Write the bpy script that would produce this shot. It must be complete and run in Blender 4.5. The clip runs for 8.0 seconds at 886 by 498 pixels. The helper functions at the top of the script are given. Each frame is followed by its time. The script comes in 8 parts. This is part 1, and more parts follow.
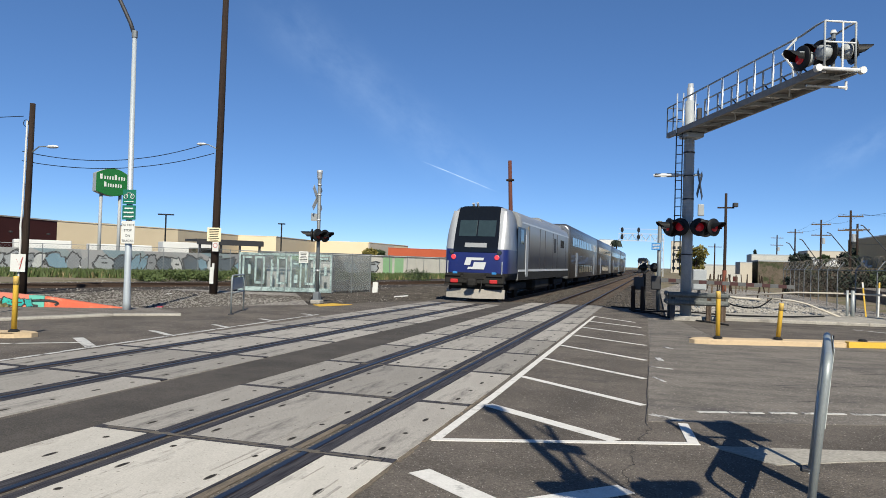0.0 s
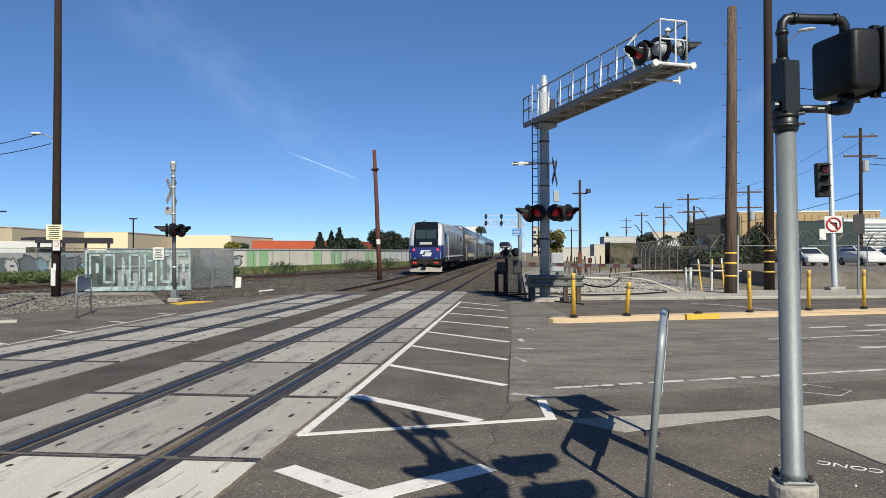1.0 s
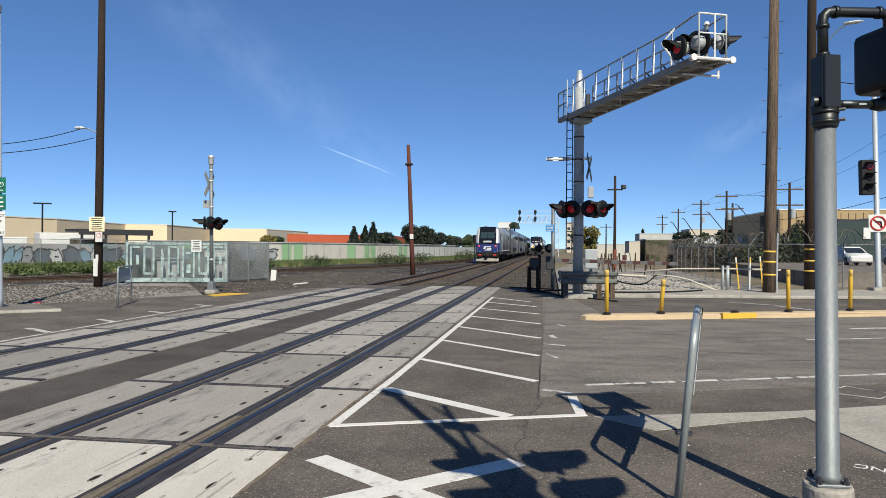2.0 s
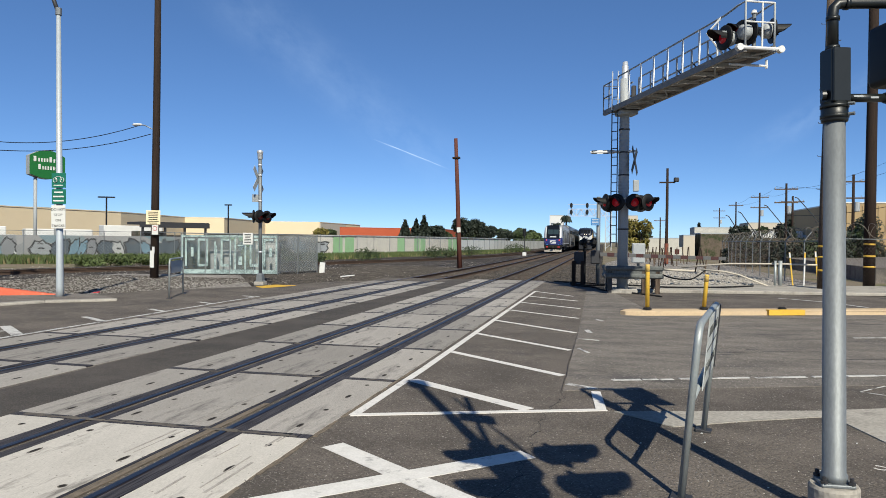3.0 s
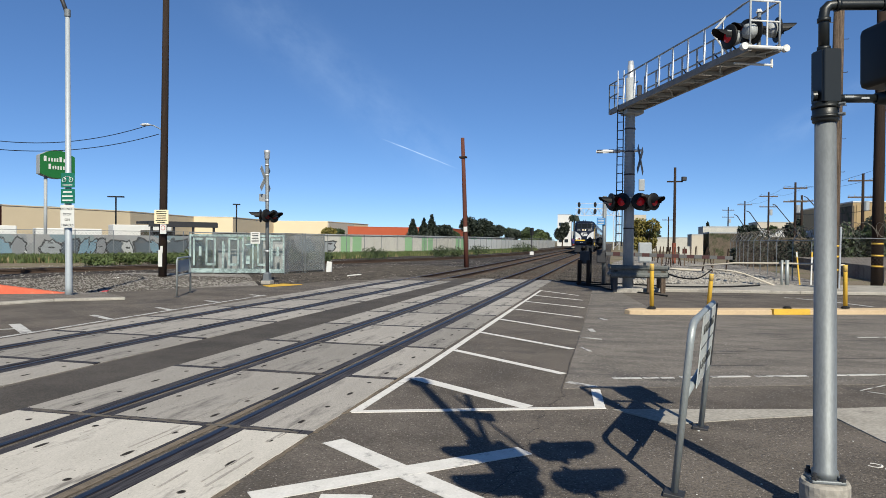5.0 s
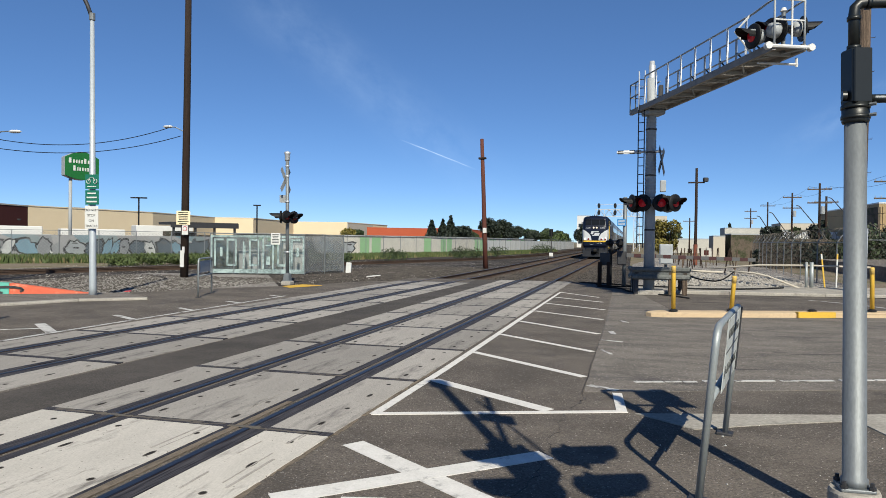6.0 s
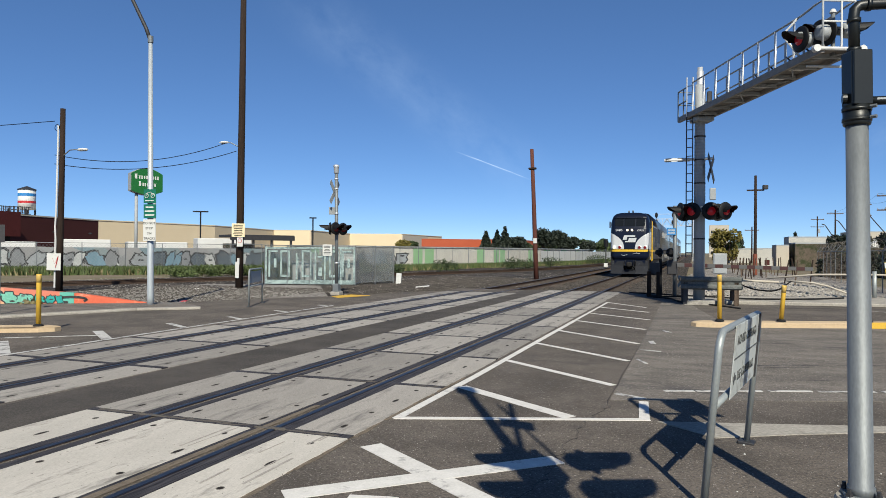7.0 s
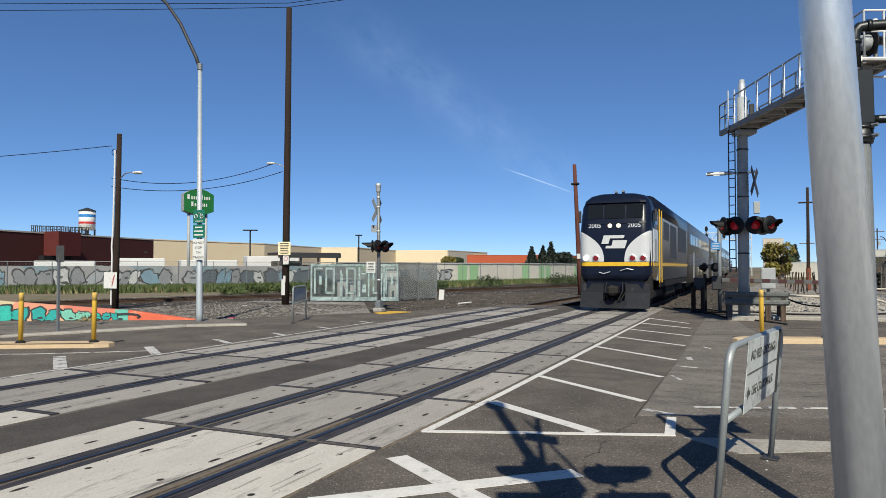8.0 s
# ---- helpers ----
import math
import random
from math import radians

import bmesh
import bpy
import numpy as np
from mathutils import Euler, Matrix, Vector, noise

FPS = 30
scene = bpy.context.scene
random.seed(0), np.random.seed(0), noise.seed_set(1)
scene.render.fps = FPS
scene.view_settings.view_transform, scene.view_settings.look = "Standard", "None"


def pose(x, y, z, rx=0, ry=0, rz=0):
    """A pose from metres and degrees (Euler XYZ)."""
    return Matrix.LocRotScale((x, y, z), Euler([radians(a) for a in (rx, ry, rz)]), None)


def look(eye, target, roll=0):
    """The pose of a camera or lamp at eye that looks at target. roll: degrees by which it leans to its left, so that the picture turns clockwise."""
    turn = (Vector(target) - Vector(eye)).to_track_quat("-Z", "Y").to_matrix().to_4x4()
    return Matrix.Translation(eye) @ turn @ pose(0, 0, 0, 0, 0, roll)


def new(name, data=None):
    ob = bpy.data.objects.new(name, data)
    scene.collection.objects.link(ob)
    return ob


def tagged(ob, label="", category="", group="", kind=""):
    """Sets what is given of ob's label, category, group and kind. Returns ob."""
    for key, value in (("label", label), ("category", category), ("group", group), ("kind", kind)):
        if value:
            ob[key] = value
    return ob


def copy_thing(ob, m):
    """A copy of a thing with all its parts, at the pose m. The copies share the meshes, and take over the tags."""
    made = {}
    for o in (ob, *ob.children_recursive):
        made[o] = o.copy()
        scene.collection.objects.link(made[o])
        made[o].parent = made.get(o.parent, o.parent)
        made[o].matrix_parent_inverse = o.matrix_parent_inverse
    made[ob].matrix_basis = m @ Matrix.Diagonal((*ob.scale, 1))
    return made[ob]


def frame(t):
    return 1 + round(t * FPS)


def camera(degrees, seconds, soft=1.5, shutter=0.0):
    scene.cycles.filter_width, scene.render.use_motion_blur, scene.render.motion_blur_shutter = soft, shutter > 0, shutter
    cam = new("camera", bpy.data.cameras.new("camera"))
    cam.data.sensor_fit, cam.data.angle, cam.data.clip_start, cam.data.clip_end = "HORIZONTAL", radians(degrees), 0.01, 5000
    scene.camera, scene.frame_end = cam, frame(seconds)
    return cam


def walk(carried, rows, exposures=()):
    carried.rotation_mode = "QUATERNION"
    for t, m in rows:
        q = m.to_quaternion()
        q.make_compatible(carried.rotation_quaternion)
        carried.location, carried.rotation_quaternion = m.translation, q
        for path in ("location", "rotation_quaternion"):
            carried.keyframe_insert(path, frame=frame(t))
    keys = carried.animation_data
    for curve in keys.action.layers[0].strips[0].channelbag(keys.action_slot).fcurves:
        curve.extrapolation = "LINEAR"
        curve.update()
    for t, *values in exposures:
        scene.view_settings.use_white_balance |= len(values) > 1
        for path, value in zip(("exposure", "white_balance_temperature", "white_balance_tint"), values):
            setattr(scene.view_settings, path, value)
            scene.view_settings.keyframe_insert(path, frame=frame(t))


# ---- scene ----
cam = camera(65.3, 8.0, soft=0.4)

EXPOSURES = [(0, 0.56, 5650, 4), (4, 0.5, 5650, 4), (6.5, 0.47, 5650, 4), (8, 0.41, 5650, 4)]
PATH = [
    (0, (2.955, 0.302, 1.741), (2.369, 2.213, 1.777), 1.7),
    (0.2, (2.982, 0.285, 1.748), (2.599, 2.248, 1.771), 1.0),
    (0.5, (3.014, 0.298, 1.751), (2.776, 2.283, 1.764), 0.6),
    (1, (3.025, 0.292, 1.753), (2.811, 2.28, 1.763), -0.2),
    (1.5, (3.018, 0.291, 1.752), (2.78, 2.277, 1.76), -0.2),
    (2, (3.043, 0.266, 1.75), (2.734, 2.242, 1.746), 0.4),
    (3.5, (3.48, 0.194, 1.773), (2.998, 2.135, 1.745), 0.5),
    (4, (3.475, 0.166, 1.765), (3.009, 2.111, 1.746), 0.3),
    (5.5, (3.484, 0.164, 1.767), (2.994, 2.103, 1.736), 0.9),
    (6, (3.46, 0.187, 1.775), (2.929, 2.116, 1.75), 0.7),
    (6.5, (3.527, 0.141, 1.776), (2.927, 2.049, 1.763), 0.7),
    (7, (3.854, 0.155, 1.745), (3.17, 2.034, 1.751), 0.4),
    (7.5, (4.051, 0.084, 1.77), (3.297, 1.936, 1.795), 0.3),
    (8, (4.148, 0.014, 1.765), (3.34, 1.843, 1.817), 0.0),
]
walk(cam, [(t, look(eye, target, roll)) for t, eye, target, roll in PATH], exposures=EXPOSURES)

# ---- light ----
SUN_AZ, SUN_EL = radians(25), radians(40)
to_sun = Vector((math.sin(SUN_AZ) * math.cos(SUN_EL), -math.cos(SUN_AZ) * math.cos(SUN_EL), math.sin(SUN_EL)))
world = bpy.data.worlds.new("sky")
scene.world = world
world.use_nodes = True
sky = world.node_tree.nodes.new("ShaderNodeTexSky")
sky.sky_type, sky.sun_disc, sky.altitude = "NISHITA", False, 2000
sky.sun_elevation, sky.sun_rotation = SUN_EL, radians(180) - SUN_AZ
sky.air_density, sky.dust_density, sky.ozone_density = 0.6, 0.0, 4.5
tone = world.node_tree.nodes.new("ShaderNodeHueSaturation")
tone.inputs["Saturation"].default_value, tone.inputs["Hue"].default_value = 1.16, 0.506
level = world.node_tree.nodes.new("ShaderNodeGamma")
level.inputs["Gamma"].default_value = 0.72
world.node_tree.links.new(sky.outputs[0], level.inputs["Color"])
world.node_tree.links.new(level.outputs[0], tone.inputs["Color"])
world.node_tree.links.new(tone.outputs[0], world.node_tree.nodes["Background"].inputs[0])
world.node_tree.nodes["Background"].inputs[1].default_value = 0.126
sun = new("sun", bpy.data.lights.new("sun", "SUN"))
sun.data.energy, sun.data.angle, sun.data.color = 5.0, radians(0.55), (1.0, 0.84, 0.63)
sun.matrix_world = look(to_sun * 50, (0, 0, 0))
scene.view_settings.exposure = 0.0


# ---- materials ----
def mat(name, a, b=None, rough=0.7, metal=0.0, scale=6.0, bump=0.15, fine=None, stretch=(1, 1, 1), lo=0.35, hi=0.65,
        dirt=None, dirt_at=0.62, dirt_scale=1.0, per_object=0.0, emit=0.0, spec=0.5, speck=None):
    """A surface of two tones over a coarse and a fine grain, with stains and a fine relief."""
    m = bpy.data.materials.new(name)
    m.use_nodes = True
    nt = m.node_tree
    n, l = nt.nodes, nt.links
    p = n["Principled BSDF"]
    p.inputs["Roughness"].default_value, p.inputs["Metallic"].default_value = rough, metal
    p.inputs["Specular IOR Level"].default_value = min(spec, 0.15) if rough > 0.83 else spec
    b = b or tuple(c * 0.8 for c in a)
    tc = n.new("ShaderNodeTexCoord")
    mp = n.new("ShaderNodeMapping")
    mp.inputs["Scale"].default_value = stretch
    l.new(tc.outputs["Object"], mp.inputs["Vector"])
    n1 = n.new("ShaderNodeTexNoise")
    n1.inputs["Scale"].default_value, n1.inputs["Detail"].default_value, n1.inputs["Roughness"].default_value = scale, 5, 0.65
    n2 = n.new("ShaderNodeTexNoise")
    n2.inputs["Scale"].default_value, n2.inputs["Detail"].default_value = fine or scale * 9, 3
    for t in (n1, n2):
        l.new(mp.outputs[0], t.inputs["Vector"])
    add = n.new("ShaderNodeMath")
    add.operation = "MULTIPLY_ADD"
    l.new(n2.outputs[0], add.inputs[0])
    add.inputs[1].default_value = 0.5
    half = n.new("ShaderNodeMath")
    half.operation = "MULTIPLY"
    half.inputs[1].default_value = 0.5
    l.new(n1.outputs[0], half.inputs[0])
    l.new(half.outputs[0], add.inputs[2])
    ramp = n.new("ShaderNodeValToRGB")
    ramp.color_ramp.elements[0].position, ramp.color_ramp.elements[1].position = lo, hi
    ramp.color_ramp.elements[0].color, ramp.color_ramp.elements[1].color = (*b, 1), (*a, 1)
    l.new(add.outputs[0], ramp.inputs[0])
    out = ramp.outputs[0]
    if dirt:
        n3 = n.new("ShaderNodeTexNoise")
        n3.inputs["Scale"].default_value, n3.inputs["Detail"].default_value, n3.inputs["Roughness"].default_value = dirt_scale, 7, 0.7
        l.new(mp.outputs[0], n3.inputs["Vector"])
        r3 = n.new("ShaderNodeValToRGB")
        r3.color_ramp.elements[0].position, r3.color_ramp.elements[1].position = dirt_at - 0.08, dirt_at + 0.04
        l.new(n3.outputs[0], r3.inputs[0])
        mx = n.new("ShaderNodeMix")
        mx.data_type = "RGBA"
        l.new(r3.outputs[0], mx.inputs[0])
        l.new(out, mx.inputs[6])
        mx.inputs[7].default_value = (*dirt, 1)
        out = mx.outputs[2]
    if speck:
        colour, grain, at = speck
        n4 = n.new("ShaderNodeTexNoise")
        n4.inputs["Scale"].default_value, n4.inputs["Detail"].default_value = grain, 2
        l.new(tc.outputs["Object"], n4.inputs["Vector"])
        r4 = n.new("ShaderNodeValToRGB")
        r4.color_ramp.elements[0].position, r4.color_ramp.elements[1].position = at - 0.02, at + 0.02
        l.new(n4.outputs[0], r4.inputs[0])
        mx = n.new("ShaderNodeMix")
        mx.data_type = "RGBA"
        l.new(r4.outputs[0], mx.inputs[0])
        l.new(out, mx.inputs[6])
        mx.inputs[7].default_value = (*colour, 1)
        out = mx.outputs[2]
    if per_object:
        oi = n.new("ShaderNodeObjectInfo")
        hs = n.new("ShaderNodeHueSaturation")
        mr = n.new("ShaderNodeMapRange")
        mr.inputs["To Min"].default_value, mr.inputs["To Max"].default_value = 1 - per_object, 1 + per_object
        l.new(oi.outputs["Random"], mr.inputs[0])
        l.new(mr.outputs[0], hs.inputs["Value"])
        l.new(out, hs.inputs["Color"])
        out = hs.outputs[0]
    l.new(out, p.inputs["Base Color"])
    if bump:
        bp = n.new("ShaderNodeBump")
        bp.inputs["Strength"].default_value, bp.inputs["Distance"].default_value = bump, 0.02
        l.new(n2.outputs[0], bp.inputs["Height"])
        l.new(bp.outputs[0], p.inputs["Normal"])
    if emit:
        p.inputs["Emission Color"].default_value, p.inputs["Emission Strength"].default_value = (*a, 1), emit
    return m


def stones(name, tones, scale, bump=0.8):
    """Loose stones: cells of many tones with deep joints."""
    m = bpy.data.materials.new(name)
    m.use_nodes = True
    n, l = m.node_tree.nodes, m.node_tree.links
    p = n["Principled BSDF"]
    p.inputs["Roughness"].default_value, p.inputs["Specular IOR Level"].default_value = 0.95, 0.1
    tc = n.new("ShaderNodeTexCoord")
    v = n.new("ShaderNodeTexVoronoi")
    v.inputs["Scale"].default_value = scale
    l.new(tc.outputs["Object"], v.inputs["Vector"])
    sep = n.new("ShaderNodeSeparateColor")
    l.new(v.outputs["Color"], sep.inputs[0])
    big = n.new("ShaderNodeTexNoise")
    big.inputs["Scale"].default_value, big.inputs["Detail"].default_value = 0.35, 6
    l.new(tc.outputs["Object"], big.inputs["Vector"])
    mix = n.new("ShaderNodeMath")
    mix.operation = "MULTIPLY_ADD"
    l.new(big.outputs[0], mix.inputs[0])
    mix.inputs[1].default_value = 1.1
    l.new(sep.outputs[0], mix.inputs[2])
    half = n.new("ShaderNodeMath")
    half.operation = "MULTIPLY"
    half.inputs[1].default_value = 0.5
    l.new(mix.outputs[0], half.inputs[0])
    ramp = n.new("ShaderNodeValToRGB")
    els = ramp.color_ramp.elements
    els[0].position, els[1].position = 0.15, 0.9
    els[0].color, els[1].color = (*tones[0], 1), (*tones[-1], 1)
    for i, t in enumerate(tones[1:-1]):
        els.new(0.15 + 0.75 * (i + 1) / (len(tones) - 1)).color = (*t, 1)
    l.new(half.outputs[0], ramp.inputs[0])
    l.new(ramp.outputs[0], p.inputs["Base Color"])
    bp = n.new("ShaderNodeBump")
    bp.invert = True
    bp.inputs["Strength"].default_value, bp.inputs["Distance"].default_value = bump, 0.04
    l.new(v.outputs["Distance"], bp.inputs["Height"])
    l.new(bp.outputs[0], p.inputs["Normal"])
    return m


def glass(name, tint=(0.02, 0.025, 0.03), rough=0.05):
    m = mat(name, tint, tint, rough=rough, bump=0, spec=0.5)
    return m


ASPHALT = mat("asphalt", (0.148, 0.128, 0.1088), (0.0784, 0.0688, 0.0592), 0.93, scale=0.8, fine=55, bump=0.8, lo=0.43, hi=0.58, speck=((0.34, 0.31, 0.275), 50, 0.685), dirt=(0.068, 0.0624, 0.0576), dirt_at=0.66, dirt_scale=0.5)
ASPHALT_OLD = mat("worn_asphalt", (0.204, 0.1824, 0.1584), (0.108, 0.0976, 0.0864), 0.95, scale=1.3, fine=45, bump=0.9, lo=0.42, hi=0.59, stretch=(0.6, 1.3, 1), speck=((0.38, 0.35, 0.315), 44, 0.67), dirt=(0.068, 0.064, 0.0624), dirt_at=0.63, dirt_scale=0.45)
ASPHALT_DARK = mat("dark_asphalt", (0.092, 0.0816, 0.072), (0.052, 0.0472, 0.0424), 0.92, scale=0.8, fine=55, bump=0.7, lo=0.42, hi=0.58)
PANEL = mat("concrete_panel", (0.512, 0.48, 0.428), (0.376, 0.352, 0.312), 0.9, scale=1.2, fine=45, bump=0.15, lo=0.36, hi=0.6, stretch=(2.2, 0.55, 1), per_object=0.1, dirt=(0.2, 0.185, 0.165), dirt_at=0.64, dirt_scale=1.3, speck=((0.13, 0.12, 0.105), 26, 0.71))
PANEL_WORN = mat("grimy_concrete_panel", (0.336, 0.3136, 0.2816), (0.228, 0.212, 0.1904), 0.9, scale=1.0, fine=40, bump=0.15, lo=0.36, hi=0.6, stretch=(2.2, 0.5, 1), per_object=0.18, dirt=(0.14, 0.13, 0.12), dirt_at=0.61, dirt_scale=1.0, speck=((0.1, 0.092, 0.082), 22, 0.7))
# slots have no depth: the shade inside them is in these dark tones
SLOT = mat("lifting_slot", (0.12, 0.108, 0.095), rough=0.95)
SLOT_SHADE = mat("slot_shade", (0.025, 0.022, 0.02), rough=0.95)
FILLER = mat("flangeway_rubber", (0.068, 0.064, 0.0704), (0.0176, 0.0168, 0.0208), 0.8, scale=6, fine=20, bump=0.5, stretch=(6, 0.15, 1), lo=0.42, hi=0.58, spec=0.15)
EDGE_DIRT = mat("dirty_filler", (0.21, 0.172, 0.13), (0.09, 0.076, 0.06), 0.95, scale=3, bump=0.4, stretch=(3, 0.5, 1))
CONCRETE = mat("concrete", (0.368, 0.344, 0.3), (0.248, 0.2304, 0.2), 0.92, scale=1.1, fine=25, bump=0.3, lo=0.4, hi=0.6, dirt=(0.176, 0.16, 0.144), dirt_at=0.65)
YELLOW_KERB = mat("worn_yellow_kerb", (0.544, 0.42, 0.268), (0.44, 0.336, 0.212), 0.85, scale=3, bump=0.25, dirt=(0.336, 0.264, 0.176), dirt_at=0.65, dirt_scale=1.5)
PAINT = mat("road_paint", (0.656, 0.632, 0.592), (0.528, 0.508, 0.472), 0.8, scale=6, bump=0.2, dirt=(0.176, 0.168, 0.16), dirt_at=0.66, dirt_scale=5)
PAINT_WORN = mat("worn_road_paint", (0.528, 0.52, 0.496), (0.4, 0.392, 0.376), 0.85, scale=6, bump=0.2, dirt=(0.112, 0.104, 0.1), dirt_at=0.58, dirt_scale=4)
TACTILE = mat("yellow_tactile", (0.6, 0.376, 0.032), (0.52, 0.32, 0.024), 0.7, scale=8)
RAIL_TOP = mat("polished_rail", (0.16, 0.152, 0.152), (0.088, 0.084, 0.0864), 0.45, 1.0, scale=4, bump=0.05, stretch=(6, 0.2, 1))
RAIL_RUST = mat("rusty_rail", (0.08, 0.0528, 0.0368), (0.044, 0.032, 0.0256), 0.85, scale=12, bump=0.3)
TIE = mat("sleeper_wood", (0.092, 0.068, 0.0528), (0.048, 0.0384, 0.032), 0.95, scale=3, stretch=(0.6, 5, 1), bump=0.5, per_object=0.25)
BALLAST = stones("ballast", [(0.0128, 0.0108, 0.0096), (0.0288, 0.0248, 0.0216), (0.0576, 0.0504, 0.044), (0.256, 0.228, 0.2)], 11)
GRAVEL = stones("light_gravel", [(0.06, 0.055, 0.048), (0.17, 0.155, 0.138), (0.28, 0.26, 0.235), (0.46, 0.43, 0.39)], 14)
DIRT = mat("dry_soil", (0.216, 0.18, 0.132), (0.152, 0.124, 0.088), 0.97, scale=0.5, fine=14, bump=0.5, dirt=(0.096, 0.104, 0.04), dirt_at=0.57, dirt_scale=0.25)
GALV = mat("galvanised_steel", (0.2, 0.216, 0.225), (0.15, 0.162, 0.17), 0.58, 0.45, scale=9, bump=0.06, stretch=(1, 1, 0.35), dirt=(0.188, 0.2, 0.2096), dirt_at=0.66, dirt_scale=3)
GALV_MID = mat("scuffed_galvanised_pipe", (0.344, 0.368, 0.368), (0.264, 0.288, 0.288), 0.5, 0.4, scale=14, bump=0.06, stretch=(1, 1, 0.3), dirt=(0.16, 0.16, 0.152), dirt_at=0.68, dirt_scale=5)
GALV_PALE = mat("pale_galvanised_pipe", (0.74, 0.78, 0.82), (0.64, 0.68, 0.72), 0.36, 0.74, scale=9, bump=0.04, stretch=(1, 1, 0.3), lo=0.4, hi=0.6, dirt=(0.55, 0.59, 0.63), dirt_at=0.74, dirt_scale=3)
GALV_BRIGHT = mat("bright_aluminium", (0.592, 0.608, 0.624), (0.496, 0.512, 0.528), 0.5, 0.6, scale=7, bump=0.05)
GREY_PAINT = mat("grey_paint", (0.336, 0.352, 0.36), (0.264, 0.28, 0.288), 0.6, scale=4, bump=0.08, dirt=(0.176, 0.176, 0.176), dirt_at=0.68, dirt_scale=2)
SILVER_PAINT = mat("silver_pole_paint", (0.4, 0.432, 0.456), (0.336, 0.368, 0.392), 0.5, 0.2, scale=5, bump=0.06)
BLACK = mat("black_paint", (0.009, 0.0095, 0.01), (0.006, 0.006, 0.007), 0.55, scale=9, bump=0.04, spec=0.25)
DARK_GREEN = mat("dark_green_black_paint", (0.0088, 0.0112, 0.0112), (0.0056, 0.0072, 0.0072), 0.42, scale=9, bump=0.02)
SMOOTH_BLACK = mat("black_polycarbonate", (0.0048, 0.0052, 0.0056), (0.004, 0.004, 0.0048), 0.5, scale=9, bump=0.0, spec=0.3)
WOOD_DARK = mat("creosoted_wood", (0.04, 0.0272, 0.0208), (0.0176, 0.0128, 0.0104), 0.9, scale=5, stretch=(5, 5, 0.25), bump=0.6)
WOOD_GREY = mat("weathered_wood", (0.144, 0.108, 0.08), (0.04, 0.0296, 0.0224), 0.92, lo=0.42, hi=0.58, scale=5, stretch=(5, 5, 0.2), bump=0.6)
WOOD_RED = mat("red_brown_wood", (0.12, 0.0464, 0.0336), (0.068, 0.0288, 0.0224), 0.88, scale=5, stretch=(4, 4, 0.25), bump=0.4)
YELLOW = mat("yellow_plastic", (0.624, 0.4, 0.04), (0.528, 0.328, 0.032), 0.55, scale=5, bump=0.08, dirt=(0.336, 0.224, 0.048), dirt_at=0.66, dirt_scale=6)
BAND_YELLOW = mat("pale_yellow_band", (0.592, 0.416, 0.112), (0.48, 0.32, 0.08), rough=0.5, scale=9)
WHITE = mat("white_paint", (0.608, 0.608, 0.592), (0.528, 0.528, 0.512), 0.55, scale=3, bump=0.06, dirt=(0.384, 0.368, 0.344), dirt_at=0.68)
SIGN_WHITE = mat("sign_white", (0.592, 0.592, 0.568), (0.528, 0.528, 0.496), 0.45, scale=5, bump=0.02, dirt=(0.4, 0.368, 0.336), dirt_at=0.68, dirt_scale=4)
SIGN_OLD = mat("weathered_sign_face", (0.52, 0.54, 0.52), (0.43, 0.455, 0.435), 0.5, scale=7, bump=0.03, dirt=(0.23, 0.23, 0.21), dirt_at=0.6, dirt_scale=5)
WORN_INK = mat("worn_black_ink", (0.035, 0.036, 0.036), (0.075, 0.08, 0.078), 0.6, scale=30, bump=0.02, dirt=(0.3, 0.32, 0.3), dirt_at=0.6, dirt_scale=22)
SIGN_CREAM = mat("cream_stucco", (0.76, 0.65, 0.43), (0.70, 0.6, 0.39), 0.9, scale=0.3, fine=8, bump=0.1)
SIGN_GREEN = mat("sign_green", (0.012, 0.128, 0.08), rough=0.45, scale=5, bump=0.02)
SIGN_BLUE = mat("sign_blue", (0.04, 0.2, 0.496), rough=0.45, scale=5, bump=0.02)
SIGN_RED = mat("sign_red", (0.44, 0.024, 0.024), rough=0.45, scale=5, bump=0.02)
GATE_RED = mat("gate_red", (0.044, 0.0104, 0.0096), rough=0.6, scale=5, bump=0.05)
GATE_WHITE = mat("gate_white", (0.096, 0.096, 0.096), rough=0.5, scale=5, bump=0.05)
LENS_RED = mat("red_lens", (0.16, 0.006, 0.008), rough=0.2, bump=0)
LENS_LIT = mat("lit_red_lens", (0.4, 0.01, 0.02), rough=0.3, bump=0, emit=0.09)
HEADLIGHT = mat("lit_headlight", (1.0, 0.8, 0.5), rough=0.2, bump=0, emit=0.9)
CREAM = mat("cream_stucco", (0.624, 0.524, 0.36), (0.576, 0.48, 0.328), 0.9, scale=0.3, fine=8, bump=0.1)
CREAM_GREY = mat("pale_grey_stucco", (0.464, 0.424, 0.352), (0.416, 0.376, 0.312), 0.9, scale=0.3, fine=8, bump=0.1)
MAROON = mat("maroon_stucco", (0.0704, 0.024, 0.0216), (0.056, 0.0192, 0.0176), 0.85, scale=0.3, fine=9, bump=0.1)
TERRACOTTA = mat("terracotta_stucco", (0.368, 0.092, 0.044), (0.32, 0.076, 0.0376), 0.9, scale=0.3, fine=8, bump=0.1)
STEEL_DARK = mat("dark_steel", (0.044, 0.044, 0.048), (0.028, 0.028, 0.0304), 0.6, 0.3, scale=6)
RUBBER = mat("rubber", (0.02, 0.02, 0.0208), rough=0.85, scale=9)
TINT = glass("tinted_glass")


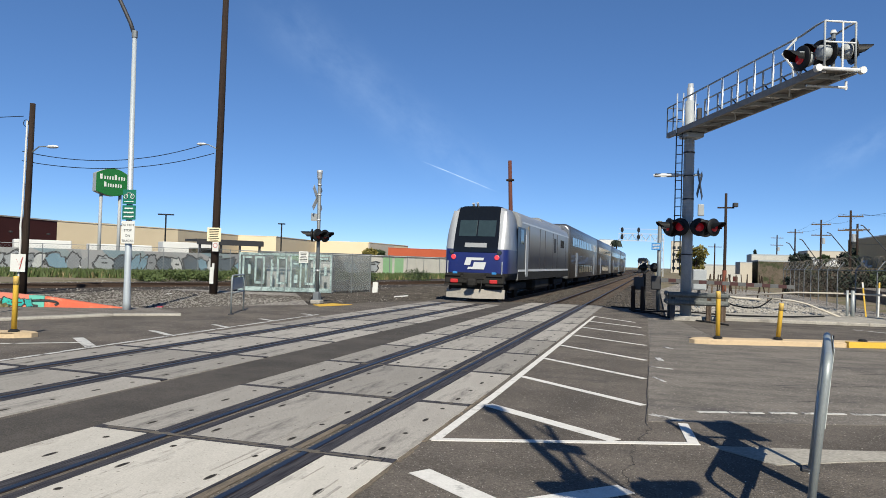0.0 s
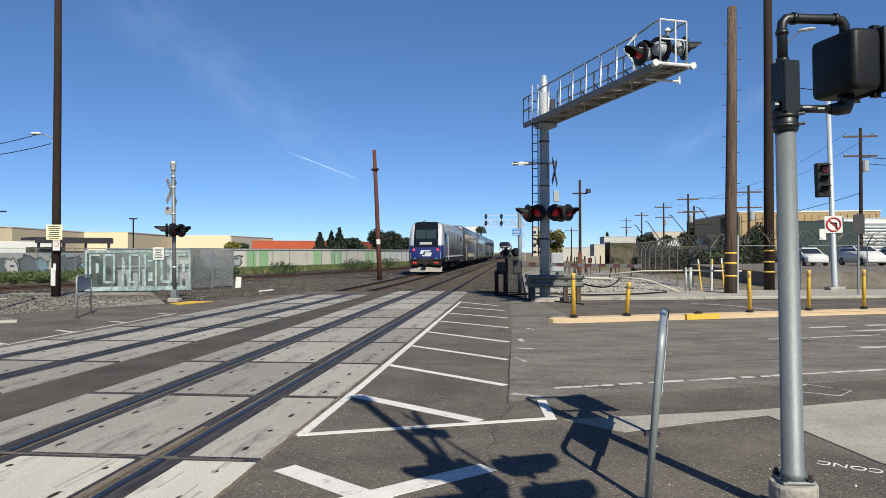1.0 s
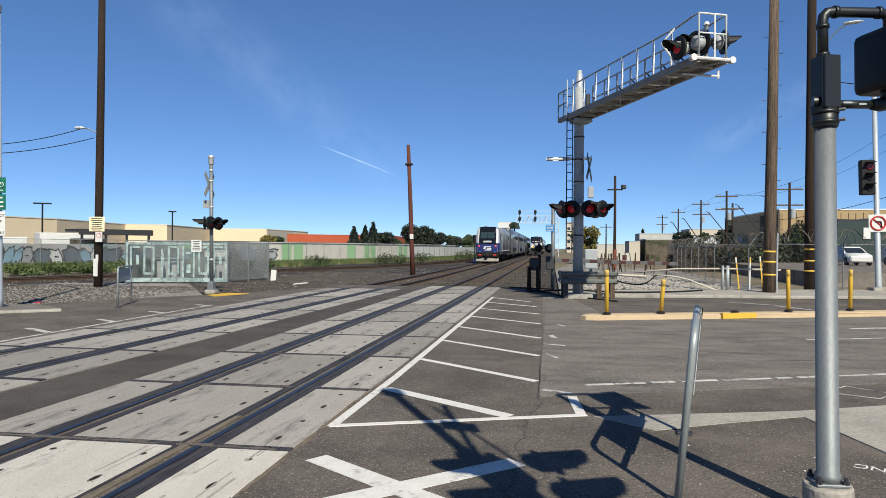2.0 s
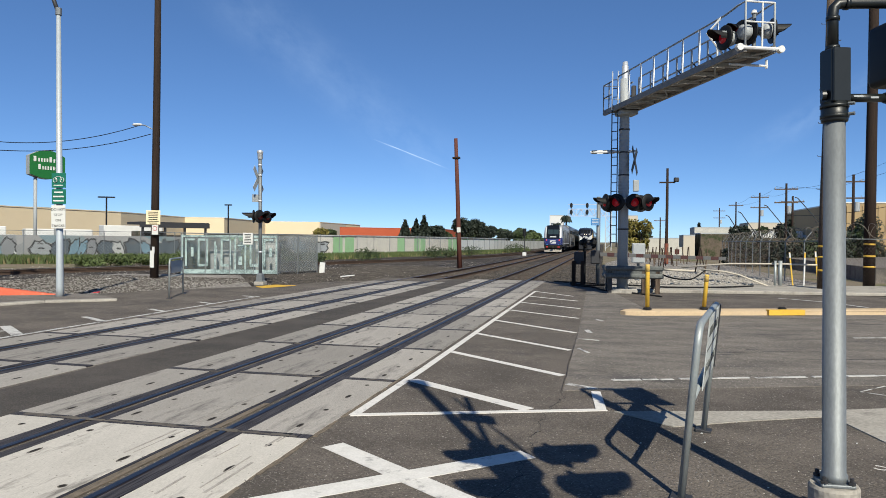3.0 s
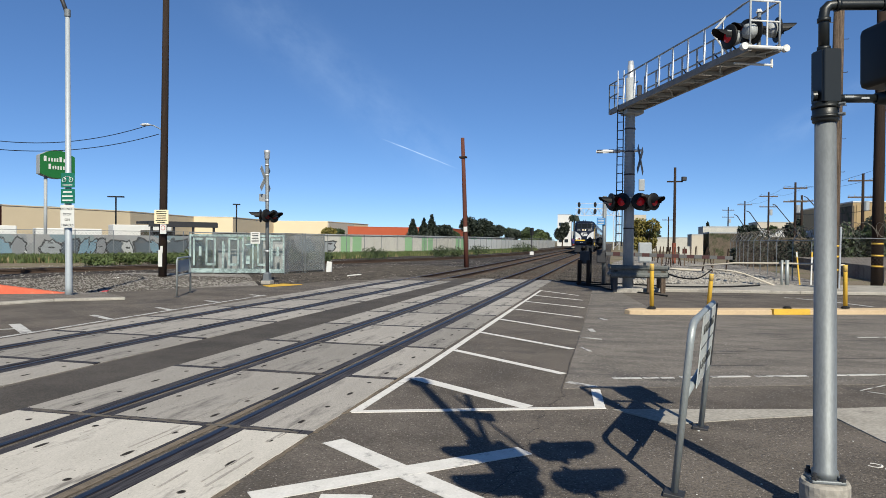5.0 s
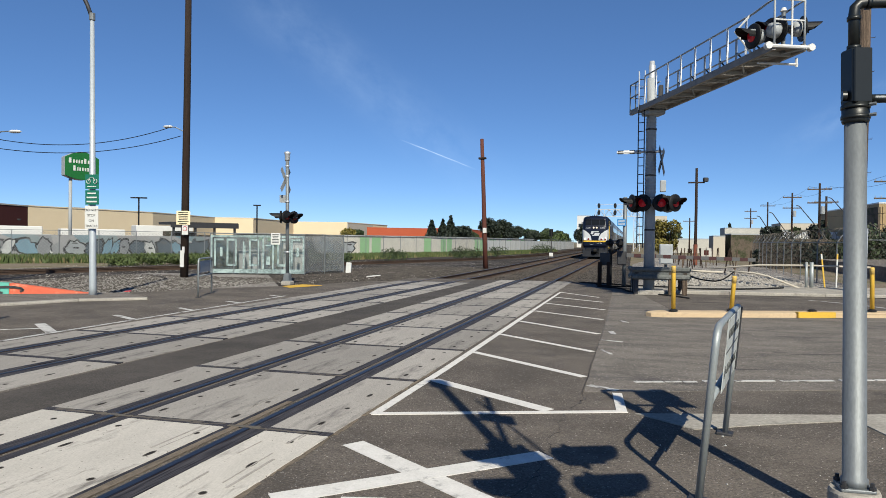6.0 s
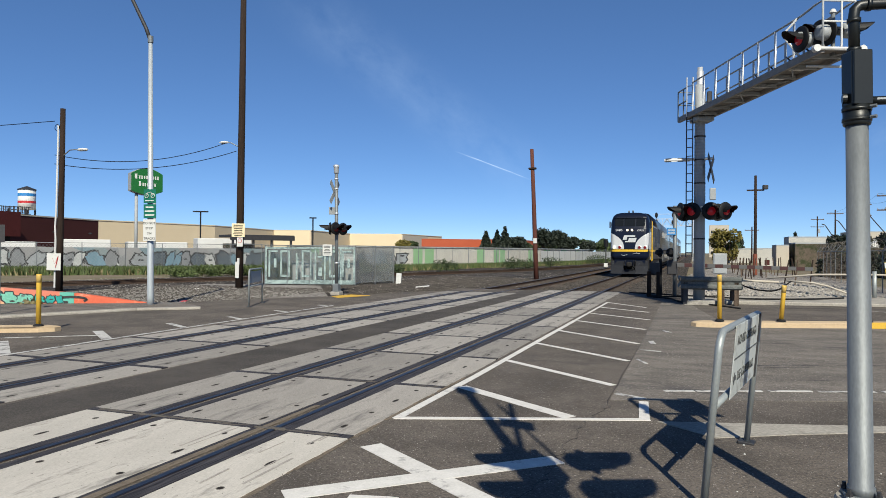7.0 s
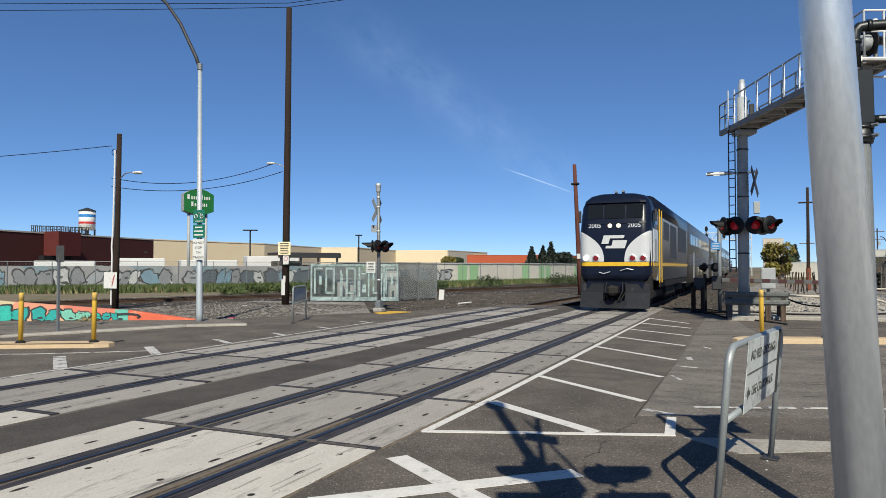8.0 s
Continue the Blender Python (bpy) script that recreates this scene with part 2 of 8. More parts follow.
# ---- mesh helpers ----
class Geo:
    """Collects lofted pieces of one mesh."""

    def __init__(self):
        self.v, self.f, self.m = [], [], []

    def loft(self, rings, cap=True, closed=True, mi=0):
        k, base = len(rings[0]), len(self.v)
        for r in rings:
            self.v += [tuple(p) for p in r]
        for i in range(len(rings) - 1):
            for j in range(k if closed else k - 1):
                a, b = base + i * k + j, base + i * k + (j + 1) % k
                self.f.append((a, b, b + k, a + k))
                self.m.append(mi)
        if cap and k > 2:
            self.f.append(tuple(base + j for j in reversed(range(k))))
            self.f.append(tuple(base + (len(rings) - 1) * k + j for j in range(k)))
            self.m += [mi, mi]
        return self

    def box(self, c, s, rz=0.0, ch=0.0, mi=0):
        """A box with chamfered edges: centre, size, turn about z in degrees."""
        x, y, z = (q / 2 for q in s)
        ca, sa = math.cos(radians(rz)), math.sin(radians(rz))

        def ring(h, i):
            a, b = x - i, y - i
            pts = [(a, b), (-a, b), (-a, -b), (a, -b)]
            if ch:
                pts = [(a, b - ch), (a - ch, b), (-a + ch, b), (-a, b - ch), (-a, -b + ch), (-a + ch, -b), (a - ch, -b), (a, -b + ch)]
            return [(c[0] + p * ca - q * sa, c[1] + p * sa + q * ca, c[2] + h) for p, q in pts]
        if ch:
            return self.loft([ring(-z, ch * 0.7), ring(-z + ch, 0), ring(z - ch, 0), ring(z, ch * 0.7)], mi=mi)
        return self.loft([ring(-z, 0), ring(z, 0)], mi=mi)

    def tube(self, pts, r, n=10, cap=True, mi=0):
        """A round bar along points; r is one radius or one for each point."""
        pts = [Vector(p) for p in pts]
        rr = r if isinstance(r, (list, tuple)) else [r] * len(pts)
        rings, side = [], None
        for i, p in enumerate(pts):
            d = (pts[min(i + 1, len(pts) - 1)] - pts[max(i - 1, 0)]).normalized()
            if side is None:
                side = d.cross(Vector((0, 0, 1)) if abs(d.z) < 0.9 else Vector((1, 0, 0))).normalized()
            side = (side - d * side.dot(d)).normalized()
            up = side.cross(d)
            rings.append([p + (side * math.cos(a) + up * math.sin(a)) * rr[i] for a in (2 * math.pi * j / n for j in range(n))])
        return self.loft(rings, cap, mi=mi)

    def prism(self, outline, z0, z1, mi=0):
        return self.loft([[(x, y, z0) for x, y in outline], [(x, y, z1) for x, y in outline]], mi=mi)

    def quad(self, *pts, mi=0):
        b = len(self.v)
        self.v += [tuple(p) for p in pts]
        self.f.append(tuple(range(b, b + len(pts))))
        self.m.append(mi)
        return self

    def mesh(self, name, mats, smooth=False):
        me = bpy.data.meshes.new(name)
        me.from_pydata(self.v, [], self.f)
        for q in mats if isinstance(mats, (list, tuple)) else [mats]:
            me.materials.append(q)
        me.polygons.foreach_set("material_index", self.m)
        bm = bmesh.new()
        bm.from_mesh(me)
        bmesh.ops.recalc_face_normals(bm, faces=bm.faces)
        bm.to_mesh(me)
        bm.free()
        if smooth:
            for q in me.polygons:
                q.use_smooth = len(q.vertices) == 4
        return me


def part(name, geo, material, parent=None, label="", smooth=False, at=None):
    """Links what geo holds as one mesh object, under its thing where one is given."""
    ob = new(name, geo.mesh(name, material, smooth))
    ob.parent = parent
    if at:
        ob.matrix_basis = at
    return tagged(ob, label)


def thing(name, label, category, at=None, group="", kind=""):
    ob = new(name)
    if at:
        ob.matrix_basis = at
    return tagged(ob, label, category, group, kind)


def setting(name, geo, material, label, smooth=False, category=""):
    ob = part(name, geo, material, None, label, smooth)
    return tagged(ob, category=category, kind="structure")


def text(name, body, size, m, material, parent, depth=0.002, align="CENTER"):
    """Raised lettering in the built-in face, turned into a mesh."""
    cu = bpy.data.curves.new(name, "FONT")
    cu.body, cu.size, cu.extrude, cu.align_x, cu.align_y = body, size, depth, align, "CENTER"
    tmp = new(name, cu)
    bpy.context.view_layer.update()
    me = bpy.data.meshes.new_from_object(tmp.evaluated_get(bpy.context.evaluated_depsgraph_get()))
    bpy.data.objects.remove(tmp)
    me.materials.clear()
    me.materials.append(material)
    ob = new(name, me)
    ob.parent, ob.matrix_basis = parent, m
    return ob


def strip(geo, a, b, w, z, h=0.004):
    """A painted bar on the ground from a to b."""
    d = Vector((b[0] - a[0], b[1] - a[1])).normalized()
    s = Vector((-d.y, d.x)) * w / 2
    return geo.prism([(a[0] - s.x, a[1] - s.y), (b[0] - s.x, b[1] - s.y), (b[0] + s.x, b[1] + s.y), (a[0] + s.x, a[1] + s.y)], z, z + h)


# ---- ground ----
XR, XL = -0.7525, -4.97          # centre lines of the two main tracks


def left_centre(y):
    """The far track draws nearer to the near one along the line."""
    return -5.06 + 0.0148 * min(max(y - 8, -70), 34)


def right_centre(y):
    return XR


setting("ground", Geo().prism([(-2500, -2500), (2500, -2500), (2500, 3500), (-2500, 3500)], -0.6, -0.22), DIRT, "dry bare soil with sparse weeds reaching the horizon", category="ground")
setting("ballast_bed", Geo().prism([(-40, -60), (2.6, -60), (4.2, 24), (3.2, 60), (2.6, 600), (-14, 600), (-15, 100), (-22, 60), (-33, 26)], -0.22, -0.165), BALLAST, "grey-brown crushed stone ballast beside the tracks", category="ballast")
setting("gravel_lot", Geo().prism([(3.4, 26.5), (13, 29.5), (13.5, 60), (6, 90), (3.4, 60)], -0.165, -0.06), GRAVEL, "pale rubble and gravel lot beside the crossing", category="gravel")
setting("gravel_verge", Geo().prism([(-21, 15), (-13, 17.6), (-10.6, 22.4), (-9.6, 24), (-14, 31), (-20, 30)], -0.165, -0.05), GRAVEL, "pale grey gravel verge beside the pavement", category="gravel")
setting("road", Geo().prism([(-70, -60), (70, -60), (70, 34), (16.1, 27.5), (3.5, 25.8), (2.4, 30.6), (0.84, 31.3), (-6.55, 31.3), (-6.55, 28.75), (-7.6, 27.4), (-9.1, 23.7), (-10.1, 22.4), (-11.1, 20.9), (-12.2, 18.2), (-13, 17), (-40, 4), (-70, -12)], -0.165, -0.012),
        ASPHALT, "brown-grey asphalt road surface with fine cracks", category="road")
setting("road_patch", Geo().prism([(2.92, 8.55), (8.2, 10.5), (40, 22), (70, 33), (16.1, 27.0), (3.6, 25.4), (2.75, 26.5), (2.88, 16.0)], -0.03, -0.007),
        ASPHALT_OLD, "older lighter worn asphalt of the traffic lanes", category="road")
setting("infill_strip", Geo().prism([(-3.38, -8), (-2.36, -8), (-2.36, 31.3), (-3.38, 31.3)], -0.03, -0.006), ASPHALT_DARK, "dark asphalt strip between the two tracks", category="road")
setting("road_far_lane", Geo().prism([(4.6, 18.5), (40, 31.5), (50, 31.7), (16, 27.3), (3.7, 25.5)], -0.02, -0.003), ASPHALT, "dark asphalt far lane beyond the median", category="road")

rng = random.Random(14)
patch = Geo()
for x, y, rx, ry in ((7.2, 24.9, 0.9, 0.22), (9.6, 25.3, 0.7, 0.2), (5.6, 22.4, 0.5, 0.16), (13.2, 26.0, 1.1, 0.25)):
    ring = [(x + rx * math.cos(a) * rng.uniform(0.75, 1.15), y + 0.3 * rx * math.cos(a) + ry * math.sin(a) * rng.uniform(0.7, 1.2)) for a in (2 * math.pi * i / 16 for i in range(16))]
    patch.prism(ring, -0.02, -0.0012)
setting("asphalt_patch", patch, ASPHALT_DARK, "dark repaired patches in the far lane", category="road")

# cracks in the near asphalt
crack = Geo()
rng = random.Random(5)
px, py = 2.9, 8.5
while py > 2.2:
    qx, qy = px + rng.uniform(-0.06, 0.048), py - rng.uniform(0.04, 0.12)
    strip(crack, (px, py), (qx, qy), rng.uniform(0.002, 0.007), -0.0115, rng.uniform(0.001, 0.003))
    px, py = qx, qy
for j in range(22):
    strip(crack, (2.9 + rng.uniform(-0.015, 0.015), 8.5 + j * 0.9), (2.89 + rng.uniform(-0.015, 0.015), 9.4 + j * 0.9), 0.006, -0.0065, 0.002)
for j in range(34):
    x, y = rng.uniform(3.6, 16), 0
    y = 8.6 + (x - 3) * 0.365 + rng.uniform(1.2, 8.2)
    for k in range(rng.randint(2, 5)):
        dx = rng.uniform(0.15, 0.4)
        qx, qy = x + dx, y + dx * 0.365 + rng.uniform(-0.05, 0.05)
        strip(crack, (x, y), (qx, qy), rng.uniform(0.008, 0.022), -0.0065, rng.uniform(0.0008, 0.002))
        x, y = qx, qy
setting("asphalt_crack", crack, BLACK, "thin dark crack wandering through the asphalt", category="crack")

# kerbs and pavements
def kerb_line(name, pts, width, top, material, label, bottom=-0.15):
    g = Geo()
    for (ax, ay), (bx, by) in zip(pts, pts[1:]):
        d = Vector((bx - ax, by - ay))
        n = max(1, round(d.length / 3))
        s = Vector((-d.y, d.x)).normalized() * width
        for i in range(n):
            p0 = Vector((ax, ay)) + d * (i / n) + d.normalized() * 0.006
            p1 = Vector((ax, ay)) + d * ((i + 1) / n) - d.normalized() * 0.006
            lo = [(p0.x, p0.y, bottom), (p1.x, p1.y, bottom), (p1.x + s.x, p1.y + s.y, bottom), (p0.x + s.x, p0.y + s.y, bottom)]
            mid = [(p[0], p[1], top - 0.03) for p in lo]
            i1 = s.normalized() * 0.025
            hi = [(lo[0][0] + i1.x, lo[0][1] + i1.y, top), (lo[1][0] + i1.x, lo[1][1] + i1.y, top), (lo[2][0], lo[2][1], top), (lo[3][0], lo[3][1], top)]
            g.loft([lo, mid, hi])
    return setting(name, g, material, label, category="kerb")


kerb_line("kerb_far", [(3.6, 25.7), (16.1, 27.45), (60, 33.4)], 0.18, 0.10, CONCRETE, "pale concrete kerb of the far pavement")
setting("pavement_far", Geo().prism([(3.57, 25.9), (16.1, 27.64), (60, 33.6), (60, 37), (16.1, 31.9), (9.8, 30.4), (3.55, 28.4)], -0.15, 0.095), CONCRETE, "worn concrete pavement of the far side", category="pavement")
kerb_line("kerb_left", [(-40, -3), (-13.0, 11.4), (-12.26, 12.9), (-11.56, 14.5), (-11.1, 15.7), (-9.76, 16.8)], 0.32, 0.05, CONCRETE, "pale concrete kerb of the corner pavement")
setting("pavement_left", Geo().prism([(-40, -2.7), (-13.15, 11.55), (-12.42, 12.98), (-11.72, 14.58), (-11.26, 15.8), (-9.9, 17.0), (-11.6, 18.2), (-13.0, 17.25), (-17.9, 14.45), (-40, 2)], -0.15, 0.044), ASPHALT_OLD, "asphalt pavement behind the corner kerb", category="pavement")
setting("apron_near", Geo().prism([(3.5, 7.66), (5.67, 8.3), (7.17, 8.95), (30, 17), (30, 12), (6.72, 7.75), (5.66, 8.05), (4.75, 7.6), (4.05, 7.2)], -0.03, -0.004), CONCRETE, "smooth pale concrete gutter strip", category="pavement")
setting("kerb_ramp", Geo().prism([(5.68, 8.03), (6.75, 7.8), (30, 13), (30, -5), (7.5, 2.0), (6.0, 6.45)], -0.03, -0.002), CONCRETE, "pale concrete kerb ramp at the corner", category="pavement")

# ---- painted lines ----
def marking(name, bars, label, material=PAINT, z=-0.011):
    g = Geo()
    for i, (a, b, w) in enumerate(bars):
        strip(g, a, b, w, z, 0.004 + 0.0012 * (i % 5))
    return setting(name, g, material, label, category="road marking")


marking("marking_hatch_border", [((0.93, 6.8), (0.97, 9.5), 0.10), ((0.97, 9.52), (0.98, 18.0), 0.10), ((0.98, 18.1), (1.0, 24.9), 0.08), ((0.9, 6.8), (3.42, 7.72), 0.085), ((3.37, 7.68), (3.30, 8.6), 0.11)],
        "white painted outline of the hatched safety zone")
for i, (a, b, w) in enumerate([((1.02, 8.68), (2.62, 7.52), 0.17), ((1.02, 11.0), (2.86, 9.5), 0.12), ((1.03, 13.25), (2.85, 11.7), 0.11), ((1.03, 15.55), (2.84, 13.95), 0.11), ((1.04, 17.95), (2.80, 16.55), 0.10), ((1.04, 20.3), (2.75, 18.95), 0.10), ((1.04, 22.6), (2.6, 21.3), 0.10), ((1.0, 24.85), (2.4, 23.1), 0.09)]):
    marking("marking_hatch", [(a, b, w)], "white diagonal hatch line on the asphalt")
marking("marking_crossing_x", [((1.12, 5.80), (2.62, 4.72), 0.21), ((2.78, 5.98), (1.10, 4.42), 0.21), ((1.55, 4.55), (1.85, 4.62), 0.09), ((1.85, 4.66), (1.88, 4.0), 0.09)], "large white painted cross of the railway warning mark")
lane, at, lane_rng = [], 0.0, random.Random(17)
while at < 33:
    run = lane_rng.uniform(0.12, 0.62)
    off = lane_rng.uniform(-0.012, 0.012)
    lane.append(((3.5 + at * 0.936, 9.34 + at * 0.352 + off), (3.5 + (at + run) * 0.936, 9.34 + (at + run) * 0.352 + off), lane_rng.uniform(0.05, 0.085)))
    at += run + lane_rng.choice((0.015, 0.03, 0.09))
marking("marking_lane_edge", lane, "worn white edge line of the lane", PAINT_WORN, -0.006)
marking("marking_lane", [((8.0, 14.75), (10.6, 15.7), 0.07), ((11.2, 15.9), (16, 17.6), 0.07), ((17, 18), (24, 20.5), 0.07)], "worn white lane line", PAINT_WORN, -0.006)
for i, (x, y) in enumerate([(9.7, 17.0), (10.4, 16.4), (11.2, 17.6), (12.2, 17.2), (13.2, 18.2), (14.2, 17.9), (9.2, 13.6), (10.2, 14.2), (11.4, 14.6), (12.4, 15.2)]):
    marking("marking_word", [((x, y), (x + 0.9, y + 0.33), 0.16)], "worn white bar of a road word", PAINT_WORN, -0.006)
marking("marking_dash", [((2.95, 8.95), (3.3, 8.75), 0.1), ((2.98, 11.9), (3.15, 11.5), 0.05), ((3.05, 14.4), (3.12, 14.0), 0.1), ((2.9, 13.1), (3.3, 12.95), 0.05), ((3.2, 16.4), (3.35, 16.1), 0.08)], "small broken rests of white paint", PAINT_WORN, -0.006)
marking("marking_left_border", [((-6.78, 6), (-6.78, 9.9), 0.09), ((-6.80, 9.9), (-6.95, 19.6), 0.09)], "white line along the far track's panels", PAINT_WORN)
for a, b, w in [((-8.1, 11.5), (-6.86, 10.55), 0.2), ((-7.85, 13.33), (-6.88, 12.76), 0.14), ((-7.6, 15.25), (-6.9, 14.85), 0.13), ((-7.55, 17.33), (-6.93, 17.0), 0.13), ((-7.45, 19.6), (-6.95, 19.32), 0.13), ((-8.4, 9.55), (-6.86, 8.4), 0.22)]:
    marking("marking_hatch_left", [(a, b, w)], "short white hatch bar beside the far track", PAINT_WORN)
marking("marking_far_turn", [((8.9, 24.6), (9.9, 23.6), 0.1), ((9.9, 23.6), (10.6, 21.9), 0.12)], "faded white curved line in the far lane", PAINT_WORN, -0.002)
marking("marking_left_edge", [((-30, -1.5), (-9.2, 9.6), 0.08), ((-9.2, 9.6), (-7.4, 11.0), 0.07)], "thin white edge line of the road", PAINT_WORN)
setting("tactile_strip", Geo().prism([(-8.55, 22.85), (-8.0, 24.45), (-8.9, 24.6), (-9.1, 23.4)], -0.02, 0.004), TACTILE, "yellow tactile warning strip", category="tactile strip")
marking("survey_mark", [((6.82, 9.9), (7.2, 9.5), 0.012), ((7.2, 9.5), (6.9, 9.15), 0.012), ((6.9, 9.15), (6.4, 9.45), 0.012), ((6.4, 9.45), (6.82, 9.9), 0.012)], "thin white sprayed survey mark", PAINT_WORN, -0.006)

# ---- tracks ----
def rail(xc, pts=None, y0=-60, y1=31.4, wear=True):
    """A flat-bottomed rail along y, its head at z = 0."""
    prof = [(-0.07, -0.165), (0.07, -0.165), (0.065, -0.148), (0.012, -0.135), (0.012, -0.045), (0.036, -0.034), (0.037, -0.006), (0.028, 0.0), (-0.028, 0.0), (-0.037, -0.006), (-0.036, -0.034), (-0.012, -0.045), (-0.012, -0.135), (-0.065, -0.148)]
    pts = pts or [(xc, y0), (xc, y1)]
    rings = []
    for i, (x, y) in enumerate(pts):
        a, b = pts[max(0, i - 1)], pts[min(len(pts) - 1, i + 1)]
        d = Vector((b[0] - a[0], b[1] - a[1])).normalized()
        rings.append([(x + p * d.y, y - p * d.x, z + 0.002) for p, z in prof])
    g = Geo().loft(rings)
    k = len(prof)
    for i, f in enumerate(g.f[:-2]):
        g.m[i] = 1 if wear and i % k in (6, 7, 8) else 0
    return g


def sleeper_mesh():
    return Geo().box((0, 0, 0), (2.6, 0.23, 0.16), ch=0.012).mesh("sleeper", TIE)


SLEEPER = sleeper_mesh()


def track(name, centre, y_end, label):
    t = thing(name, label, "railway track", kind="structure")
    for s in (-1, 1):
        part("rail", rail(0, [(centre(y) + s * 0.7525, y) for y in (-60, 0, 31, 36, 42, 48, 54, 60, 66, 72, 78, 86, 95, 105, 120, 140, 300, 650)]), [RAIL_RUST, RAIL_TOP], t, "rusty steel rail with a polished head")
    y = y_end + 0.3
    rng = random.Random(int(-centre(0) * 100))
    while y < 120:
        ob = new("sleeper", SLEEPER)
        ob.parent = t
        ob.matrix_basis = pose(centre(y) + rng.uniform(-0.03, 0.03), y, -0.225 + rng.uniform(-0.008, 0.006), 0, 0, rng.uniform(-0.8, 0.8))
        y += 0.6
    g = Geo()
    while y < 420:
        g.box((centre(y), y, -0.225), (2.6, 0.23, 0.16))
        y += 0.6
    tagged(part("far_sleepers", g, TIE, t, "dark wooden sleepers far along the track"), kind="stuff")
    return t


track("track_right", right_centre, 31.4, "main railway track with wooden sleepers and ballast")
track("track_left", left_centre, 28.7, "far main railway track with dark sleepers and ballast")
siding = [(-40, -8), (-33.5, 10), (-26.6, 28.0), (-21.8, 39.5), (-17.0, 51), (-13.6, 61.5), (-11.2, 72), (-9.6, 86), (-8.9, 100), (-8.7, 140), (-8.7, 420)]
t = thing("track_siding", "rusty little-used siding track curving in beside the main line", "railway track", kind="structure")
def smooth_path(pts, n=6):
    out = []
    for i in range(len(pts) - 1):
        p0, p1, p2, p3 = (Vector(pts[max(0, min(len(pts) - 1, i + k))]) for k in (-1, 0, 1, 2))
        for j in range(n):
            u = j / n
            out.append(tuple(0.5 * ((2 * p1) + (p2 - p0) * u + (2 * p0 - 5 * p1 + 4 * p2 - p3) * u * u + (3 * p1 - p0 - 3 * p2 + p3) * u ** 3)))
    return out + [tuple(pts[-1])]


for s in (-0.75, 0.75):
    line = smooth_path(siding)
    part("rail", rail(0, [(x + s * 0.94, y - s * 0.33) for x, y in line], wear=False), RAIL_RUST, t, "dark rusty rail")

# ---- crossing panels ----
def panel_mesh(w, length, slots, face):
    """A cast crossing panel, its top at z = 0; long lifting slots and round bolt holes are dark discs, the shade inside
    them painted on.
    """
    g = Geo().box((0, 0, -0.08), (w, length, 0.16), ch=0.012)
    for k, (x, y) in enumerate(slots):
        n = 12
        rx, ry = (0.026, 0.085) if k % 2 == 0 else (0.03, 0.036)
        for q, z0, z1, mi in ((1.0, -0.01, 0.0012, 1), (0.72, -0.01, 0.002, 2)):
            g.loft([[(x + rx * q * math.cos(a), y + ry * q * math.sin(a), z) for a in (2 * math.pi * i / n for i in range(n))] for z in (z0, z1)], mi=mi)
    return g.mesh("crossing_panel", [face, SLOT, SLOT_SHADE])


PANEL_L = 2.55
GAUGE_IN = 1.07          # between the flangeways
OUT_W = 0.65
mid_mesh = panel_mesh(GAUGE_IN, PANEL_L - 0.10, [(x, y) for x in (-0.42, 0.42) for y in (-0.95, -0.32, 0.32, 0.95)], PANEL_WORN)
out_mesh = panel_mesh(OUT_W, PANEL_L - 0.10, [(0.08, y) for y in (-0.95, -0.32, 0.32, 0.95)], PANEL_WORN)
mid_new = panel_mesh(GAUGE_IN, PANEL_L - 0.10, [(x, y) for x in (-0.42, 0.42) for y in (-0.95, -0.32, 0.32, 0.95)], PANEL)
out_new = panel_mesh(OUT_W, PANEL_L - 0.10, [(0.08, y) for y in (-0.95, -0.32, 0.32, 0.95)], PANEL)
def crossing(name, xc, y_end, count, slant=0.0):
    c = thing(name, "pale cast concrete level-crossing panels with dark joints around the rails", "level crossing", pose(xc, y_end, 0, 0, 0, slant), kind="structure")
    rng = random.Random(3)
    y0 = -count * PANEL_L
    part("joint_bed", Geo().prism([(-1.57, y0), (1.57, y0), (1.57, 0), (-1.57, 0)], -0.165, -0.06), FILLER, c, "dark rubber joint bed")
    for s in (-1, 1):
        for a, b, h in ((0.045, 0.19, -0.004), (-0.215, -0.105, -0.002)):
            lo, hi = sorted((s * 0.7525 + s * a, s * 0.7525 + s * b))
            part("flangeway_filler", Geo().prism([(lo, y0), (hi, y0), (hi, 0), (lo, 0)], -0.1, h), FILLER, c, "dark rubber flangeway filler")
    for i in range(count + 1):
        for x0, x1 in ((-1.593, -0.945), (-0.535, 0.535), (0.945, 1.593)):
            y = -i * PANEL_L
            part("joint_strip", Geo().prism([(x0, y - 0.06), (x1, y - 0.055), (x1, y + 0.06), (x0, y + 0.055)], -0.09, 0.0015), FILLER, c, "dark joint strip")
    for i in range(count):
        for dx, me in ((0, mid_mesh), (-0.945 - OUT_W / 2, out_mesh), (0.945 + OUT_W / 2, out_mesh)):
            ob = new("crossing_panel", me if y_end - (i + 0.5) * PANEL_L > 6 else (mid_new if me is mid_mesh else out_new))
            ob.parent = c
            ob.matrix_basis = pose(dx + rng.uniform(-0.006, 0.006), -(i + 0.5) * PANEL_L + rng.uniform(-0.01, 0.01), rng.uniform(-0.004, 0.0), rng.uniform(-0.1, 0.1), rng.uniform(-0.12, 0.12), rng.uniform(-0.15, 0.15))
    return c


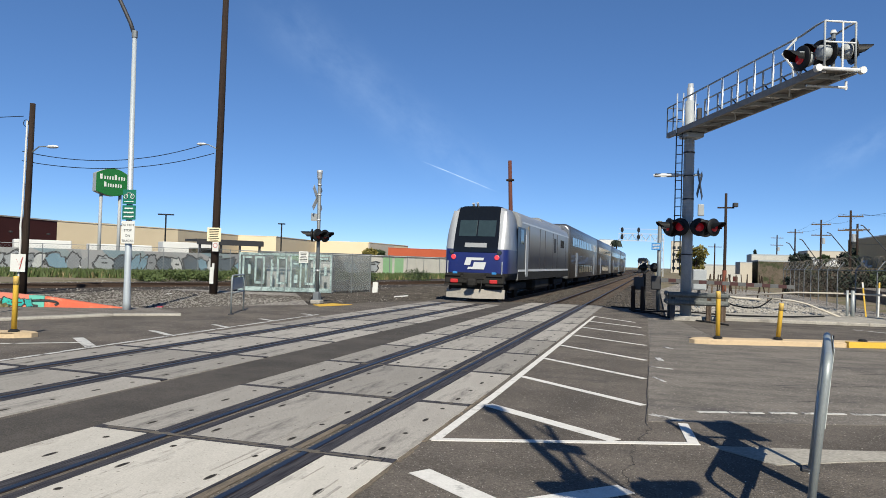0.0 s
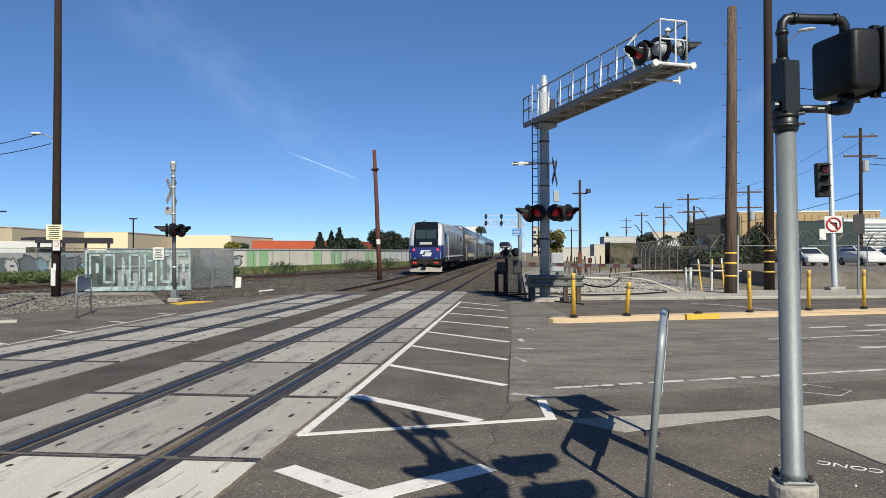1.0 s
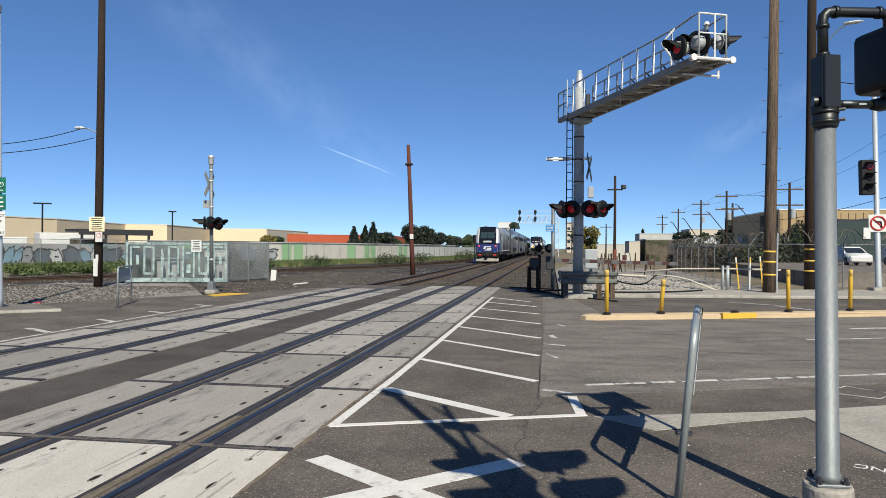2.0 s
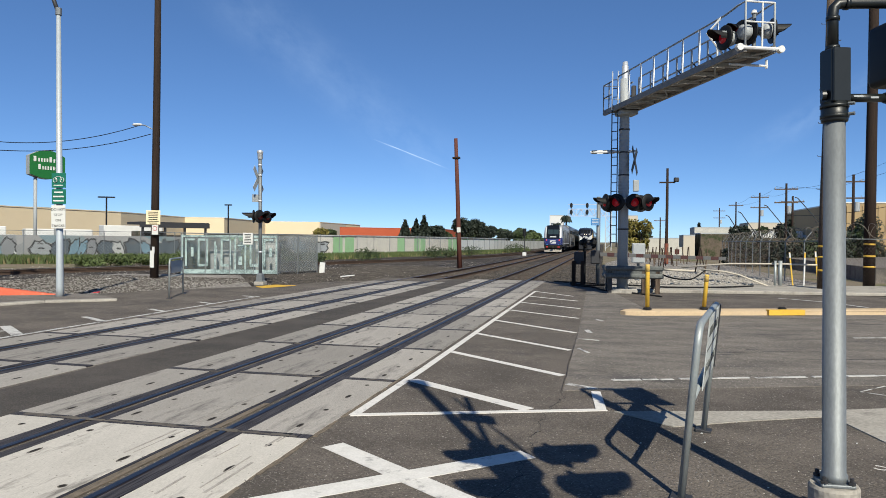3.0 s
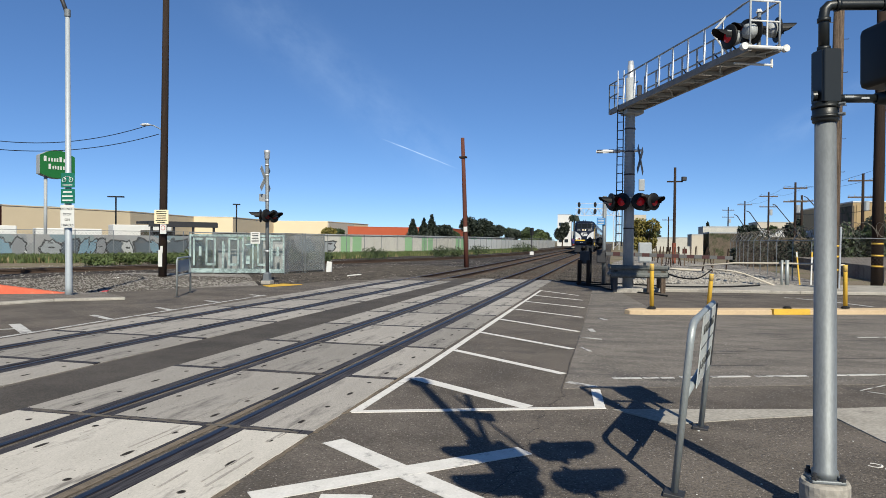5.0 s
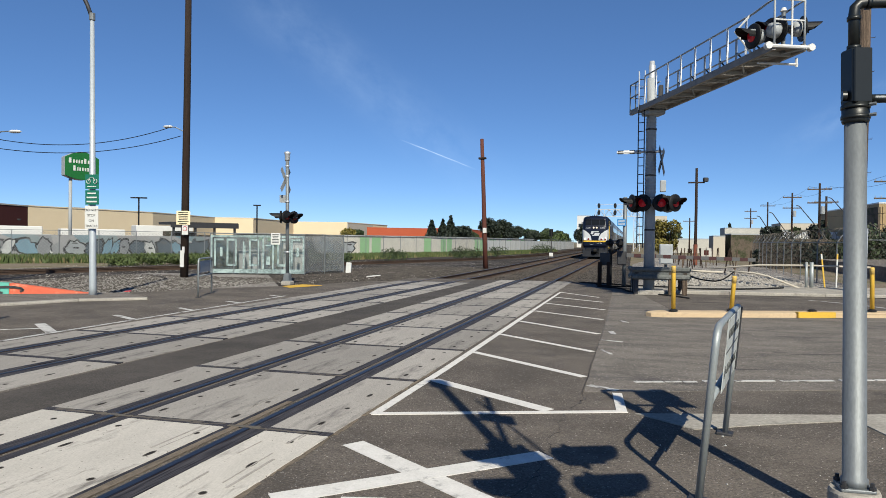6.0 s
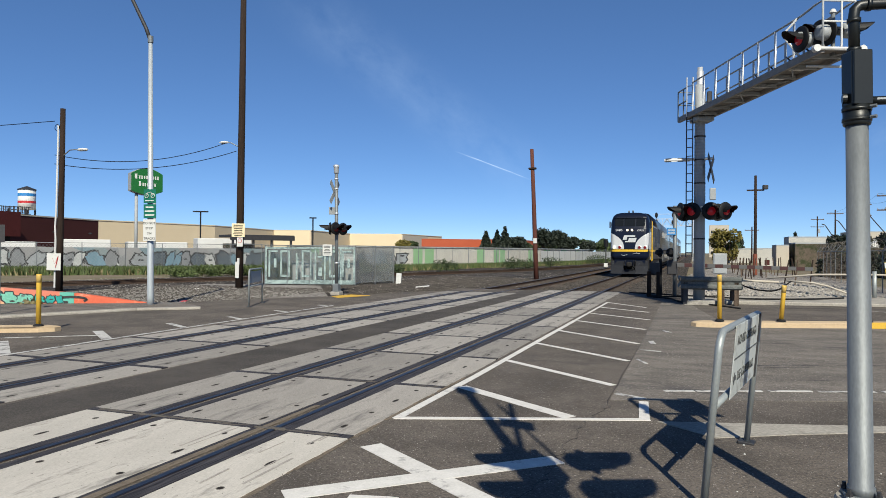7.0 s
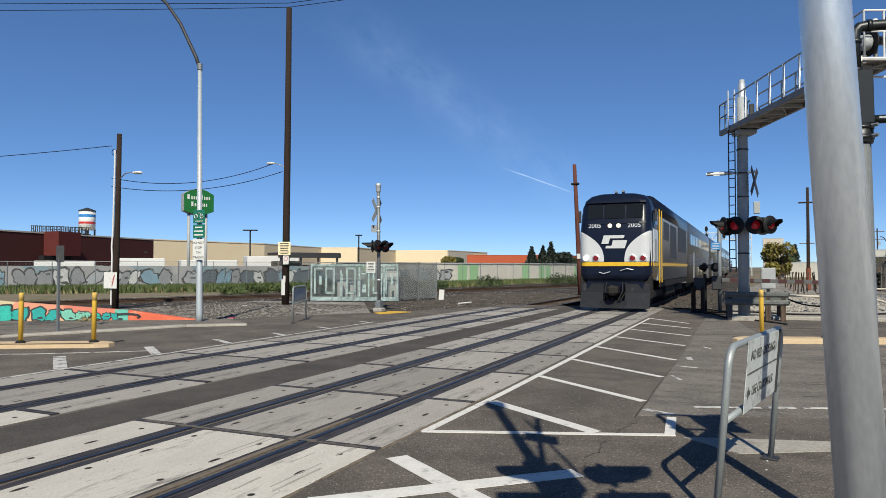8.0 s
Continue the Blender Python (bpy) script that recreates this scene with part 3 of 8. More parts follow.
near = crossing("crossing_near", XR, 31.45, 14)
crossing("crossing_far", left_centre(28.75), 28.75, 13, -0.848)
g = Geo()
g.prism([(-0.205, -4), (-0.085, -4), (-0.095, 7.0), (-0.16, 7.0)], -0.05, -0.0005)
setting("sand_line", g, EDGE_DIRT, "sandy dirt packed along the flangeway")
g = Geo()
rng = random.Random(9)
for i in range(60):
    x = rng.uniform(-2.25, 0.8)
    strip(g, (x, 5.95 + rng.uniform(-0.035, 0.035)), (x + rng.uniform(0.08, 0.3), 5.95 + rng.uniform(-0.035, 0.035)), rng.uniform(0.01, 0.03), -0.003, rng.uniform(0.004, 0.008))
for yj in (8.5, 11.05, 3.4):
    for i in range(26):
        x = rng.uniform(-2.25, 0.8)
        strip(g, (x, yj + rng.uniform(-0.07, 0.07)), (x + rng.uniform(0.04, 0.2), yj + rng.uniform(-0.07, 0.07)), rng.uniform(0.008, 0.022), -0.003, rng.uniform(0.004, 0.0075))
setting("broken_joint", g, SLOT, "crumbled dark panel joint")
g = Geo()
for i in range(90):
    y = rng.uniform(-3, 9)
    strip(g, (0.855 + rng.uniform(-0.02, 0.02), y), (0.855 + rng.uniform(-0.02, 0.02), y + rng.uniform(0.1, 0.4)), rng.uniform(0.02, 0.05), -0.0125, rng.uniform(0.0025, 0.007))
setting("edge_sand", g, EDGE_DIRT, "pale sandy dirt at the panel edge")
g = Geo()
for i in range(20):
    x, y = rng.choice((rng.gauss(0.34, 0.05), rng.gauss(0.62, 0.04), rng.gauss(-0.42, 0.05))), rng.uniform(0.5, 7.5)
    strip(g, (x, y), (x + rng.uniform(-0.015, 0.015), y + rng.uniform(0.2, 0.9)), rng.uniform(0.006, 0.03), -0.002, 0.0035)
setting("tyre_smear", g, mat("tyre_smear", (0.368, 0.344, 0.308), (0.264, 0.244, 0.22), 0.9, scale=6, lo=0.42, hi=0.58), "dark tyre smears along the panels")


# ---- medians and bollards ----
def median(name, a, direction, length, width, top, label):
    d = Vector(direction).normalized()
    s = Vector((-d.y, d.x)) * width
    a = Vector(a)
    b = a + d * length
    tip = [a + d * 0.35, a + s * 0.25 + d * 0.08, a + s * 0.6 + d * 0.02, a + s + d * 0.3]
    pts = [*tip, b + s, b]
    ring = [(p.x, p.y) for p in pts]
    c = sum((Vector(p) for p in ring), Vector((0, 0))) / len(ring)
    g = Geo()
    g.loft([[(x, y, -0.1) for x, y in ring], [(x, y, top - 0.025) for x, y in ring], [(x + (c.x - x) * 0.004, y + (c.y - y) * 0.012, top) for x, y in ring]])
    return setting(name, g, YELLOW_KERB, label, category="median")


median("median_right", (3.86, 17.45), (0.94, 0.342), 60, 0.5, 0.11, "low traffic median of worn yellow-painted concrete")
median("median_left", (-8.7, 11.0), (-0.88, -0.475), 30, -0.5, 0.10, "low traffic median of worn yellow-painted concrete")
setting("median_patch", Geo().prism([(7.35, 18.64), (8.25, 18.97), (8.2, 19.1), (7.3, 18.77)], 0.0, 0.134), YELLOW, "fresh yellow painted piece of the median kerb", category="median")


def bollard(m, post=1.1):
    b = thing("bollard", "tall yellow plastic bollard with a black rubber base", "bollard", m, "bollards on the medians")
    part("base", Geo().loft([[(r * math.cos(a), r * math.sin(a), z) for a in (2 * math.pi * i / 14 for i in range(14))] for r, z in ((0.105, 0), (0.1, 0.03), (0.075, 0.045), (0.062, 0.055))]), RUBBER, b, "black rubber base")
    if post:
        part("post", Geo().tube([(0, 0, 0.06), (0, 0, post - 0.18), (0, 0, post)], 0.052, 14), YELLOW, b, "scuffed yellow plastic tube", smooth=True)
        part("band", Geo().tube([(0, 0, post - 0.17), (0, 0, post - 0.03), (0, 0, post + 0.004)], [0.0545, 0.0545, 0.047], 14), BAND_YELLOW, b, "faded pale yellow band", smooth=True)
    return b


first = bollard(pose(4.42, 17.85, 0.125, 0, -0.5, 0))
tagged(bollard(pose(5.8, 18.42, 0.125, 2, 4, 0), 0.86), "worn short orange-yellow bollard with a broken top, leaning")
for x, y, rx, ry in ((9.25, 19.72, 0, -1), (11.05, 20.45, 1, 0), (12.78, 21.05, -1, 0.5)):
    copy_thing(first, pose(x, y, 0.125, rx, ry, 0))
for x, y in ((-9.15, 10.95), (-10.5, 10.2)):
    copy_thing(first, pose(x, y, 0.095, 0, 0.6, 0))
tagged(bollard(pose(7.75, 19.1, 0.125), 0), "bare black rubber base of a missing bollard")


# ---- crossing signal kit ----
def lamp_unit(parent, m, lit=False, size=0.30, hood=0.165):
    """One flashing light: round black backboard, hood and lens; it faces -y."""
    board = part("backboard", Geo().loft([[(r * math.cos(a), y, r * math.sin(a)) for a in (2 * math.pi * i / 20 for i in range(20))] for r, y in ((size, 0.03), (size + 0.005, 0.0), (size - 0.01, -0.015), (0.16, -0.03))]), BLACK, parent, "round black backboard", smooth=True, at=m)
    g = Geo()
    n = 12
    arc = [math.radians(-20 + 220 * i / n) for i in range(n + 1)]
    reach = [-0.2 - 0.24 * math.sqrt(max(0.0, math.sin(a))) for a in arc]
    outer = [[(hood * math.cos(a), y if y > -0.1 else f, hood * math.sin(a)) for a, f in zip(arc, reach)] for y in (-0.02, -0.4)]
    g.loft(outer, cap=False, closed=False)
    inner = [[((hood - 0.008) * math.cos(a), y if y > -0.1 else f, (hood - 0.008) * math.sin(a)) for a, f in zip(arc, reach)] for y in (-0.4, -0.02)]
    g.loft(inner, cap=False, closed=False)
    g.loft([outer[1], inner[0]], cap=False, closed=False)
    part("hood", g, BLACK, board, "black hood")
    part("housing", Geo().loft([[(r * math.cos(a), y, r * math.sin(a)) for a in (2 * math.pi * i / 16 for i in range(16))] for r, y in ((hood, 0.02), (hood * 0.95, 0.14), (0.07, 0.2))]), BLACK, board, smooth=True)
    part("lens", Geo().loft([[(r * math.cos(a), y, r * math.sin(a)) for a in (2 * math.pi * i / 16 for i in range(16))] for r, y in ((hood - 0.015, -0.025), (hood - 0.025, -0.045), (0.02, -0.06))]), LENS_LIT if lit else LENS_RED, board, "glowing red lens" if lit else "unlit red lens", smooth=True)
    return board


def crossbuck(parent, m):
    g = Geo()
    for s in (-1, 1):
        a = radians(45 * s)
        d, e = Vector((math.cos(a), 0, math.sin(a))), Vector((-math.sin(a), 0, math.cos(a)))
        for y0, y1 in ((-0.004 + 0.006 * s, 0.004 + 0.006 * s),):
            g.loft([[tuple(d * u * 0.61 + e * v * 0.11 + Vector((0, y, 0))) for u, v in ((-1, -1), (1, -1), (1, 1), (-1, 1))] for y in (y0, y1)])
    return part("crossbuck", g, SIGN_WHITE, parent, "white crossbuck boards seen edge-on", at=m)


def gate_mast(x, y, lean=(0, 0)):
    t = thing("crossing_signal", "aluminium crossing signal mast with crossbuck and flashing red lights", "railway signal", pose(x, y, 0, lean[0], lean[1], 0))
    part("foundation", Geo().box((0, 0, 0.0), (0.4, 0.4, 0.16), ch=0.03), CONCRETE, t)
    part("junction_base", Geo().loft([[(sx * w, sy * w, z) for sx, sy in ((1, 1), (-1, 1), (-1, -1), (1, -1))] for w, z in ((0.16, 0.07), (0.16, 0.1), (0.12, 0.12), (0.11, 0.34), (0.08, 0.4))]), GALV, t)
    part("mast", Geo().tube([(0, 0, 0.3), (0, 0, 5.0)], 0.07, 16), GALV, t, smooth=True)
    part("bell", Geo().loft([[(r * math.cos(a), r * math.sin(a), z) for a in (2 * math.pi * i / 16 for i in range(16))] for r, z in ((0.08, 4.85), (0.1, 4.9), (0.105, 5.1), (0.12, 5.12), (0.12, 5.2), (0.05, 5.22))]), GALV_BRIGHT, t, smooth=True)
    for z in (1.2, 3.2, 4.2, 4.6):
        part("clamp", Geo().tube([(0, 0, z), (0, 0, z + 0.07)], 0.082, 16), GALV_BRIGHT, t, smooth=True)
    crossbuck(t, pose(-0.13, 0.1, 4.1, 0, 0, 95)).data.materials[0] = GREY_PAINT
    part("count_plate", Geo().box((-0.22, 0.05, 3.35), (0.03, 0.3, 0.3), rz=-28), GREY_PAINT, t, "small plate seen edge-on")
    part("crossarm", Geo().tube([(-0.3, -0.3, 2.62), (0.3, 0.3, 2.62)], 0.035, 10), GALV, t, smooth=True)
    part("junction_box", Geo().box((0, -0.02, 2.66), (0.26, 0.26, 0.3), ch=0.03), GALV, t)
    for sx, sy, rz in ((0.13, -0.3, 70), (-0.13, -0.3, -70), (0.13, 0.32, 70), (-0.13, 0.32, -70)):
        lamp_unit(t, pose(sx, sy, 2.62, 0, 0, rz), size=0.25, hood=0.15)
    return t


gate_mast(-9.76, 25.0, (0, -0.6))

# near mast beside the camera
near_mast = thing("crossing_signal", "thick galvanised crossing signal mast close by, lights overhead", "railway signal", pose(4.465, 2.03, 0, 0, -3.05, 0))
part("mast", Geo().tube([(0, 0, 0.0), (0, 0, 5.9)], 0.061, 32), GALV_PALE, near_mast, "dull galvanised steel pipe with scratches", smooth=True)
part("foundation", Geo().tube([(0, 0, -0.1), (0, 0, 0.1)], 0.3, 20), CONCRETE, near_mast)
part("bell", Geo().tube([(0, 0, 5.8), (0, 0, 5.85), (0, 0, 6.05), (0, 0, 6.07)], [0.09, 0.13, 0.13, 0.06], 16), GALV_BRIGHT, near_mast, smooth=True)
crossbuck(near_mast, pose(0.2, 0.12, 4.5, 0, 0, 96))
part("crossarm", Geo().tube([(0.27, -0.62, 3.24), (-0.13, 0.64, 3.24)], 0.045, 10), GALV, near_mast, smooth=True)
part("junction_box", Geo().box((0.1, 0, 3.3), (0.3, 0.3, 0.4), ch=0.03), GALV, near_mast)
# unseen sleeve overhead, added to thicken the mast's shadow on the ground
part("shadow_sleeve", Geo().tube([(0, 0, 2.8), (0, 0, 2.84), (0, 0, 3.8), (0, 0, 3.85)], [0.08, 0.12, 0.12, 0.08], 18), GALV, near_mast, smooth=True)
part("conduit", Geo().tube([(0.34, 0.03, 3.5), (0.33, 0.03, 3.9), (0.24, 0.06, 5.3)], 0.018, 6), GALV, near_mast, smooth=True)
for s in (-0.37, 0.37):
    for f, rz in ((-0.05, -70), (0.45, 110)):
        lamp_unit(near_mast, pose(0.07 - 0.34 * s + 0.94 * f, 0.94 * s + 0.34 * f, 3.22, 0, 0, rz), size=0.22, hood=0.17)

# ---- cantilever signal bridge ----
cant = thing("cantilever_signal", "grey steel cantilever signal mast with walkway arm over the road", "railway signal", pose(4.0, 25.4, 0))
part("mast", Geo().tube([(0, 0, 0), (0, 0, 3.3), (0, 0, 6.3), (0, 0, 7.5)], [0.19, 0.178, 0.165, 0.16], 22), GREY_PAINT, cant, "grey tapered steel mast with ribbed wrap", smooth=True)
part("ribbed_wrap", Geo().tube([(0, 0, 3.5 + i * 0.055) for i in range(49)], [0.182 - 0.0004 * i + (0.012 if i % 2 else 0) for i in range(49)], 20), GREY_PAINT, cant)
part("cap", Geo().tube([(0, 0, 7.5), (0, 0, 7.53), (0, 0, 7.95), (0, 0, 7.96), (0, 0, 8.1)], [0.15, 0.115, 0.115, 0.095, 0.09], 16), GALV_BRIGHT, cant, smooth=True)
for z in (4.1, 4.9, 5.7, 2.2):
    part("band", Geo().tube([(0, 0, z), (0, 0, z + 0.05)], 0.19, 20), STEEL_DARK, cant, smooth=True)
ARM = Vector((0.376, -0.927, 0))
SIDE = Vector((0.927, 0.376, 0))
ARM_L, W2 = 7.82, 0.38
def on_arm(u, v, z):
    return ARM * u + SIDE * v + Vector((0, 0, z))


DECK = mat("walkway_underside", (0.3, 0.28, 0.255), (0.2, 0.187, 0.17), 0.75, 0.3, scale=5, bump=0.2, dirt=(0.24, 0.232, 0.216), dirt_at=0.66, dirt_scale=3)
g = Geo()
for v in (-W2, W2):
    g.loft([[on_arm(u, v - 0.045, 6.36), on_arm(u, v + 0.045, 6.36), on_arm(u, v + 0.045, 6.54), on_arm(u, v - 0.045, 6.54)] for u in (-0.9, ARM_L)])
arm = part("arm", g, DECK, cant, "dull steel arm beams")
for i in range(9):
    u0 = -0.85 + i * 0.963
    g = Geo().loft([[on_arm(u, -W2 + 0.05, 6.47), on_arm(u, W2 - 0.05, 6.47), on_arm(u, W2 - 0.05, 6.49), on_arm(u, -W2 + 0.05, 6.49)] for u in (u0, u0 + 0.93)])
    part("walkway_plate", g, DECK, arm, "dull steel walkway plate")
    part("cross_beam", Geo().box(on_arm(u0 + 0.48, 0, 6.41), (0.07, W2 * 2 - 0.1, 0.1), rz=-67.9), GREY_PAINT, arm)
for i in range(6):
    u0 = -0.4 + i * 1.4
    k = 1 if i % 2 else -1
    part("bracing_bar", Geo().tube([on_arm(u0, -W2 * k, 6.40), on_arm(u0 + 1.3, W2 * k, 6.40)], 0.022, 6), GREY_PAINT, arm)
for v in (-W2, W2):
    part("handrail", Geo().tube([on_arm(0.3, v, 7.5), on_arm(ARM_L - 0.9, v, 7.5), on_arm(ARM_L - 0.3, v, 7.56), on_arm(ARM_L, v, 7.56), on_arm(ARM_L, v, 6.5)], 0.026, 8), GREY_PAINT, arm, "grey handrail", smooth=True)
    for i in range(8):
        u = 0.3 + i * 0.9
        if v < 0:
            part("rail_post", Geo().loft([[on_arm(u + q * math.cos(a), v + q * math.sin(a), z) for q, a in ((0.035, tw), (0.012, tw + 1.57), (0.035, tw + 3.14), (0.012, tw + 4.71))] for z, tw in ((6.4, 0.3), (6.95, 1.1), (7.5, 1.9))]), GALV_BRIGHT, arm, "bright twisted flat post")
        elif i < 7:
            part("rail_post", Geo().box(on_arm(u, v, 6.97), (0.05, 0.04, 1.0), rz=-67.9), GREY_PAINT, arm)
            part("rail_brace", Geo().tube([on_arm(u + 0.05, v, 7.1), on_arm(u + 0.75, v, 6.52)], 0.022, 6), STEEL_DARK, arm)
part("midrail", Geo().tube([on_arm(0.3, W2, 7.06), on_arm(ARM_L - 1.2, W2, 7.06)], 0.026, 8), GREY_PAINT, arm)
part("end_guard", Geo().tube([on_arm(ARM_L - 1.05, -W2, 7.5), on_arm(ARM_L - 1.2, -W2 - 0.3, 7.12), on_arm(ARM_L - 0.95, -W2, 6.52)], 0.03, 6), WHITE, arm, "white bent guard bar")
part("end_bar", Geo().tube([on_arm(ARM_L, -W2, 7.56), on_arm(ARM_L, W2, 7.56)], 0.026, 8).tube([on_arm(ARM_L, -W2, 7.08), on_arm(ARM_L, W2, 7.08)], 0.022, 8).tube([on_arm(ARM_L, 0.06, 7.56), on_arm(ARM_L, 0.06, 6.5)], 0.024, 8), WHITE, arm, "white end rails")
part("end_bar", Geo().tube([on_arm(ARM_L + 0.02, -W2 - 0.14, 6.45), on_arm(ARM_L + 0.02, W2 + 0.14, 6.45)], 0.045, 8), WHITE, arm)
for v in (-W2 - 0.16, W2 + 0.16):
    part("beam_cap", Geo().tube([on_arm(ARM_L - 0.05, v, 6.45), on_arm(ARM_L + 0.07, v, 6.45)], 0.085, 12), WHITE, arm, "round white beam end")
part("under_bar", Geo().tube([on_arm(ARM_L - 0.8, -0.3, 6.26), on_arm(ARM_L - 0.8, 0.75, 6.26)], 0.03, 6).tube([on_arm(ARM_L - 0.8, 0.72, 6.2), on_arm(ARM_L - 0.8, 0.72, 6.42)], 0.03, 6), WHITE, arm)
part("lamp_post", Geo().tube([on_arm(ARM_L - 0.4, 0.1, 6.4), on_arm(ARM_L - 0.4, 0.1, 7.4)], 0.05, 10).tube([on_arm(ARM_L - 0.4, -0.75, 6.92), on_arm(ARM_L - 0.4, 0.6, 6.92)], 0.035, 8), GALV, cant)
part("lamp_post_cap", Geo().tube([on_arm(ARM_L - 0.4, 0.1, 7.4), on_arm(ARM_L - 0.4, 0.1, 7.42), on_arm(ARM_L - 0.4, 0.1, 7.5)], [0.05, 0.08, 0.05], 12), WHITE, cant)
for v, z, rz, lit in ((-0.62, 6.82, -62, True), (-0.16, 6.98, -54, True), (-0.1, 6.9, 122, False), (0.52, 6.98, 98, False)):
    unit = lamp_unit(cant, Matrix.Translation(on_arm(ARM_L - 0.4 + (0.12 if rz > 90 else -0.12), v, z)) @ pose(0, 0, 0, 0, 0, rz), lit)
    part("lamp_case", Geo().tube([(0, 0.04, 0), (0, 0.06, 0), (0, 0.24, 0), (0, 0.27, 0)], [0.15, 0.19, 0.17, 0.1], 16), GREY_PAINT, unit, "pale grey lamp case", smooth=True)
# platform cage at the mast
g = Geo()
for z in (7.0, 7.46):
    g.tube([on_arm(-0.2, -W2, z), on_arm(-1.0, -W2, z), on_arm(-1.0, W2, z), on_arm(-0.2, W2, z)], 0.024, 6)
for u, v in ((-1.0, -W2), (-1.0, W2), (-0.5, -W2), (-0.5, W2)):
    g.tube([on_arm(u, v, 6.4), on_arm(u, v, 7.46)], 0.024, 6)
part("platform_cage", g, GALV, cant)
part("collar", Geo().box((0.06, -0.1, 6.28), (0.62, 0.62, 0.16), rz=22, ch=0.03), GREY_PAINT, cant)
ladder = part("ladder", Geo().tube([(-0.43, -0.14, 1.6), (-0.43, -0.14, 6.4)], 0.022, 6).tube([(-0.23, -0.18, 1.6), (-0.23, -0.18, 6.4)], 0.022, 6), STEEL_DARK, cant, "dark steel ladder")
part("ladder_top", Geo().tube([(-0.43, -0.14, 6.4), (-0.43, -0.14, 7.75)], 0.026, 6).tube([(-0.23, -0.18, 6.4), (-0.23, -0.18, 7.75)], 0.026, 6), GALV_BRIGHT, cant, "bright upper ladder rails")
for i in range(20):
    part("rung", Geo().tube([(-0.43, -0.14, 1.75 + 0.3 * i), (-0.23, -0.18, 1.75 + 0.3 * i)], 0.016, 5), STEEL_DARK, ladder)
part("junction_box", Geo().box((0.3, 0.05, 7.0), (0.16, 0.3, 0.5), ch=0.03), STEEL_DARK, cant)
# dark steel: grey board backs with their shadowed side put into the colour
crossbuck(cant, pose(0.36, -0.1, 4.62, 0, 0, 76)).data.materials[0] = STEEL_DARK
part("arm_bracket", Geo().tube([(-1.15, 0, 4.95), (0.4, -0.1, 4.95)], 0.045, 8), WHITE, cant)
for i in range(4):
    part("bracket_plate", Geo().box((-1.02 + i * 0.2, -0.03, 4.95), (0.19, 0.03, 0.13)), WHITE if i % 2 else STEEL_DARK, cant)
part("bell_box", Geo().box((0.42, 0.0, 3.75), (0.2, 0.16, 0.4), ch=0.02), GREY_PAINT, cant)
part("flasher_arm", Geo().tube([(-0.85, -0.28, 3.12), (0.85, -0.28, 3.12)], 0.045, 10).tube([(-0.7, 0.3, 3.12), (0.75, 0.3, 3.12)], 0.045, 10), GREY_PAINT, cant)
for x, y, rz, lit in ((-0.62, -0.34, -66, True), (-0.25, -0.38, -22, True), (0.36, -0.38, 12, True), (0.82, -0.34, 44, True), (-0.5, 0.4, 190, False), (0.6, 0.4, 190, False)):
    lamp_unit(cant, pose(x, y, 3.15, 0, 0, rz), lit)
part("foundation", Geo().box((0, 0, 0.05), (1.0, 1.0, 0.2), ch=0.03), CONCRETE, cant)

# corrugated guard round its foot
GUARD_STEEL = mat("dull_guard_steel", (0.136, 0.144, 0.136), (0.072, 0.076, 0.072), 0.7, 0.3, scale=2, bump=0.15, dirt=(0.24, 0.24, 0.224), dirt_at=0.66, dirt_scale=2)
guard = thing("guard_rail", "dull galvanised corrugated guard rail around the signal foot", "guard rail", pose(4.33, 25.5, 0.03, 0, 0, 4))
prof = [(0, 0.48), (0.05, 0.53), (0.05, 0.60), (0, 0.66), (0, 0.74), (0.05, 0.80), (0.05, 0.87), (0, 0.92)]
for a, b in (((-0.95, -0.55), (0.95, -0.55)), ((0.95, -0.55), (0.95, 0.6)), ((-0.95, 0.6), (-0.95, -0.55))):
    d = Vector((b[0] - a[0], b[1] - a[1])).normalized()
    o = Vector((d.y, -d.x))
    g = Geo().loft([[(q[0] + o.x * (p + e), q[1] + o.y * (p + e), z) for p, z in prof] + [(q[0] + o.x * (p + e - 0.012), q[1] + o.y * (p + e - 0.012), z) for p, z in reversed(prof)] for q, e in ((a, 0), (b, 0))])
    part("rail_beam", g, GUARD_STEEL, guard, "corrugated steel beam")
for x, y in ((-0.8, -0.48), (0.35, -0.48), (0.8, -0.48), (-0.8, 0.5), (0.8, 0.5)):
    part("post", Geo().box((x, y, 0.42), (0.16, 0.14, 0.9), ch=0.01), WOOD_GREY if x > 0.3 else STEEL_DARK, guard, "square post")

# lowered gate across the far pavement
gate = thing("crossing_gate", "lowered crossing gate arm striped dark red and white", "crossing gate", pose(3.12, 29.0, 0))
part("mast", Geo().tube([(0, 0, 0), (0, 0, 3.6)], 0.08, 14), GALV, gate, smooth=True)
part("mechanism", Geo().box((-0.1, 0, 1.15), (0.38, 0.4, 0.55), ch=0.04), STEEL_DARK, gate, "dark gate mechanism case")
part("counterweight", Geo().box((-0.75, -0.2, 1.1), (0.4, 0.12, 0.5), ch=0.03), STEEL_DARK, gate)
part("counterweight", Geo().box((-0.55, 0.25, 0.75), (0.12, 0.12, 1.5), ch=0.01), BLACK, gate)
part("support_post", Geo().box((-0.95, -0.35, 0.45), (0.16, 0.16, 1.1), ch=0.01), WOOD_DARK, gate, "dark wooden post")
part("support_post", Geo().box((-0.6, -0.55, 0.45), (0.14, 0.14, 1.1), ch=0.01), WOOD_DARK, gate, "dark wooden post")
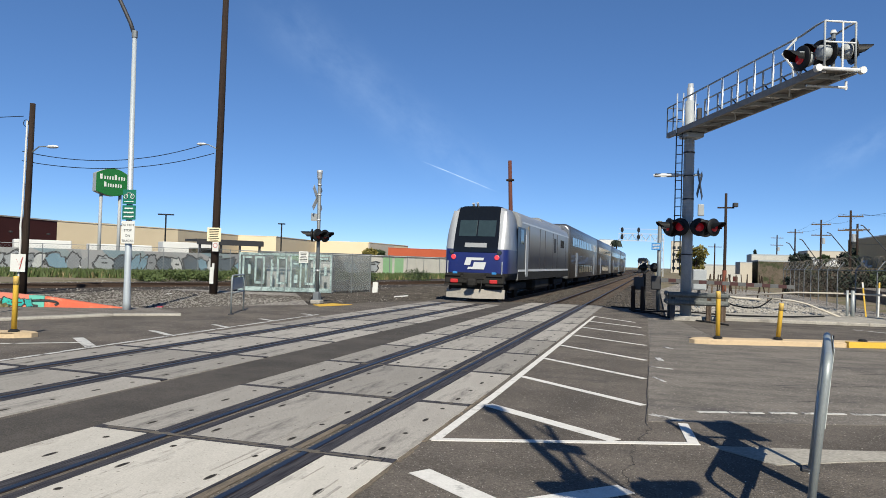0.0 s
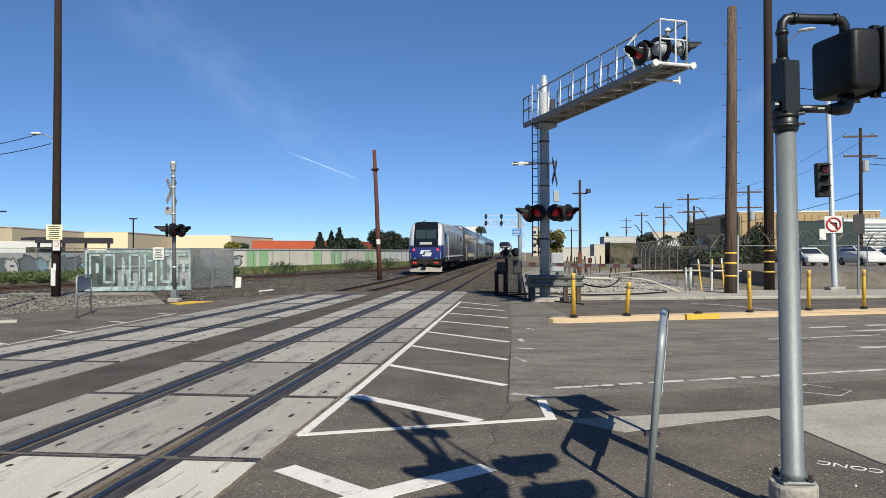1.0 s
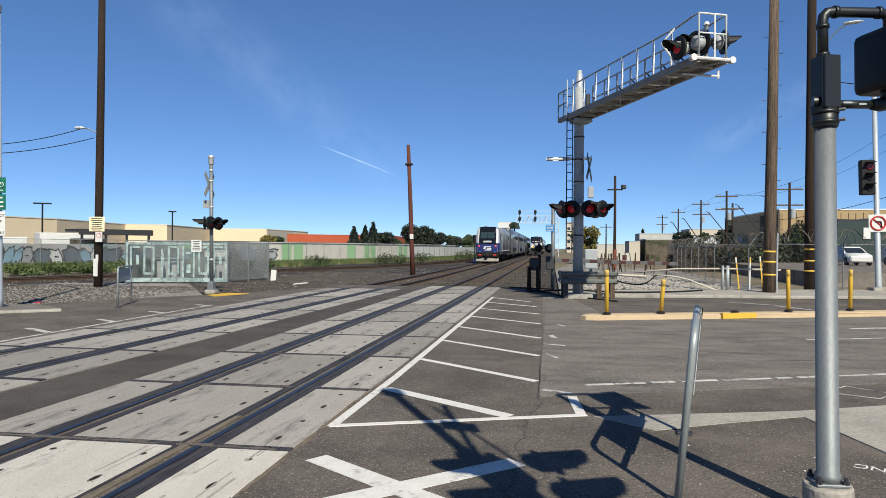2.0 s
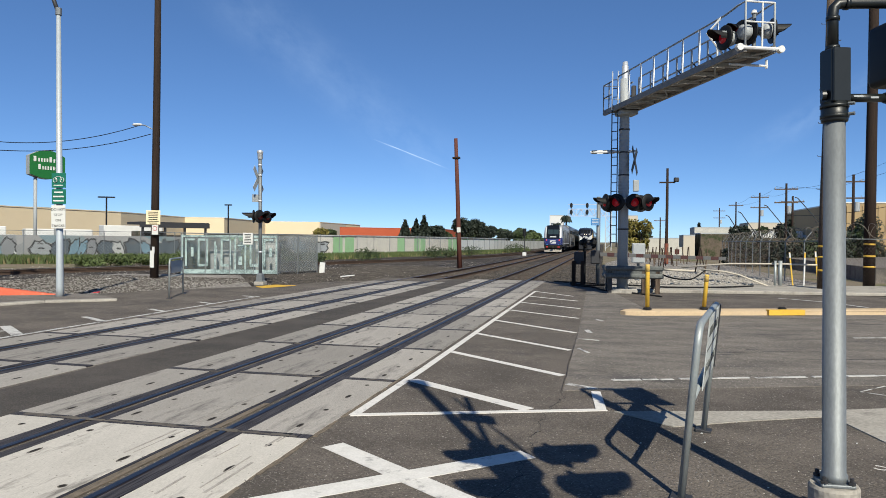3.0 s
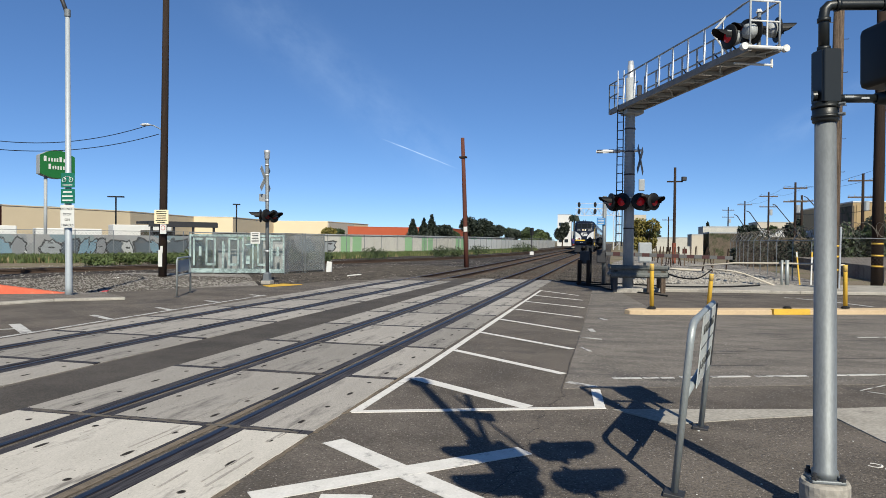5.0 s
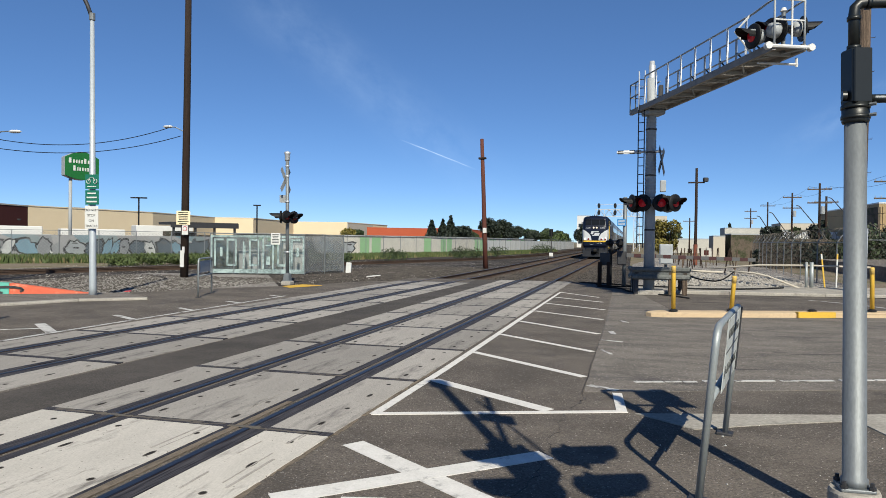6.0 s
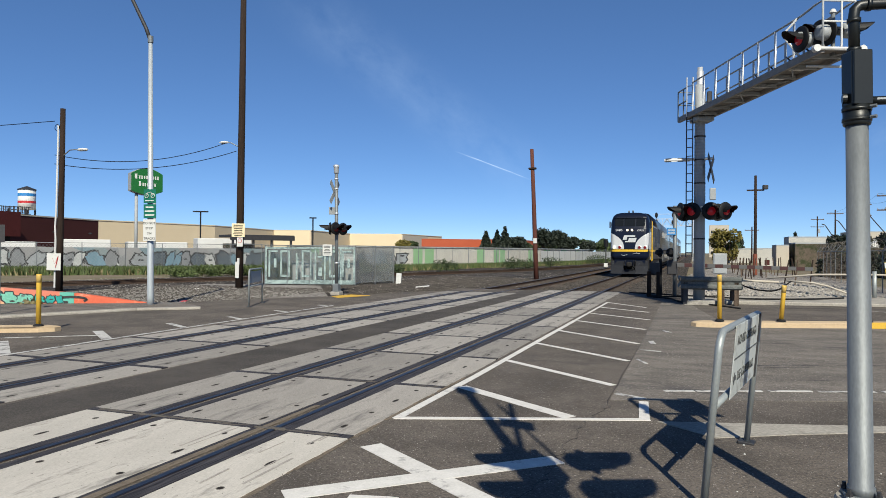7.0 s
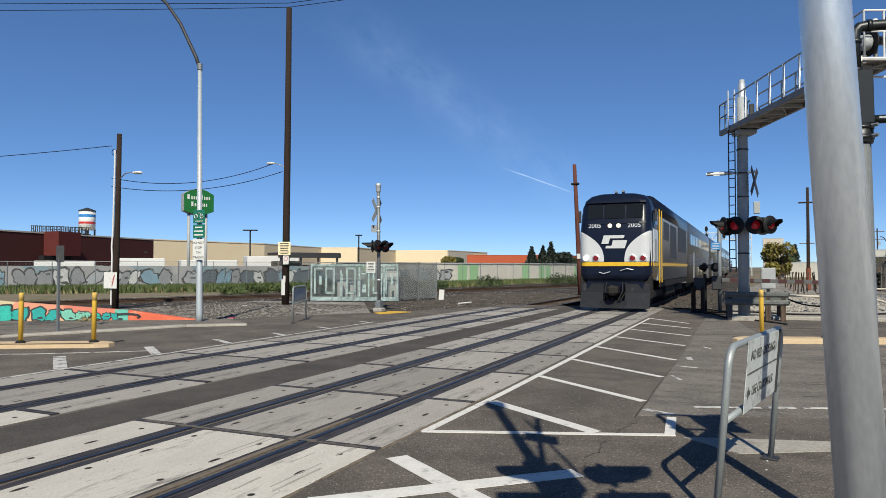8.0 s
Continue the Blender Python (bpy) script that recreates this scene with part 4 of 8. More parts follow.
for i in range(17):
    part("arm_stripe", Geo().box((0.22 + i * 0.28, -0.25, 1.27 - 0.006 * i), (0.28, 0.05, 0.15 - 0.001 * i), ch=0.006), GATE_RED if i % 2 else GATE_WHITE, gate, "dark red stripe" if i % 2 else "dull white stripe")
part("blue_plate", Geo().box((-0.13, -0.12, 2.58), (0.34, 0.015, 0.28)), SIGN_BLUE, gate, "small bright blue information plate")
for i in range(4):
    part("plate_line", Geo().box((-0.13, -0.13, 2.67 - i * 0.06), (0.26, 0.006, 0.02)), SIGN_WHITE, gate, "white line of unreadable writing")
for dx in (-0.35, 0.32):
    lamp_unit(gate, pose(dx * 0.6 - 0.35, 0.1, 1.75, 0, 0, 150 + 30 * (1 if dx > 0 else -1)), size=0.18, hood=0.115)
part("crossarm", Geo().tube([(-0.65, 0, 1.75), (0.05, 0, 1.75)], 0.035, 8), STEEL_DARK, gate)
cabinet = thing("relay_cabinet", "small pale grey relay cabinet on a post", "cabinet", pose(4.95, 34.5, -0.1))
part("body", Geo().box((0, 0, 1.35), (0.6, 0.5, 0.95), ch=0.03), GREY_PAINT, cabinet)
part("post", Geo().tube([(0, 0, 0), (0, 0, 0.95)], 0.07, 10), GALV, cabinet)
part("door", Geo().box((0, -0.26, 1.35), (0.5, 0.03, 0.85), ch=0.01), GREY_PAINT, cabinet)

# ---- pedestrian signal on its pole ----
ped = thing("pedestrian_signal", "galvanised pole with a black pedestrian signal seen from behind", "traffic signal", pose(4.845, 5.12, 0, 0, -0.85, 0))
part("foundation", Geo().tube([(0, 0, -0.1), (0, 0, 0.205), (0, 0, 0.225)], [0.15, 0.15, 0.14], 28), CONCRETE, ped, "round concrete foundation")
part("base_plate", Geo().box((0, 0, 0.236), (0.2, 0.2, 0.022), ch=0.006), GALV, ped)
for sx, sy in ((1, 1), (1, -1), (-1, 1), (-1, -1)):
    part("bolt", Geo().tube([(sx * 0.08, sy * 0.08, 0.24), (sx * 0.08, sy * 0.08, 0.29)], 0.013, 6).tube([(sx * 0.08, sy * 0.08, 0.247), (sx * 0.08, sy * 0.08, 0.265)], 0.022, 6), STEEL_DARK, ped)
part("pole", Geo().tube([(0, 0, 0.24), (0, 0, 0.29), (0, 0, 0.3), (0, 0, 2.6)], [0.08, 0.08, 0.07, 0.063], 28), GALV, ped, "weathered galvanised pole", smooth=True)
sleeve = part("sleeve", Geo().tube([(0, 0, 2.55), (0, 0, 2.56), (0, 0, 2.675)], [0.074, 0.079, 0.079], 24), DARK_GREEN, ped, "black mounting sleeve", smooth=True)
for z in (2.575, 2.64):
    part("clamp", Geo().tube([(0, 0, z), (0, 0, z + 0.022)], 0.084, 24), DARK_GREEN, sleeve, smooth=True)
    part("clamp_bolt", Geo().tube([(0.06, -0.07, z + 0.014), (0.09, -0.09, z + 0.014)], 0.012, 6), GALV, sleeve)
part("terminal_box", Geo().box((0, 0, 2.842), (0.125, 0.125, 0.345), rz=20, ch=0.01), DARK_GREEN, ped, "tall black terminal box")
part("box_door", Geo().box((0.024, -0.064, 2.842), (0.118, 0.014, 0.34), rz=20, ch=0.005), DARK_GREEN, ped)
part("push_button", Geo().tube([(-0.085, -0.03, 2.72), (-0.06, -0.03, 2.72)], 0.032, 14), DARK_GREEN, ped)
part("upper_pipe", Geo().tube([(-0.01, 0, 3.01), (-0.01, 0, 3.24), (-0.004, 0.001, 3.28), (0.02, 0.006, 3.305), (0.06, 0.015, 3.31), (0.37, 0.086, 3.31), (0.41, 0.095, 3.3), (0.43, 0.1, 3.27), (0.432, 0.1, 3.19)], 0.033, 16), DARK_GREEN, ped, "bent black pipe", smooth=True)
for a, b in (((-0.01, 0, 3.015), (-0.01, 0, 3.04)), ((-0.01, 0, 3.2), (-0.01, 0, 3.225)), ((0.06, 0.015, 3.31), (0.085, 0.02, 3.31)), ((0.35, 0.082, 3.31), (0.375, 0.087, 3.31))):
    part("pipe_collar", Geo().tube([a, b], 0.041, 16), DARK_GREEN, ped, smooth=True)
part("lower_pipe", Geo().tube([(0.05, 0.01, 2.705), (0.33, 0.077, 2.705)], 0.027, 14), DARK_GREEN, ped, "scuffed black lower pipe", smooth=True)
part("lower_elbow", Geo().tube([(0.31, 0.072, 2.705), (0.37, 0.086, 2.705), (0.42, 0.098, 2.715), (0.432, 0.1, 2.75), (0.432, 0.1, 2.81)], [0.034, 0.045, 0.052, 0.052, 0.05], 14), DARK_GREEN, ped, "black cast elbow", smooth=True)
part("scratch", Geo().box((0.14, 0.005, 2.712), (0.06, 0.006, 0.012), rz=13).box((0.24, 0.027, 2.703), (0.05, 0.006, 0.012), rz=13), GREY_PAINT, ped, "pale scratches")
def rounded_box(c, s, r, rz, n=4):
    """A box with rounded upright edges and softened top and bottom."""
    x, y, z = (q / 2 for q in s)
    ca, sa = math.cos(radians(rz)), math.sin(radians(rz))
    rings = []
    for h, i in ((-z, r * 0.6), (-z + r * 0.3, r * 0.15), (-z + r, 0), (z - r, 0), (z - r * 0.3, r * 0.15), (z, r * 0.6)):
        ring = []
        for qx, qy, a0 in ((1, 1, 0), (-1, 1, 90), (-1, -1, 180), (1, -1, 270)):
            for k in range(n + 1):
                a = radians(a0 + 90 * k / n)
                px, py = qx * (x - r - i) + (r) * math.cos(a), qy * (y - r - i) + r * math.sin(a)
                ring.append((c[0] + px * ca - py * sa, c[1] + px * sa + py * ca, c[2] + h))
        rings.append(ring)
    return Geo().loft(rings)


head = part("signal_head", rounded_box((0.43, 0.1, 2.997), (0.225, 0.39, 0.40), 0.04, 18, 6), SMOOTH_BLACK, ped, "black plastic signal housing", smooth=True)
part("door_rim", rounded_box((0.548, 0.138, 2.997), (0.03, 0.42, 0.43), 0.014, 18), SMOOTH_BLACK, head, "black door rim", smooth=True)
part("visor", Geo().box((0.64, 0.168, 3.205), (0.17, 0.42, 0.012), rz=18).box((0.575, 0.366, 3.0), (0.17, 0.012, 0.4), rz=18).box((0.705, -0.03, 3.0), (0.17, 0.012, 0.4), rz=18), SMOOTH_BLACK, head)
for z in (2.775, 3.219):
    part("latch", Geo().box((0.58, 0.02, z), (0.05, 0.04, 0.03), rz=18), SMOOTH_BLACK, head)

# ---- barricade with its sign ----
def barricade(m, width, height, sign):
    b = thing("pedestrian_barricade", "bent galvanised pipe barricade carrying a closed-crossing sign", "barricade", m)
    h, r = height, 0.14
    path = [(0, 0, 0.02), (0, 0, h - r)] + [(r - r * math.cos(a), 0, h - r + r * math.sin(a)) for a in (radians(q) for q in (15, 30, 45, 60, 75, 90))]
    path += [(width - x, y, z) for x, y, z in reversed(path)]
    part("frame", Geo().tube(path, 0.026, 16), GALV_MID, b, "bent galvanised pipe", smooth=True)
    part("crossbar", Geo().tube([(0.03, 0, h - 0.52), (width - 0.03, 0, h - 0.52)], 0.025, 12), GALV_MID, b, smooth=True)
    for x in (0, width):
        part("foot_plate", Geo().box((x, 0, 0.008), (0.14, 0.14, 0.03), ch=0.005), STEEL_DARK, b)
    if sign:
        s = part("sign_plate", Geo().box((width * 0.54, -0.037, h - 0.26), (width * 0.65, 0.006, 0.55), ch=0.002), SIGN_OLD, b, "scuffed grey-white sign plate")
        rot = Matrix.Translation((width * 0.51, -0.042, h - 0.11)) @ pose(0, 0, 0, 90, 0, 0)
        text("sign_writing", "NO PED CROSSING", 0.105, rot, WORN_INK, s)
        text("sign_writing", "USE CROSSWALK", 0.105, Matrix.Translation((width / 2 + 0.08, -0.042, h - 0.39)) @ pose(0, 0, 0, 90, 0, 0), WORN_INK, s)
        part("divider", Geo().box((width * 0.54, -0.0415, h - 0.24), (width * 0.63, 0.003, 0.012)), WORN_INK, s)
        ax = width * 0.24
        part("arrow", Geo().loft([[(ax + u, y, h - 0.39 + v) for u, v in ((0, 0), (0.06, 0.05), (0.06, 0.018), (0.12, 0.018), (0.12, -0.018), (0.06, -0.018), (0.06, -0.05))] for y in (-0.040, -0.043)]), WORN_INK, s, "black arrow")
        part("bracket", Geo().box((width * 0.84, -0.046, h - 0.26), (0.045, 0.012, 0.56), ch=0.003), STEEL_DARK, b, "dark steel strap")
    else:
        part("sign_plate", Geo().box((width / 2, 0.0, h - 0.24), (width * 0.8, 0.008, 0.36)), GREY_PAINT, b, "grey back of a sign plate")
    return b


barricade(pose(3.92, 5.25, -0.012, 4.9, 0, 78.2), 1.93, 1.22, True)
tagged(barricade(pose(-8.95, 18.0, -0.012, 0, 0, 111), 1.68, 1.15, False), "small galvanised pipe barricade with a grey sign back")


# ---- trains ----
NAVY = mat("navy_train_paint", (0.006, 0.009, 0.022), (0.0045, 0.007, 0.017), 0.3, scale=2, bump=0.0, spec=0.25)
TRAIN_BLUE = mat("blue_train_paint", (0.0104, 0.0176, 0.112), (0.008, 0.0136, 0.088), 0.35, scale=2, bump=0.02)
TRAIN_SILVER = mat("silver_train_paint", (0.352, 0.36, 0.376), (0.288, 0.296, 0.312), 0.45, 0.3, scale=2, bump=0.03)
TRAIN_GREY = mat("grey_train_paint", (0.30, 0.305, 0.31), (0.25, 0.255, 0.26), 0.4, 0.3, scale=1.5, bump=0.03)
TRAIN_WHITE = mat("white_train_paint", (0.50, 0.51, 0.52), (0.46, 0.47, 0.48), 0.35, scale=2, bump=0.02)
TRAIN_YELLOW = mat("yellow_train_paint", (0.64, 0.4, 0.016), rough=0.4, scale=4, bump=0.02)
STAINLESS = mat("stainless_coach", (0.32, 0.316, 0.308), (0.232, 0.228, 0.224), 0.33, 0.9, scale=3, stretch=(1, 0.08, 14), bump=0.5, fine=8)
UNDER = mat("underframe_grime", (0.028, 0.026, 0.024), (0.014, 0.0135, 0.013), 0.85, scale=4, bump=0.3)
PLOUGH = mat("weathered_plough", (0.022, 0.024, 0.03), (0.012, 0.013, 0.017), 0.8, scale=3, bump=0.2, spec=0.2, dirt=(0.06, 0.06, 0.06), dirt_at=0.68, dirt_scale=3)
PLOUGH_PALE = mat("pale_dusty_plough", (0.288, 0.264, 0.232), (0.2, 0.184, 0.16), 0.8, scale=3, bump=0.2)
CAB_GLASS = mat("dark_cab_glass", (0.0096, 0.0112, 0.0128), rough=0.15, bump=0, spec=0.25)
SCREEN_GLASS = mat("windscreen_glass", (0.03, 0.045, 0.045), (0.02, 0.03, 0.03), rough=0.06, bump=0, spec=0.9)
GLOSS = mat("glossy_black", (0.0064, 0.0072, 0.008), rough=0.12, bump=0)
MARKER_RED = mat("red_marker_lens", (0.75, 0.05, 0.07), rough=0.3, bump=0, emit=0.15)


def front_y(x, z, hw, r, yf):
    a = abs(x) - (hw - r)
    return yf(z) if a <= 0 else yf(z) + r - math.sqrt(max(r * r - a * a, 0.0))


def cab(hw, r, yf, y_end, levels, n=7):
    """A cab shell from level slices; levels are (z, half width, material index)."""
    g, rings = Geo(), []
    for z, w, mi in levels:
        ring = [(-w, y_end, z)]
        for k in range(n + 1):
            a = math.pi - math.pi / 2 * k / n
            ring.append((-(w - r) + r * math.cos(a), yf(z) + r - r * math.sin(a), z))
        ring += [(-x, y, zz) for x, y, zz in reversed(ring)]
        rings.append(ring)
    k = len(rings[0])
    g.loft(rings)
    for i in range(len(rings) - 1):
        for j in range(k):
            g.m[i * k + j] = levels[i][2]
    g.m[-1] = levels[-1][2]
    return g


def face_patch(z0, z1, xa, xb, hw, r, yf, rows=10, cols=8, off=0.012):
    """A thin skin that follows the cab's front between two curves xa(z), xb(z)."""
    g = Geo()
    rings = []
    for i in range(rows + 1):
        z = z0 + (z1 - z0) * i / rows
        xs = [xa(z) + (xb(z) - xa(z)) * j / cols for j in range(cols + 1)]
        front = [(x * 1.004, front_y(max(-hw + 1e-3, min(hw - 1e-3, x)), z, hw, r, yf) - off, z) for x in xs]
        back = [(x, front_y(max(-hw + 1e-3, min(hw - 1e-3, x)), z, hw, r, yf) + 0.03, z) for x in reversed(xs)]
        rings.append(front + back)
    return g.loft(rings)


def disc(c, r, depth, n=16):
    return Geo().loft([[(c[0] + q * math.cos(a), c[1] - d, c[2] + q * math.sin(a)) for a in (2 * math.pi * i / n for i in range(n))] for q, d in ((r, 0), (r, depth), (r * 0.8, depth + 0.01))])


def bogie(parent, y, axles=2, gap=2.6):
    b = part("bogie", Geo().box((0, y, 0.62), (2.3, gap * (axles - 1) + 1.3, 0.34), ch=0.04).box((1.13, y, 0.62), (0.16, gap * (axles - 1) + 1.5, 0.3), ch=0.04).box((-1.13, y, 0.62), (0.16, gap * (axles - 1) + 1.5, 0.3), ch=0.04), UNDER, parent, "grimy bogie frame")
    for i in range(axles):
        for s in (-1, 1):
            yy = y + (i - (axles - 1) / 2) * gap
            part("wheel", Geo().tube([(s * 0.69, yy, 0.49), (s * 0.72, yy, 0.49), (s * 0.82, yy, 0.49)], [0.51, 0.485, 0.48], 20), UNDER, b)
    return b


def shell(hw, z0, z1, r, n=6):
    """An upright section of a vehicle body with rounded shoulders, for lofting along y."""
    pts = [(-hw, z0), (-hw, z1 - r)]
    pts += [(-(hw - r) + r * math.cos(a), z1 - r + r * math.sin(a)) for a in (math.pi - math.pi / 2 * k / n for k in range(1, n + 1))]
    return pts + [(-x, z) for x, z in reversed(pts)]


def flat_patch(x, y0, y1, z0, z1, t=0.02):
    return Geo().box((x, (y0 + y1) / 2, (z0 + z1) / 2), (t, y1 - y0, z1 - z0))


def blue_loco():
    t = thing("locomotive", "blue and silver diesel locomotive with a black windscreen mask", "locomotive")
    hw, r = 1.45, 0.34
    def yf(z):
        return 0.0 if z < 2.3 else 0.34 * (z - 2.3) + 0.22 * max(0.0, z - 3.6) ** 2
    part("cab_shell", cab(hw, r, yf, 2.6, [(0.98, 1.40, 2), (1.28, 1.45, 0), (2.34, 1.45, 1), (2.7, 1.44, 1), (3.1, 1.41, 1), (3.5, 1.39, 1), (3.85, 1.32, 1), (4.1, 1.22, 1), (4.25, 1.08, 3), (4.33, 0.88, 3)]), [TRAIN_BLUE, TRAIN_SILVER, UNDER, GLOSS], t, "blue and silver cab shell", smooth=True)
    part("windscreen_mask", face_patch(2.2, 4.27, lambda z: -1.02 + 0.05 * max(0, z - 3.0), lambda z: 1.02 - 0.05 * max(0, z - 3.0), hw, r, yf), GLOSS, t, "glossy black windscreen surround")
    for s in (-1, 1):
        part("windscreen", face_patch(2.92, 3.66, lambda z, s=s: min(s * 0.03, s * 0.84), lambda z, s=s: max(s * 0.03, s * 0.84), hw, r, yf, off=0.025), SCREEN_GLASS, t, "dark windscreen pane")
        part("side_pillar", face_patch(2.36, 4.1, lambda z, s=s: min(s * (1.04 - 0.05 * max(0, z - 3.0)), s * (1.43 - 0.17 * max(0, z - 2.9))), lambda z, s=s: max(s * (1.04 - 0.05 * max(0, z - 3.0)), s * (1.43 - 0.17 * max(0, z - 2.9))), 1.45, r, yf, off=0.01), TRAIN_SILVER, t, "silver cab pillar")
        part("marker_light", disc((s * 1.0, 0.02, 1.98), 0.11, 0.05), MARKER_RED, t, "red tail light")
        part("headlight", disc((s * 1.1, 0.03, 2.2), 0.11, 0.04), TINT, t)
        part("red_cover", Geo().box((s * 0.9, -0.1, 0.9), (0.36, 0.2, 0.17), ch=0.03), SIGN_RED, t, "red hose cover")
        part("blue_cover", Geo().box((s * 0.9, -0.06, 1.24), (0.2, 0.12, 0.16), ch=0.02), SIGN_BLUE, t)
        part("handrail", Geo().tube([(s * 1.25, -0.05, 1.1), (s * 1.25, -0.05, 1.8)], 0.02, 6), GALV_BRIGHT, t)
    part("number_board", face_patch(2.42, 2.62, lambda z: -0.5, lambda z: 0.5, hw, r, yf, 2, 4, 0.03), TRAIN_GREY, t)
    for outline in (((-0.5, 1.62), (-0.4, 1.96), (0.42, 1.96), (0.38, 1.84), (-0.16, 1.84), (-0.22, 1.62)), ((-0.34, 1.44), (-0.31, 1.54), (-0.1, 1.54), (-0.04, 1.76), (0.52, 1.76), (0.42, 1.44))):
        part("emblem", Geo().loft([[(x, y, z) for x, z in outline] for y in (-0.012, -0.022)]), TRAIN_WHITE, t, "white slanted emblem shape")
    part("pilot", Geo().box((0, 0.35, 0.66), (2.5, 0.4, 0.5), ch=0.04), UNDER, t)
    part("buffer_beam", Geo().box((0, 0.15, 0.98), (2.7, 0.6, 0.36), ch=0.04), UNDER, t)
    part("pilot_clutter", Geo().box((-0.95, -0.12, 1.18), (0.7, 0.2, 0.1)).box((0.95, -0.12, 1.18), (0.7, 0.2, 0.1)).box((0, -0.1, 1.12), (1.0, 0.16, 0.28), ch=0.03).box((-0.95, -0.14, 0.74), (0.8, 0.1, 0.08)).box((0.95, -0.14, 0.74), (0.8, 0.1, 0.08)), UNDER, t, "grimy brackets and steps")
    part("coupler", Geo().box((0, -0.3, 0.85), (0.3, 0.7, 0.3), ch=0.05).box((0.02, -0.6, 0.85), (0.4, 0.25, 0.36), ch=0.08), UNDER, t)
    part("plough", Geo().loft([[(-1.35, 0.1, 0.15), (0, -0.42, 0.15), (1.35, 0.1, 0.15), (1.35, 0.25, 0.15), (-1.35, 0.25, 0.15)], [(-1.35, 0.2, 0.55), (0, -0.05, 0.55), (1.35, 0.2, 0.55), (1.35, 0.3, 0.55), (-1.35, 0.3, 0.55)]]), PLOUGH_PALE, t, "pale dusty snow plough")
    part("hose", Geo().tube([(0.35, -0.08, 1.0), (0.38, -0.25, 0.7), (0.3, -0.2, 0.5)], 0.03, 6), RUBBER, t)
    part("horn", Geo().tube([(-0.35, 0.9, 4.3), (-0.35, 0.75, 4.45)], 0.06, 8).tube([(-0.15, 0.9, 4.3), (-0.15, 0.75, 4.48)], 0.06, 8), GALV_BRIGHT, t)
    part("hood", Geo().loft([[(x, y, z) for x, z in shell(w, 0.95, h, 0.5)] for y, w, h in ((2.5, 1.45, 4.28), (3.4, 1.45, 4.3), (21.0, 1.45, 4.3), (21.6, 1.3, 4.2))]), TRAIN_GREY, t, "plain grey hood side", smooth=True)
    for s in (-1, 1):
        x = s * 1.455
        part("white_stripe", flat_patch(x, 2.6, 21.2, 1.36, 1.46), TRAIN_WHITE, t)
        part("cab_blue_side", flat_patch(x, 2.3, 4.3, 1.46, 3.5), NAVY, t)
        part("underbody_side", flat_patch(x * 0.995, 2.6, 21.2, 0.96, 1.36), UNDER, t)
        g = Geo()
        pts = [(2.9 + 2.2 * u, 1.5 + 2.1 * math.sin(u * math.pi * 0.62)) for u in (i / 10 for i in range(11))]
        for (ya, za), (yb, zb) in zip(pts, pts[1:]):
            g.quad((x + s * 0.006, ya, za), (x + s * 0.006, yb, zb), (x + s * 0.006, yb + 0.1, zb + 0.02), (x + s * 0.006, ya + 0.1, za + 0.02))
        part("yellow_sweep", g, TRAIN_YELLOW, t)
        part("cab_door", flat_patch(x, 4.4, 5.05, 1.1, 3.4, 0.03), TRAIN_GREY, t)
        part("cab_window", flat_patch(x, 3.0, 3.7, 2.7, 3.4, 0.04), TINT, t)
        part("side_window", flat_patch(x, 14.0, 14.8, 2.5, 3.4, 0.03), STEEL_DARK, t)
        for y0 in (17.0, 17.6, 18.2):
            part("side_louvre", flat_patch(x, y0, y0 + 0.4, 2.9, 3.4, 0.03), UNDER, t)
        for y0 in (5.3, 8.6, 10.4, 13.5, 15.4, 19.6):
            part("panel_seam", flat_patch(x, y0, y0 + 0.04, 1.5, 3.7, 0.024), STEEL_DARK, t)
        part("side_rail", Geo().tube([(x + s * 0.03, 4.25, 1.2), (x + s * 0.03, 4.25, 3.2)], 0.022, 6), GALV_BRIGHT, t)
        part("roof_trim", flat_patch(s * 1.42, 3.4, 21, 3.72, 3.8, 0.08), TRAIN_WHITE, t)
    part("roof_housing", Geo().loft([[(x, y, z) for x, z in shell(1.0, 4.2, 4.55, 0.25)] for y in (11.5, 12, 20, 20.5)]), TRAIN_GREY, t, smooth=True)
    part("fuel_tank", Geo().box((0, 11, 0.65), (2.5, 5.0, 0.7), ch=0.15), UNDER, t)
    bogie(t, 4.0)
    bogie(t, 18.0)
    return t


